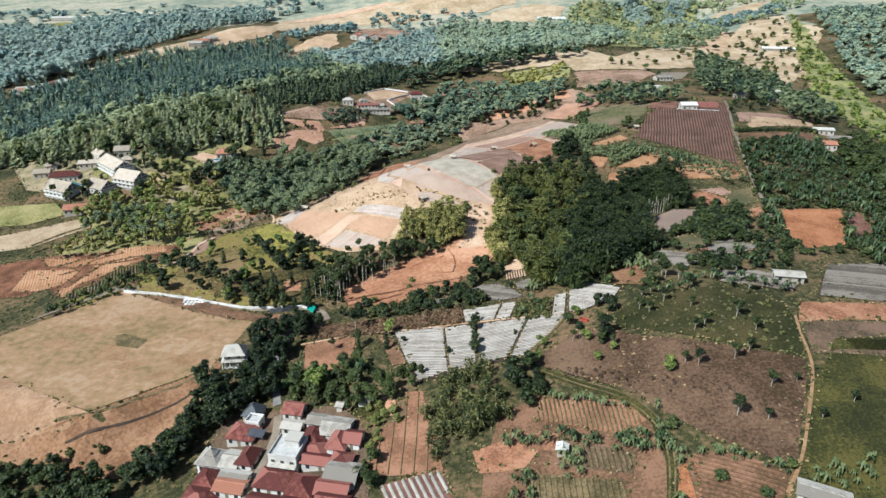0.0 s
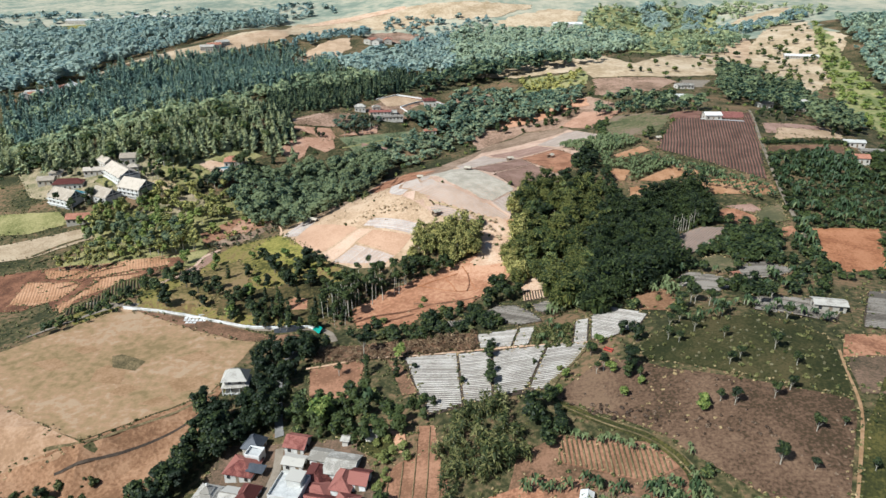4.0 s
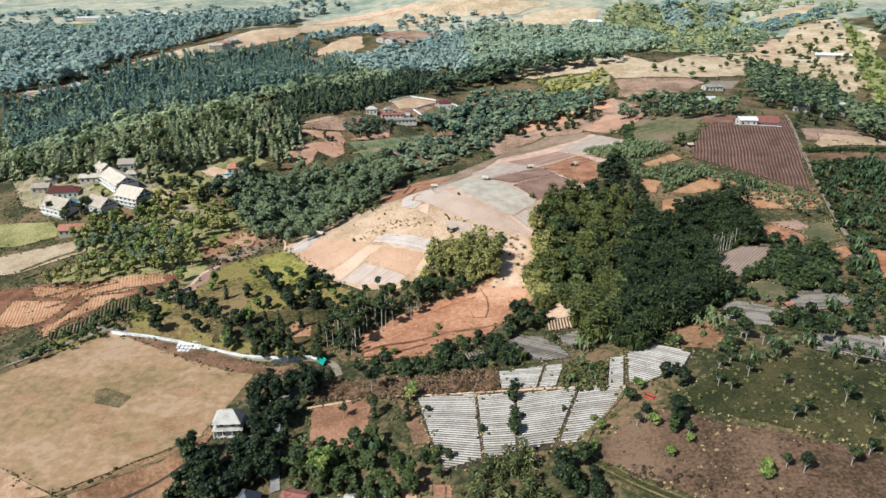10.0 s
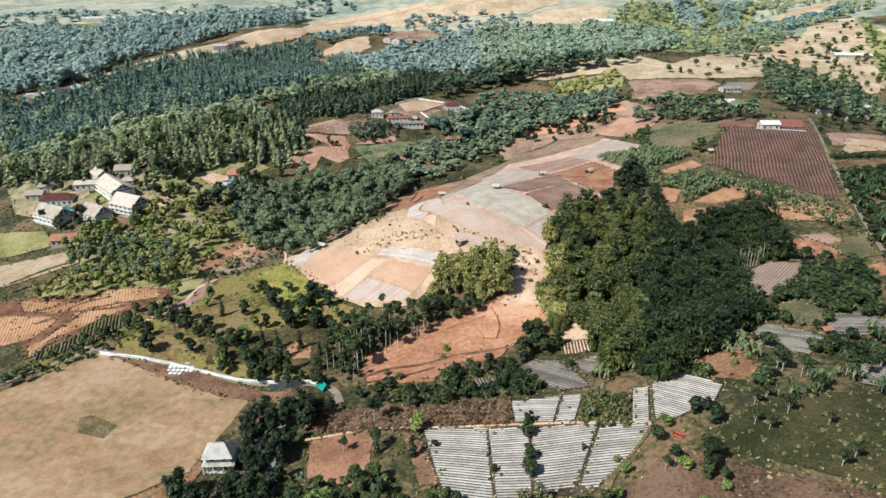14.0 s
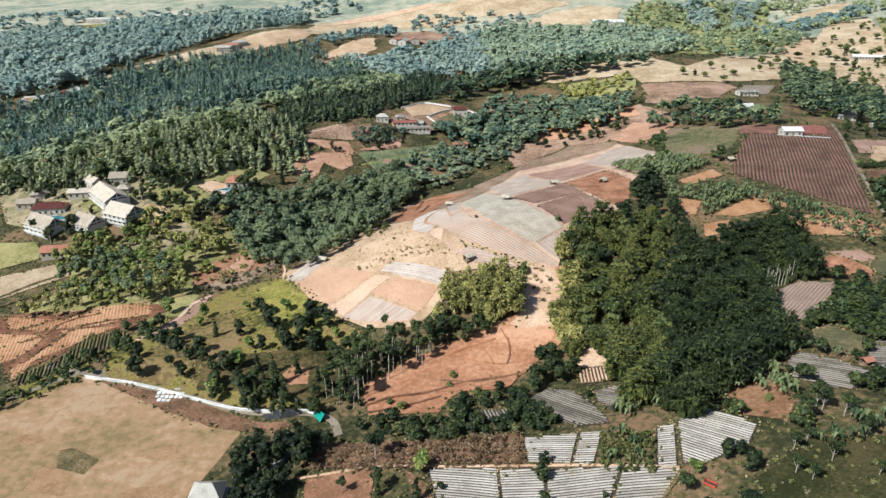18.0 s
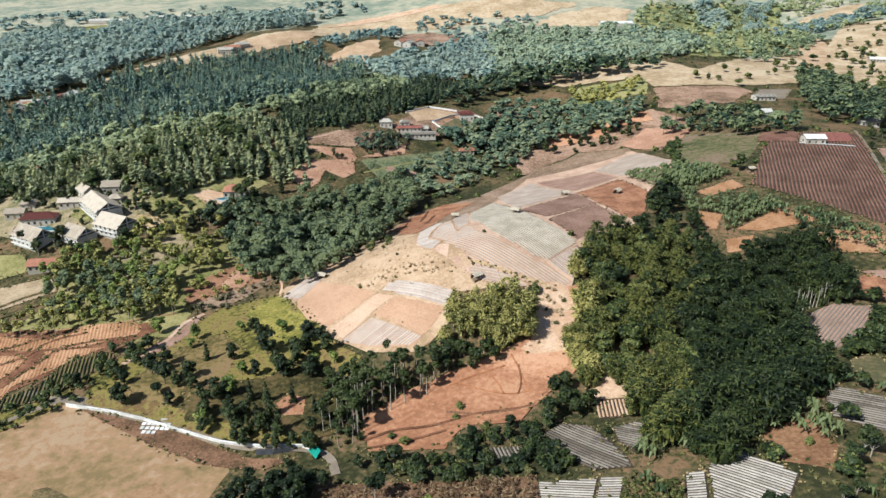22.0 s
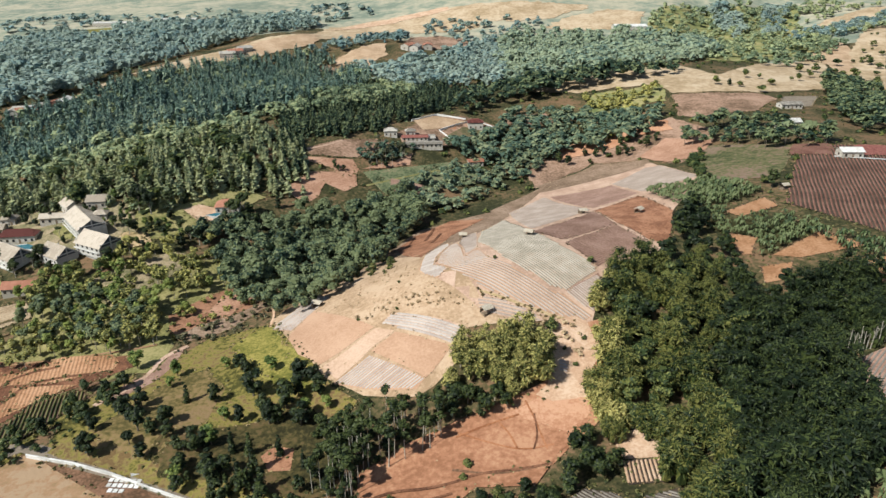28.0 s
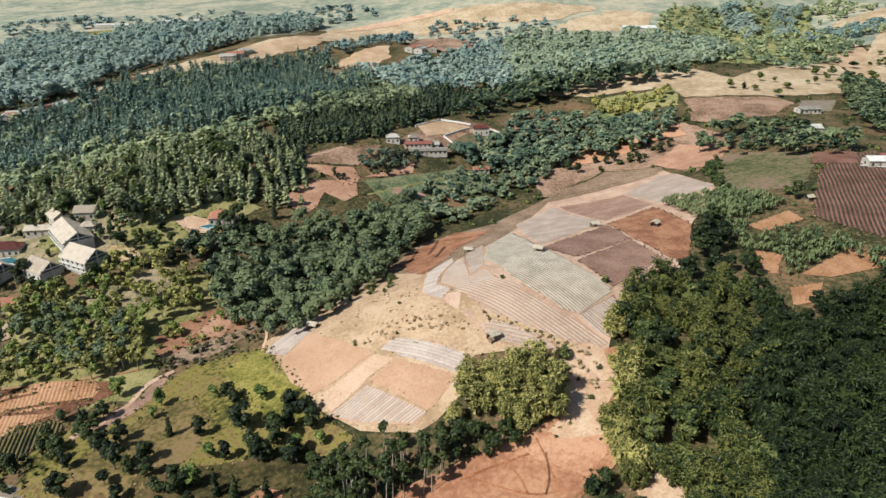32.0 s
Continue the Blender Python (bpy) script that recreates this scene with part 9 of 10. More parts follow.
house(-27.2, 131.5, -11, 7.8, 4.8, 2.7, 1.4, TILE, 0.0, "white village house with a pitched red tiled roof", PLASTER, group="village houses")
house(-44.8, 144.2, -11, 8.7, 7.2, 2.7, 2.2, TILE, 0.9, "white village house with a hipped red tiled roof", PLASTER, group="village houses")
house(-36.0, 139.2, -11, 6.6, 7.5, 2.7, 2.2, TILE, 0.9, "white village house with a hipped red tiled roof", PLASTER, group="village houses")
house(-46.1, 135.6, -11, 6.9, 5.5, 2.7, 1.6, TILE, 0.0, "white village house with a pitched red tiled roof", PLASTER, group="village houses")
house(-36.6, 132.0, -11, 7.3, 4.9, 2.7, 1.5, TILE, 0.0, "white village house with a pitched red tiled roof", PLASTER, group="village houses")
house(-59.8, 169.0, -11, 7.9, 7.4, 2.7, 2.2, TILE, 0.9, "white village house with a hipped red tiled roof", PLASTER, group="village houses")
house(-59.8, 156.9, -11, 4.8, 7.1, 2.7, 1.4, SHEET, 0.0, "white village house with a pitched grey sheet roof", PLASTER, group="village houses")
house(-55.2, 156.9, -11, 4.5, 7.1, 2.7, 2.1, TILE, 0.9, "white village house with a hipped red tiled roof", PLASTER, group="village houses")
house(-57.0, 148.9, -11, 7.7, 4.2, 2.7, 0.8, SHEET, 0.0, "white village house with a pitched grey sheet roof", PLASTER, group="village houses")
house(-65.1, 150.5, -11, 6.1, 7.0, 2.7, 2.1, TILE, 0.9, "white village house with a hipped red tiled roof", PLASTER, group="village houses")
house(-57.0, 145.3, -11, 7.9, 5.2, 2.7, 1.0, TILE_ORANGE, 0.0, "white village house with a pitched orange sheet roof", PLASTER, group="village houses")
house(-65.1, 141.9, -11, 8.9, 8.9, 2.7, 2.7, TILE, 0.9, "white village house with a hipped red tiled roof", PLASTER, group="village houses")
house(-44.5, 167.5, -11, 5.6, 3.9, 2.7, 0.8, SHEET, 0.0, "white village house with a pitched grey sheet roof", PLASTER, group="village houses")
flat_house(-42.3, 152.3, -11, 8.0, 9.0, 6.0, "white two-storey flat-roofed village house", "village houses")
flat_house(-57.4, 173.0, -11, 4.5, 4.0, 3.2, "small white flat-roofed house beside the lane", "village houses", extra=False)
house(-58.9, 177.9, -11, 5.0, 5.5, 3.2, 2.6, DARK_ROOF, 0.9, "village house with a steep dark slate roof", group="village houses")
mosque_x, mosque_y = -66.4, 158.8
canopy_x, canopy_y = -55.4, 166.8
# small garden huts
house(-23.6, 173.7, -11, 3.1, 2.4, 2.2, 0.5, SHEET, 0.0, "small white garden hut with a sheet roof", name="hut", openings=False, category="hut")
house(-31.0, 173.7, -11, 1.7, 2.4, 2.2, 0.5, SHEET, 0.0, "small white garden hut with a sheet roof", name="hut", openings=False, category="hut")

# ---- pavilion, wall and lane side ----
pav_x, pav_y = -72.5, 206.8
WALL_LINE = [(-134.8, 260.6), (-119.6, 258.3), (-107.2, 255.2), (-94.5, 250.8), (-80.7, 246.5), (-67.7, 243.6), (-56.1, 244.2), (-53.2, 243.1)]
tarp_x, tarp_y = -52.0, 241.6
sign_x, sign_y = -102.7, 251.2
FENCE_LINE = [(-68.6, 241.3), (-63.6, 241.1), (-58.8, 242.6)]
RAIL_LINE = [(-63.7, 218.7), (-61.8, 223.0), (-58.9, 225.6), (-54.7, 227.4)]
car_x, car_y = -56.4, 214.2
slab_x, slab_y = -101.0, 257.5

# ---- resort ----
gable_hall(-182.5, 387.6, -24, 16.0, 12.0, 4.6, 4.2, "white two-storey resort wing with dark braced gable", 2)
gable_hall(-198.0, 404.2, -45, 25.0, 12.0, 4.4, 3.6, "long white resort wing under grey shingles", 2)
gable_hall(-220.5, 381.4, -26, 17.0, 11.0, 4.0, 4.0, "white resort wing with dark braced gable beside the pool", 2)
gable_hall(-198.0, 381.2, -27, 13.0, 10.0, 3.4, 3.8, "small white resort wing with dark braced gable", 1)
house(-227.3, 398.0, 12, 16, 7, 3.6, 2.2, TILE, 0.8, "long red-tiled resort hall beside the blue pool", name="resort_hall", category="building")
house(-202.1, 359.5, 12, 13, 7, 3.0, 1.8, TILE_ORANGE, 0.0, "low orange-tiled resort cottage on the lawn", name="cottage", category="cottage")
house(-214.4, 421.2, -40, 10, 7, 3.6, 2.2, SHINGLE, 0.0, "beige-roofed resort cottage under the pines", name="cottage", category="cottage")
house(-217.5, 411.5, 12, 12, 5, 3.2, 1.5, SHINGLE, 0.0, "low beige-roofed resort building", name="cottage", category="cottage")
house(-201.0, 422.9, 12, 9, 8, 3.6, 2.0, SHINGLE, 0.0, "resort cottage with a pale brown roof", name="cottage", category="cottage")
house(-194.1, 411.9, 12, 6, 5, 3.0, 1.4, SHINGLE, 0.8, "small beige-roofed resort cottage", name="cottage", category="cottage")
house(-243.8, 415.7, 12, 7, 6, 3.2, 1.6, SHINGLE, 0.8, "brown-roofed cottage among trees", name="cottage", category="cottage")
house(-138.8, 429.6, 12, 11, 8, 3.4, 2.4, TILE_ORANGE, 0.8, "orange-tiled pool house among trees", name="pool_house", category="building")
house(-245.5, 407.1, 12, 9, 6, 3.2, 1.6, SHINGLE, 0.0, "cottage at the end of the resort yard", name="cottage", category="cottage")
BIG_POOL = [(-226.5, 391.3), (-221.0, 394.1), (-211.6, 394.7), (-208.3, 391.4), (-211.6, 388.7), (-220.2, 388.4)]
SMALL_POOL = [(-151.3, 422.6), (-148.6, 425.4), (-140.0, 424.2), (-141.6, 420.3)]

# ---- far farm, plateau and hill buildings ----
house(-53.1, 535.6, 8, 24, 7, 2.6, 0.5, SHEET, 0.0, "long white farm building with a pale roof", name="farm_building", category="building")
house(-58.9, 542.5, 8, 16, 6, 2.6, 0.9, TILE, 0.0, "red-roofed farm building beside the white block", name="farm_building", category="building")
house(-49.4, 546.9, 8, 5, 10, 2.6, 0.5, SHEET, 0.0, "white farm store with a pale roof", name="farm_building", category="building")
house(-74.3, 542.8, 8, 8, 6, 3.6, 1.6, SHEET, 0.8, "blue-grey farmhouse under the trees", name="farmhouse", category="house")
house(-62.6, 549.4, 8, 6, 5, 3.0, 1.2, SHEET, 0.8, "small grey farm shed in the yard", name="farm_shed", category="shed")
house(-22.1, 578.2, 8, 10, 7, 4.6, 1.8, TILE, 0.8, "two-storey farmhouse with a red roof", name="farmhouse", category="house")
house(-20.1, 525.7, 12, 9, 6, 2.6, 0.8, TILE_ORANGE, 0.0, "faded red shed in the valley", name="farm_shed", category="shed")
house(161.1, 453.2, 3, 10, 7, 3.2, 1.4, PLASTER, 0.0, "white-roofed shed at the top of the furrowed field", name="farm_shed", category="shed")
house(221.4, 518.5, 3, 11, 6, 3.2, 1.4, SHEET, 0.0, "grey-roofed farmhouse on the plateau", name="farmhouse", category="house")
house(259.0, 538.5, 3, 9, 8, 6.5, 2.5, SHEET, 0.8, "tall grey-roofed farmhouse on the plateau", name="farmhouse", category="house")
house(233.4, 503.5, 3, 7, 3, 2.8, 0.6, PLASTER, 0.0, "small white-roofed shelter beside the farmhouse", name="farm_shed", category="shed")
house(239.8, 429.0, -8, 12, 5, 3.0, 1.0, PLASTER, 0.0, "white-roofed farm shed on the slope", name="farm_shed", category="shed")
house(246.3, 416.9, -8, 16, 5, 2.8, 0.8, SHEET, 0.0, "long grey shed on the slope", name="farm_shed", category="shed")
house(220.6, 389.0, -8, 11, 7, 3.2, 1.4, TILE_ORANGE, 0.0, "farmhouse with a faded red roof", name="farmhouse", category="house")
house(373.7, 795.1, -12, 34, 10, 3, 1.4, PLASTER, 0.0, "long white-roofed hall on the far ridge", name="farm_hall", category="building")
house(187.6, 597.2, 8, 14, 8, 3, 1.2, SHEET, 0.0, "grey-roofed sheds on the ridge", name="farm_hall", category="building")
house(161.2, 528.6, 8, 12, 7, 4, 1.4, PLASTER, 0.0, "white-roofed house among ridge trees", name="farmhouse", category="house")
house(-377.5, 628.3, 20, 12, 9, 4.5, 2.0, SHEET, 0.0, "grey-roofed house in the far hamlet", name="hamlet_house", category="house", group="far hamlet")
house(-372.9, 626.8, 35, 15, 9, 4.5, 2.0, TILE_ORANGE, 0.0, "orange-roofed house in the far hamlet", name="hamlet_house", category="house", group="far hamlet")
house(-368.9, 632.9, 50, 18, 9, 4.5, 2.0, PLASTER, 0.0, "pale-roofed house in the far hamlet", name="hamlet_house", category="house", group="far hamlet")
house(-365.5, 640.2, 65, 12, 9, 4.5, 2.0, SHEET, 0.0, "grey-roofed house in the far hamlet", name="hamlet_house", category="house", group="far hamlet")
house(-360.7, 645.4, 80, 15, 9, 4.5, 2.0, TILE_ORANGE, 0.0, "orange-roofed house in the far hamlet", name="hamlet_house", category="house", group="far hamlet")
house(-356.8, 650.5, 95, 18, 9, 4.5, 2.0, PLASTER, 0.0, "pale-roofed house in the far hamlet", name="hamlet_house", category="house", group="far hamlet")
house(-381.1, 622.4, 110, 12, 9, 4.5, 2.0, SHEET, 0.0, "grey-roofed house in the far hamlet", name="hamlet_house", category="house", group="far hamlet")
house(-296.1, 855.3, 20, 16, 10, 4.5, 2.0, SHEET, 0.0, "grey-roofed house on the far ridge", name="ridge_house", category="house", group="ridge hamlet")
house(-292.0, 866.6, 35, 16, 10, 4.5, 2.0, TILE_ORANGE, 0.0, "orange-roofed house on the far ridge", name="ridge_house", category="house", group="ridge hamlet")
house(-286.4, 880.4, 50, 16, 10, 4.5, 2.0, SHEET, 0.0, "grey-roofed house on the far ridge", name="ridge_house", category="house", group="ridge hamlet")
house(-107.9, 904.0, 65, 16, 10, 4.5, 2.0, TILE_ORANGE, 0.0, "orange-roofed house on the far ridge", name="ridge_house", category="house", group="ridge hamlet")
house(-99.7, 902.5, 80, 16, 10, 4.5, 2.0, SHEET, 0.0, "grey-roofed house on the far ridge", name="ridge_house", category="house", group="ridge hamlet")
house(-87.6, 916.8, 95, 16, 10, 4.5, 2.0, TILE_ORANGE, 0.0, "orange-roofed house on the far ridge", name="ridge_house", category="house", group="ridge hamlet")
house(-701.5, 1373.0, 5, 70, 20, 6, 2.0, PLASTER, 0.0, "long pale hall in the far plain", name="far_hall", category="building", group="far halls")
house(-588.3, 1373.9, 5, 80, 20, 6, 2.0, PLASTER, 0.0, "long pale hall in the far plain", name="far_hall", category="building", group="far halls")
house(154.1, 1034.6, 5, 40, 20, 6, 2.0, PLASTER, 0.0, "long pale hall in the far plain", name="far_hall", category="building", group="far halls")
house(115.0, 206.9, -10, 9, 4.5, 2.6, 0.8, SHEET, 0.0, "grey sheet-roofed field shed", name="field_shed", category="shed")
house(83.3, 116.5, -28, 10, 5, 2.8, 0.8, SHEET, 0.0, "grey sheet-roofed shed at the pasture's edge", name="field_shed", category="shed")
house(30.3, 139.5, 75, 2.4, 2.2, 2.4, 0.4, PLASTER, 0.0, "small white field hut among bananas", name="field_hut", category="hut")
house(68.4, 308.5, 20, 5, 4, 2.6, 1.0, PLASTER, 0.0, "white-roofed hut hidden in the wood", name="hut", category="hut")
for hx, hy, ht in [(5.7, 362.5, -20), (30.9, 405.4, 17), (53.2, 396.9, 54), (-20.9, 394.0, 1), (-9.3, 308.7, 38), (-71.2, 336.9, -15), (116.6, 411.7, 22)]:
    shed(hx, hy, ht, 3.0, 2.4, 1.9, 0.8, THATCH, "thatched field shelter on timber posts", "field_shelter", "field shelters", category="shelter")
FARM_WALLS = [[(-64.8, 574.3), (-49.6, 593.1), (-29.3, 590.4)], [(-45.2, 563.0), (-34.6, 578.0), (-20.2, 592.7)], [(-45.2, 563.0), (-34.0, 549.4)], [(-34.0, 549.4), (-22.1, 559.0), (-8.0, 581.2), (-20.1, 589.3)]]

# ---- single trees ----
orchard_trees([(-87.8, 301.4, 2.9), (-79.2, 287.9, 4.3), (-85.0, 299.0, 2.1), (-65.7, 292.9, 3.5), (-61.4, 291.9, 2.7), (-58.2, 286.4, 2.9), (-61.0, 275.2, 3.5), (-67.1, 282.0, 4.1), (-73.0, 280.2, 2.9), (-64.8, 286.8, 3.2), (-70.5, 275.8, 3.2), (-68.5, 276.7, 2.5), (-74.8, 281.6, 1.9), (-79.6, 276.6, 2.5), (-90.4, 285.3, 2.9), (-112.6, 283.2, 3.2), (-114.6, 277.0, 3.5), (-107.6, 271.1, 3.5), (-101.0, 274.7, 3.2), (-102.6, 269.4, 2.4), (-107.8, 266.1, 2.4), (-101.8, 261.5, 2.2), (-121.6, 271.8, 2.5), (-117.8, 262.2, 3.5), (-87.2, 263.5, 2.7), (-80.2, 253.7, 3.2), (-129.5, 279.1, 2.5), (-124.1, 294.4, 2.5), (-133.2, 278.7, 2.1), (-137.7, 272.3, 2.2)])
orchard_trees([(-128.9, 291.9, 2.2), (-90.6, 263.2, 1.9), (-54.7, 273.9, 2.5), (-50.6, 270.5, 2.4)])
light_trees([(-93.2, 302.7, 2.0), (-77.1, 299.7, 2.5), (-54.8, 281.3, 2.0), (-84.1, 276.7, 2.4), (-108.9, 300.3, 2.4), (-84.0, 266.2, 2.9), (-89.0, 253.8, 2.5), (-126.1, 306.8, 3.1), (-60.4, 278.3, 2.9), (-108.3, 294.0, 1.8)])
cypress_trees([(-99.3, 285.4, 2.5), (-77.9, 265.3, 2.2), (-72.3, 263.7, 2.7), (-69.4, 257.4, 3.1), (-71.9, 253.3, 2.5), (-64.9, 250.8, 3.1), (-64.0, 263.6, 2.4), (-73.2, 249.3, 2.5)])
field_trees([(40.4, 184.7, 1.3), (42.5, 185.2, 1.9), (49.5, 184.0, 2.9), (51.0, 178.3, 1.4), (68.1, 164.7, 1.4), (71.1, 162.9, 1.7), (81.2, 163.7, 1.7), (86.0, 166.1, 1.7), (86.3, 151.6, 1.6), (93.3, 152.7, 1.0), (74.5, 143.0, 2.2), (81.1, 140.5, 1.4), (93.8, 139.4, 1.3), (104.1, 144.5, 1.3), (75.2, 178.9, 1.7), (55.1, 197.8, 1.9), (52.1, 204.5, 1.4), (65.5, 192.7, 1.4), (77.6, 216.5, 2.2), (82.3, 212.8, 1.9), (71.9, 213.2, 2.2), (91.7, 175.7, 1.6)])
bushes([(57.9, 142.5, 2.2), (64.3, 125.2, 1.9), (72.3, 119.0, 1.9), (80.9, 126.4, 1.7), (30.7, 189.8, 1.1)])
orchard_trees([(10.6, 204.0, 2.3), (11.5, 209.8, 1.7), (10.5, 194.4, 2.3), (10.2, 189.3, 2.5), (-13.4, 206.1, 1.2), (2.0, 192.4, 1.2), (-6.6, 183.9, 1.5), (23.8, 195.5, 1.0), (51.2, 202.7, 2.2), (54.3, 203.2, 1.7), (54.6, 197.0, 2.5), (40.5, 194.3, 2.2), (49.9, 183.3, 2.7), (48.2, 180.5, 2.2)])
light_trees([(43.7, 199.1, 1.7), (44.1, 183.7, 2.0), (50.9, 176.0, 1.5), (45.4, 172.6, 1.7), (31.7, 185.6, 1.5), (29.1, 178.4, 1.5), (-18.9, 214.4, 2.8), (-40.2, 185.0, 4.3), (63.0, 162.6, 2.3), (63.1, 162.6, 1.7)])
cypress_trees([(-19.1, 203.5, 2.7), (-29.2, 207.2, 2.0)])
field_trees([(89.1, 183.6, 2.2), (71.4, 197.6, 1.9), (81.9, 204.7, 1.9), (69.0, 204.4, 1.6), (78.6, 180.8, 1.6), (63.1, 195.1, 1.6), (98.7, 198.7, 2.1), (100.7, 214.1, 2.1), (76.5, 217.4, 2.4), (81.1, 213.4, 2.1), (91.7, 212.5, 2.4), (95.6, 211.1, 2.1), (65.5, 202.4, 1.6), (78.2, 192.1, 1.4)])
light_trees([(64.3, 164.7, 1.6)])
bushes([(-40.1, 331.9, 0.8), (-58.2, 369.7, 1.4), (26.3, 339.8, 1.8), (10.7, 304.5, 2.6), (111.6, 421.3, 2.6), (-7.1, 335.9, 0.8), (-38.7, 315.4, 0.8), (-51.7, 315.8, 0.8), (14.6, 298.0, 1.0), (17.4, 292.9, 1.0), (20.6, 302.5, 1.0), (-12.9, 259.5, 1.6), (-31.0, 271.3, 1.6), (68.3, 299.3, 1.6)])
bushes([(-31.6, 247.8, 1.3), (-27.2, 244.7, 1.8), (-13.7, 255.1, 1.3), (59.0, 218.4, 2.9), (67.9, 222.9, 1.6), (70.6, 211.6, 3.6)])
field_trees([(-242.7, 412.8, 2.9), (-230.6, 413.2, 3.2), (-227.9, 421.6, 3.5), (-241.2, 426.3, 2.9), (-174.3, 399.2, 2.6), (-170.1, 407.5, 2.9), (-157.4, 397.8, 2.4), (-151.9, 404.4, 2.6), (-196.2, 402.6, 1.8), (-208.1, 399.0, 1.8), (-204.8, 378.8, 2.9), (-207.3, 375.8, 2.4), (-168.7, 381.1, 2.9), (-173.0, 376.4, 2.9), (-177.1, 416.2, 4.7), (-171.3, 415.6, 4.1), (-163.5, 420.7, 3.5), (-146.2, 400.2, 2.6), (-210.4, 420.1, 2.4), (-183.6, 404.2, 2.1), (-180.5, 406.7, 2.1), (-223.8, 378.5, 2.9), (-211.4, 369.3, 2.6), (-141.5, 398.5, 2.9), (-132.4, 420.5, 4.1), (-131.3, 430.3, 3.5)])
orchard_trees([(-243.9, 421.9, 2.6), (-232.5, 421.2, 2.9), (-233.1, 411.8, 2.4), (-172.9, 402.2, 2.4), (-162.3, 403.3, 2.6), (-147.8, 394.1, 2.9), (-137.3, 417.7, 2.6), (-126.9, 420.4, 3.5), (-195.8, 370.0, 2.9), (-186.9, 370.2, 2.6), (-229.9, 383.6, 2.9)])
orchard_trees([(-244.8, 429.2, 2.4), (-227.1, 418.3, 3.0), (-240.5, 420.0, 2.2), (-223.2, 421.6, 2.4), (-226.5, 409.5, 1.6), (-219.0, 411.8, 2.2), (-203.6, 415.5, 2.2), (-199.4, 415.5, 1.9), (-179.7, 406.8, 1.6), (-166.8, 399.4, 2.2), (-166.6, 403.0, 2.2), (-186.4, 418.2, 1.9), (-204.8, 407.0, 1.9), (-192.6, 394.5, 1.6), (-202.6, 392.8, 1.6), (-207.9, 379.3, 2.4), (-203.3, 373.8, 2.4), (-213.8, 371.8, 2.4), (-176.2, 373.2, 2.2), (-160.8, 413.7, 2.4), (-159.6, 428.2, 2.4), (-148.2, 447.7, 2.4), (-123.2, 418.9, 4.3), (-126.9, 426.1, 3.8), (-127.5, 411.0, 3.5), (-149.0, 404.0, 1.9)])
light_trees([(-241.7, 434.1, 2.4), (-233.6, 433.6, 2.2), (-173.0, 376.9, 2.4), (-170.3, 379.2, 2.4), (-172.8, 373.8, 1.9), (-177.9, 422.1, 3.8), (-174.0, 425.9, 3.2), (-184.2, 426.1, 2.7), (-163.7, 422.3, 2.4), (-157.4, 399.0, 2.2), (-150.3, 400.7, 2.2), (-168.6, 394.0, 1.4), (-121.0, 380.5, 3.0), (-195.6, 365.3, 2.7), (-191.0, 368.2, 2.7), (-184.8, 366.2, 2.7), (-187.1, 353.1, 2.7), (-199.9, 354.0, 2.4), (-103.9, 385.2, 2.7), (-160.2, 387.3, 2.2), (-181.5, 413.8, 1.9), (-195.2, 427.5, 2.2)])
cypress_trees([(-205.3, 436.4, 3.8), (-189.0, 434.0, 3.8), (-171.7, 434.4, 4.1), (-159.6, 428.6, 3.5), (-151.8, 438.2, 3.8), (-141.6, 445.7, 3.5), (-117.4, 441.3, 3.5)])
light_trees([(-192.7, 356.7, 2.9), (-186.8, 359.7, 2.9), (-169.1, 372.8, 2.1), (-174.9, 375.1, 2.1), (-181.6, 364.9, 2.1), (-144.8, 367.3, 2.1), (-125.5, 344.6, 2.4), (-147.3, 350.9, 2.4), (-163.4, 344.5, 2.4), (-193.1, 345.3, 2.4), (-112.0, 355.5, 2.1), (-123.9, 364.9, 2.4)])
orchard_trees([(217.0, 472.0, 3.4), (209.0, 478.0, 2.8), (224.0, 480.0, 3.0), (199.0, 470.0, 2.4), (206.0, 462.0, 2.2), (247.0, 500.0, 2.8), (238.0, 520.0, 3.0), (229.0, 492.0, 2.4), (252.0, 462.0, 2.6), (187.0, 446.0, 1.8), (236.0, 447.0, 1.8)])
light_trees([(-194.0, 405.9, 1.5), (-190.5, 407.2, 1.4), (-185.3, 405.0, 1.7), (-182.4, 407.7, 1.5), (-178.7, 409.7, 1.7), (-170.4, 407.1, 1.8), (-168.8, 409.6, 1.5), (-164.3, 406.9, 1.9), (-162.2, 409.6, 1.6), (-158.2, 405.0, 1.8), (-192.9, 414.8, 1.5), (-185.1, 413.4, 1.6)])
orchard_trees([(-164.2, 391.4, 1.6), (-167.8, 393.5, 1.3), (-241.2, 426.1, 3.0), (-233.2, 425.8, 3.2), (-224.9, 417.1, 1.8), (-253.1, 434.9, 2.8), (-98.3, 488.4, 2.2), (-96.0, 486.2, 1.7), (-93.0, 487.8, 1.4), (-71.0, 500.5, 2.0)])
orchard_trees([(-97.6, 269.0, 2.6), (-92.8, 263.7, 2.2), (-89.0, 258.2, 2.0), (-90.0, 268.0, 2.4), (-85.6, 265.5, 2.8), (-82.4, 259.1, 2.2), (-77.9, 255.9, 1.8), (-68.9, 254.0, 1.6), (-55.1, 251.4, 2.0), (-52.9, 256.3, 2.3)])
cypress_trees([(-77.1, 263.6, 2.4), (-56.3, 259.9, 2.2)])
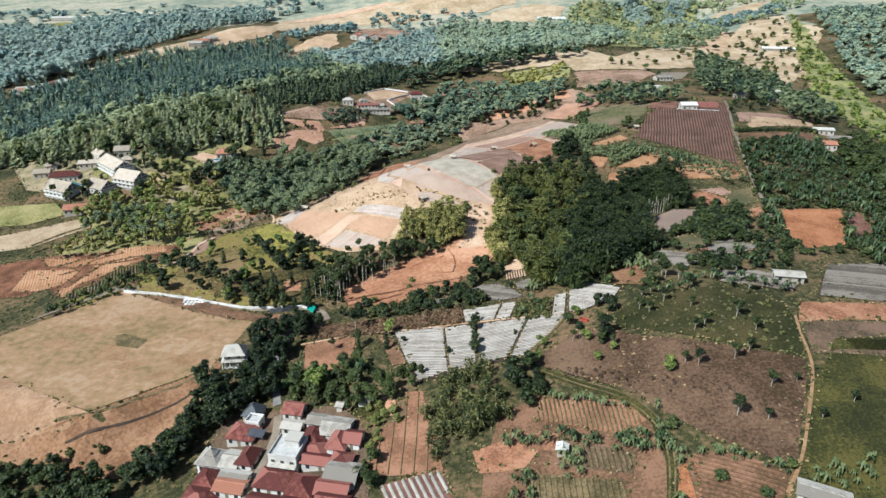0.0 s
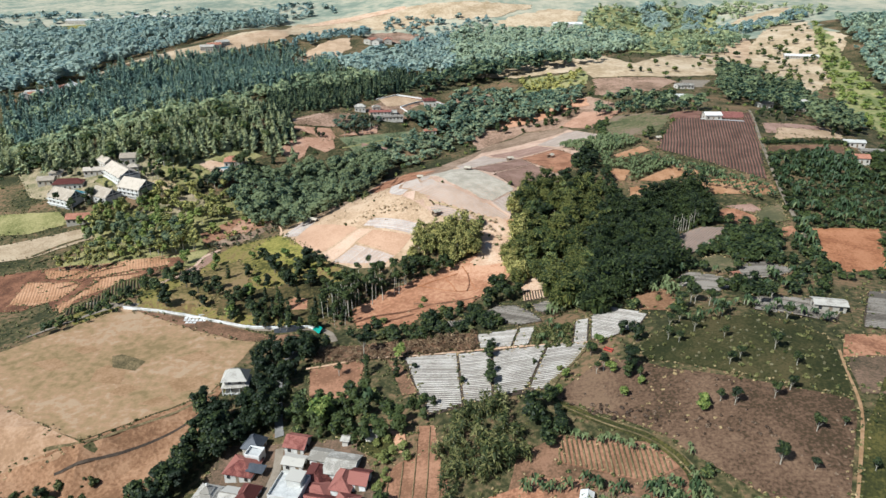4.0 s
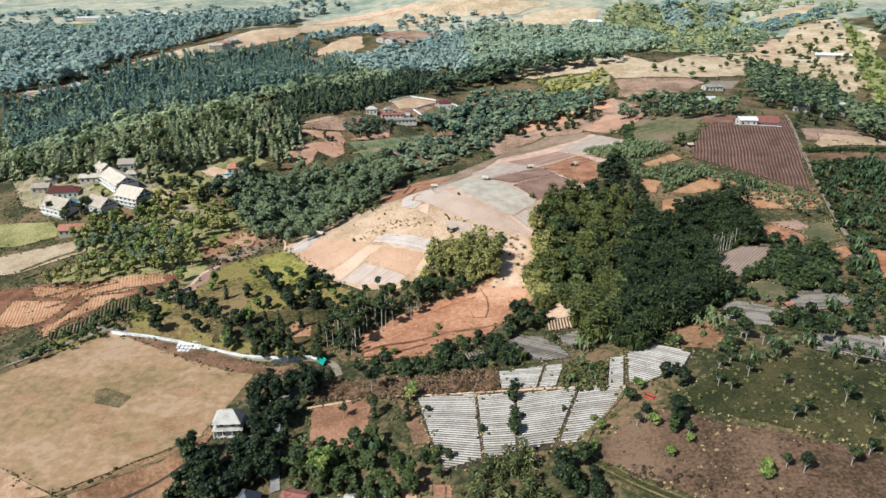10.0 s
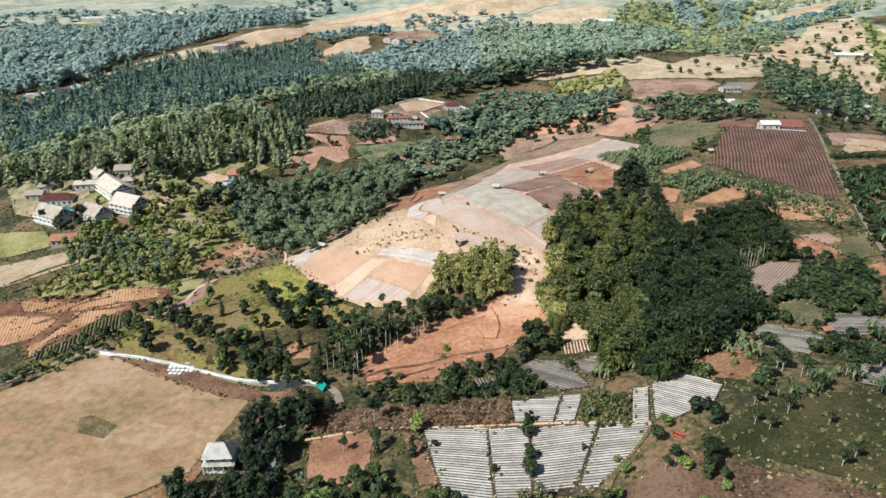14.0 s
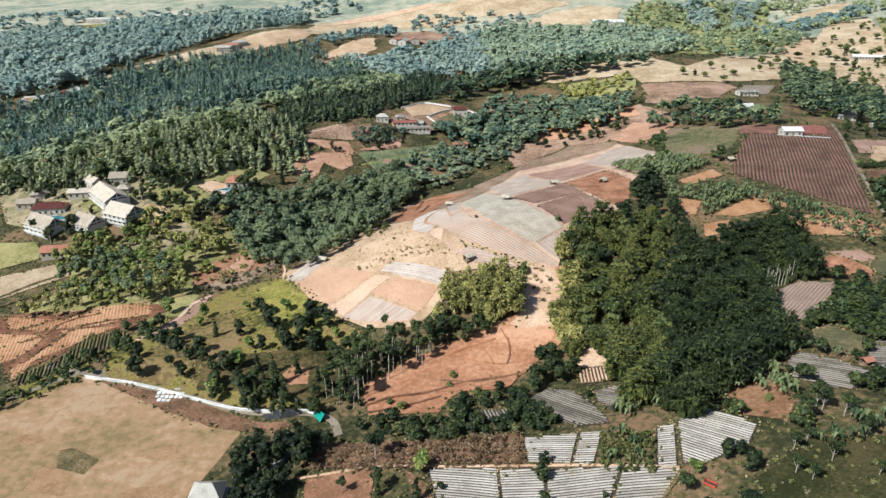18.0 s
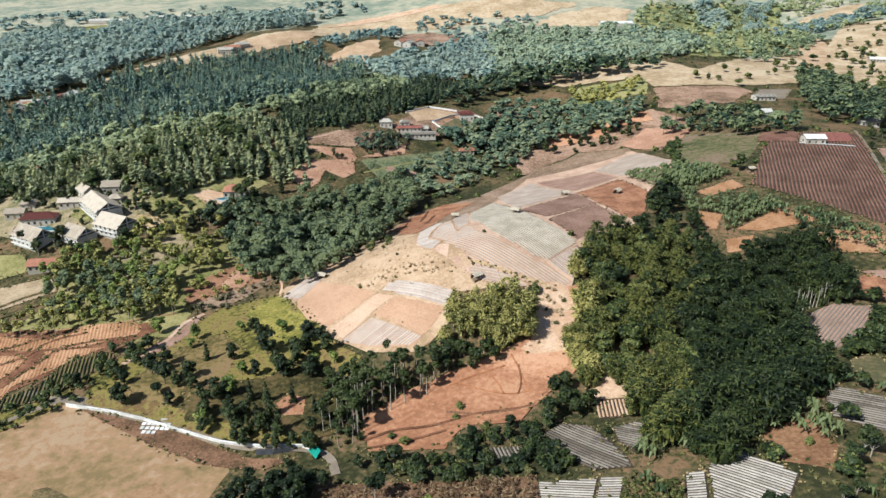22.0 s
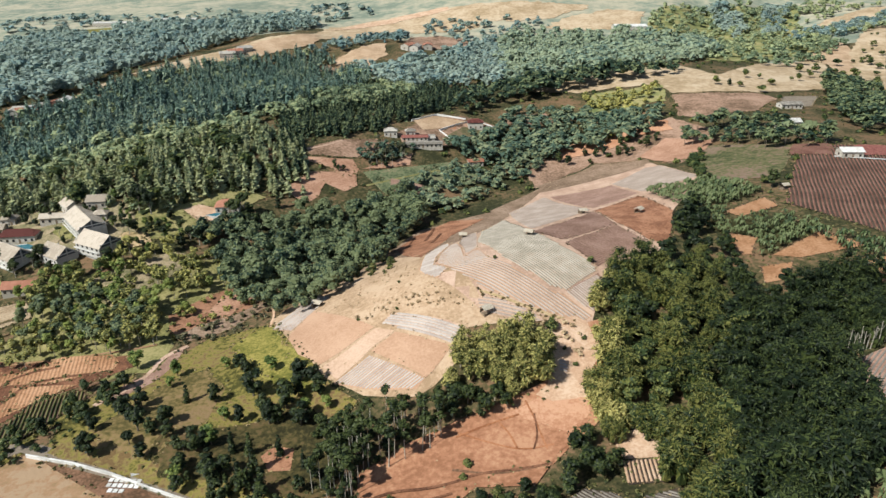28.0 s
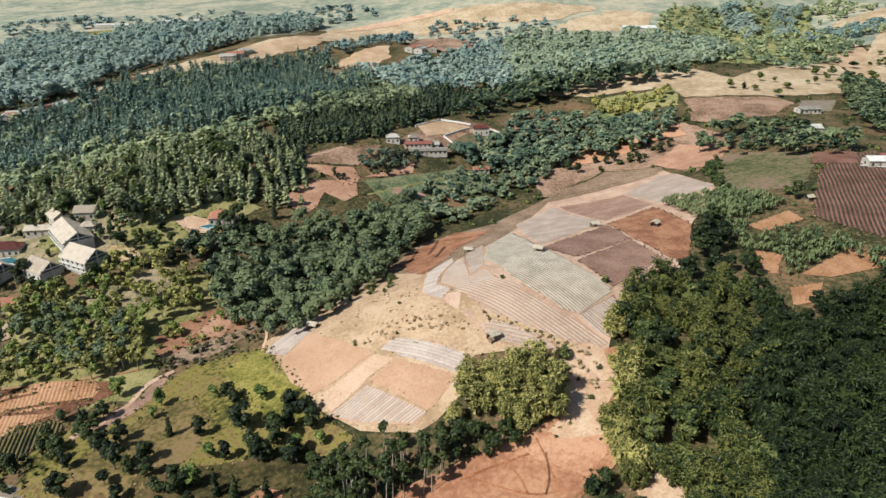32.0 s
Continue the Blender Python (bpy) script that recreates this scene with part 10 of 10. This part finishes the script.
orchard_trees([(48.3, 547.5, 2.6), (54.6, 544.1, 2.8), (59.9, 546.8, 2.2), (71.5, 557.9, 2.6), (72.6, 537.1, 2.6), (85.7, 547.4, 3.2), (92.4, 553.5, 2.4), (81.3, 570.5, 1.6), (37.0, 534.4, 2.6), (31.3, 539.1, 3.0)])
palms([(-26.5, 188.4, 2.9), (-48.0, 197.5, 1.9)])
orchard_trees([(168.6, 666.9, 2.5), (112.8, 415.1, 3.3)])
field_trees([(-32.0, 221.9, 3.1), (-29.5, 209.3, 2.4), (-38.8, 209.6, 1.7)])
TRUNKS = [(88.9, 293.8), (90.8, 294.3), (92.4, 294.9), (93.7, 295.0), (95.0, 295.2), (96.1, 295.4), (97.3, 296.0), (98.3, 295.8), (99.5, 296.4), (100.7, 296.6), (101.9, 297.3), (103.2, 297.5), (104.9, 298.1)]

# red trough at the fallow field's corner
trough = tagged(new("water_trough"), "low red rectangular trough on the field's corner", "trough")
trough.matrix_world = pose(45.8, 195.0, ground_z(45.8, 195.0) + 0.25, 0, 0, -35)
part("floor", box(-1.2, 1.2, -0.6, 0.6, 0.0, 0.06), BED_GAP, trough)
for y0 in (-0.7, 0.6):
    part("long_side", box(-1.3, 1.3, y0, y0 + 0.1, -0.05, 0.5), RED_PAINT, trough, "red painted side")
for x0 in (-1.3, 1.2):
    part("end", box(x0, x0 + 0.1, -0.6, 0.6, -0.05, 0.5), RED_PAINT, trough, "red painted end")
shed(98.3, 237.7, 20, 2.6, 2.0, 1.7, 0.6, TILE_ORANGE, "small red-roofed shelter between mulch beds", "field_shelter", "field shelters", category="shelter")

# unplaced models leave the scene
for m in ROUND + LIGHT + SPARSE + CYPRESS + BUSH + PALM:
    if m.name not in used:
        for o in (*m.children, m):
            bpy.data.objects.remove(o)

# prayer house with a stepped pyramid roof
mosque = tagged(new("prayer_house"), "small white prayer house with a stepped grey pyramid roof", "prayer house")
mosque.matrix_world = pose(mosque_x, mosque_y, ground_z(mosque_x, mosque_y), 0, 0, LANE - 90)
part("wall", gable_wall(6.4, 6.4, 3.4, 0), PLASTER, mosque)
for lev, (r0, z0, r1, z1) in enumerate(((3.8, 3.3, 1.5, 4.9), (1.6, 5.1, 0.25, 6.4))):
    for a in range(4):
        c, s = math.cos(a * math.pi / 2), math.sin(a * math.pi / 2)
        q = [(x * c - y * s, x * s + y * c, z) for x, y, z in ((-r0, -r0, z0), (r0, -r0, z0), (r1, -r1, z1), (-r1, -r1, z1))]
        tile_courses(q, SHEET, mosque, 5 - lev * 2)
part("lantern", box(-1.3, 1.3, -1.3, 1.3, 4.6, 5.2), PLASTER, mosque)
bm = bmesh.new()
bmesh.ops.create_uvsphere(bm, u_segments=12, v_segments=8, radius=0.42, matrix=Matrix.Translation((0, 0, 6.8)) @ Matrix.Diagonal((1, 1, 1.25, 1)))
part("finial", bm, PLASTER, mosque, "white onion finial")
for px in (-2, 0, 2):
    opening(mosque, px, -3.2, 0.9, 0.9, 1.4, -1)
    opening(mosque, 3.2, px, 0.9, 0.9, 1.4, 2)

# dark canopy beside the lane
canopy = tagged(new("canopy"), "dark blue flat canopy on thin posts beside the lane", "canopy")
canopy.matrix_world = pose(canopy_x, canopy_y, ground_z(canopy_x, canopy_y), 0, 0, LANE - 90)
part("roof", slab(((-2.6, -1.6, 2.7), (2.6, -1.6, 2.7), (2.6, 1.6, 3.1), (-2.6, 1.6, 3.1)), 0.1), DARK_ROOF, canopy)
for px in (-2.4, 2.4):
    for py in (-1.4, 1.4):
        part("post", box(px - 0.06, px + 0.06, py - 0.06, py + 0.06, -0.5, 2.75), TIMBER, canopy)

# pavilion with two tiers of roof beside the playing field
pav = house(pav_x, pav_y, 6, 6.6, 5.4, 5.4, 2.4, SHEET, 0.75, "white pavilion with a two-tier grey roof", name="pavilion", over=0.9, storeys=2, category="pavilion")
for s in (-1, 1):
    tile_courses(((-4.4, s * 3.9, 2.7), (4.4, s * 3.9, 2.7), (3.3, s * 2.7, 3.3), (-3.3, s * 2.7, 3.3)), SHEET, pav, 3, "lower_roof")
    tile_courses(((s * 4.4, -3.9, 2.7), (s * 4.4, 3.9, 2.7), (s * 3.3, 2.7, 3.3), (s * 3.3, -2.7, 3.3)), SHEET, pav, 3, "lower_roof")
part("plinth", box(-3.8, 3.8, -3.2, 3.2, -1.2, 0.1), CONCRETE, pav)
for px in (-4.0, -1.4, 1.4, 4.0):
    part("column", box(px - 0.12, px + 0.12, -3.62, -3.38, -0.8, 2.75), PLASTER, pav)


# walls and fences along a line
def run_wall(name, line, tall, thick, material, label, category, panel="wall_panel", gap=0.0, step=4.0, cap=None):
    root = tagged(new(name), label, category)
    for (ax, ay), (bx, by) in zip(line, line[1:]):
        k = max(1, round(math.hypot(bx - ax, by - ay) / step))
        for i in range(k):
            x0, y0, x1, y1 = (ax + (bx - ax) * i / k, ay + (by - ay) * i / k, ax + (bx - ax) * (i + 1) / k, ay + (by - ay) * (i + 1) / k)
            L, tr = math.hypot(x1 - x0, y1 - y0), math.atan2(y1 - y0, x1 - x0)
            z0, z1 = ground_z(x0, y0), ground_z(x1, y1)
            bm = bmesh.new()
            add_box(bm, gap, L - gap, -thick / 2, thick / 2, -0.6, tall)
            for v in bm.verts:
                v.co.z += z0 + (z1 - z0) * v.co.x / L
            bm.transform(Matrix.Translation((x0, y0, 0)) @ Matrix.Rotation(tr, 4, "Z"))
            pan = part(panel, bm, material, root)
            if cap:
                bm = bmesh.new()
                add_box(bm, 0, L, -thick / 2 - 0.06, thick / 2 + 0.06, tall + 0.003, tall + 0.13)
                for v in bm.verts:
                    v.co.z += z0 + (z1 - z0) * v.co.x / L
                bm.transform(Matrix.Translation((x0, y0, 0)) @ Matrix.Rotation(tr, 4, "Z"))
                part("coping", bm, cap, pan)
    return root


run_wall("lane_wall", WALL_LINE, 1.1, 0.35, PLASTER, "long white rendered wall beside the curving lane", "wall", cap=PLASTER)
for line in FARM_WALLS:
    run_wall("farm_wall", line, 1.3, 0.4, PLASTER, "low white wall round the far farm's yards", "wall", step=8.0)
run_wall("field_fence", FENCE_LINE, 1.9, 0.08, DARK_ROOF, "dark mesh fence at the playing field's corner", "fence", "fence_panel", 0.06, 2.5)
run_wall("garden_fence", RAIL_LINE, 1.1, 0.12, PLASTER, "white panel fence along the upper lane", "fence", "fence_panel", 0.1, 1.8)

tarp = tagged(new("tarpaulin_shelter"), "teal tarpaulin shelter beside the lane wall", "shelter")
tarp.matrix_world = pose(tarp_x, tarp_y, ground_z(tarp_x, tarp_y), 0, 0, -50)
part("tarpaulin", slab(((-2.4, -0.9, 0.4), (2.4, -0.9, 0.6), (2.2, 0.8, 2.5), (-2.2, 0.8, 2.3)), 0.06), TEAL, tarp)
for px in (-2.2, 2.2):
    part("pole", box(px - 0.05, px + 0.05, 0.75, 0.85, -0.6, 2.3), TIMBER, tarp)

# big white letters on the bank, unreadable: plain plates in three rows
sign = tagged(new("bank_sign"), "rows of white plates laid on the red bank", "sign")
for row, (count, shift) in enumerate(((6, 0.0), (6, 0.3), (3, 1.6))):
    for i in range(count):
        x, y = sign_x - 4.5 + shift + i * 1.5, sign_y + 1.8 - row * 1.9
        z = ground_z(x, y) + 0.3
        part("plate", box(x, x + 1.15, y, y + 1.35, z, z + 0.12), PLASTER, sign)

pad = tagged(part("concrete_pad", box(-2.2, 2.2, -1.6, 1.6, -0.5, 0.25, taper=0.1), CONCRETE), "pale concrete pad in the orchard", "slab")
pad.matrix_world = pose(slab_x, slab_y, ground_z(slab_x, slab_y), 0, 0, 30)

# parked car
car = tagged(new("car"), "black car parked beside the lane", "car")
car.matrix_world = pose(car_x, car_y, ground_z(car_x, car_y) + 0.32, 0, 0, 5)
bm = box(-2.1, 2.1, -0.85, 0.85, 0.25, 0.95, taper=0.06)
part("body", bm, DARK_ROOF, car)
part("cabin", box(-1.3, 1.1, -0.78, 0.78, 0.95, 1.5, taper=0.22), GLASS_DARK, car)
for px in (-1.3, 1.3):
    for py in (-0.8, 0.8):
        bm = bmesh.new()
        bmesh.ops.create_cone(bm, cap_ends=True, segments=14, radius1=0.33, radius2=0.33, depth=0.2, matrix=Matrix.Translation((px, py, 0.33)) @ Matrix.Rotation(math.pi / 2, 4, "X"))
        part("wheel", bm, ASPHALT, car)

# resort pools: water inside a pale deck
for poly, label in ((BIG_POOL, "blue swimming pool beside the resort hall"), (SMALL_POOL, "pale swimming pool beside the pool house")):
    cx, cy = sum(p[0] for p in poly) / len(poly), sum(p[1] for p in poly) / len(poly)
    zt = sum(ground_z(*p) for p in poly) / len(poly) + 0.35
    root = tagged(new("swimming_pool"), label, "pool")
    part("deck", slab([(cx + (x - cx) * 1.2, cy + (y - cy) * 1.35, zt) for x, y in poly], 1.9), CONCRETE, root)
    part("water", slab([(x, y, zt + 0.05) for x, y in poly], 0.04), WATER, root)

# row of pale leafless trunks at the wood's edge
bare = None
for i, (tx, ty) in enumerate(TRUNKS):
    m = pose(tx, ty, ground_z(tx, ty), 0, 0, i * 77)
    if bare is None:
        limb = np.concatenate([stalk(0, 0, -0.5, 7.0, 0.2, 0.07, (0.35, 0.1)), stalk(0.2, 0.06, 4.4, 6.4, 0.08, 0.03, (-0.7, 0.3), 4), stalk(0.25, 0.07, 5.2, 6.9, 0.07, 0.03, (0.6, -0.4), 4)])
        bare = tagged(new("bare_tree"), "tall pale leafless tree at the wood's edge", "tree", "bare trees")
        new("trunk", plates("trunk", limb, PALE_BARK)).parent = bare
        bare.matrix_world = m
    else:
        ob = copy_thing(bare, m)
        ob.scale = (1, 1, 0.75 + 0.06 * (i * 5 % 8))
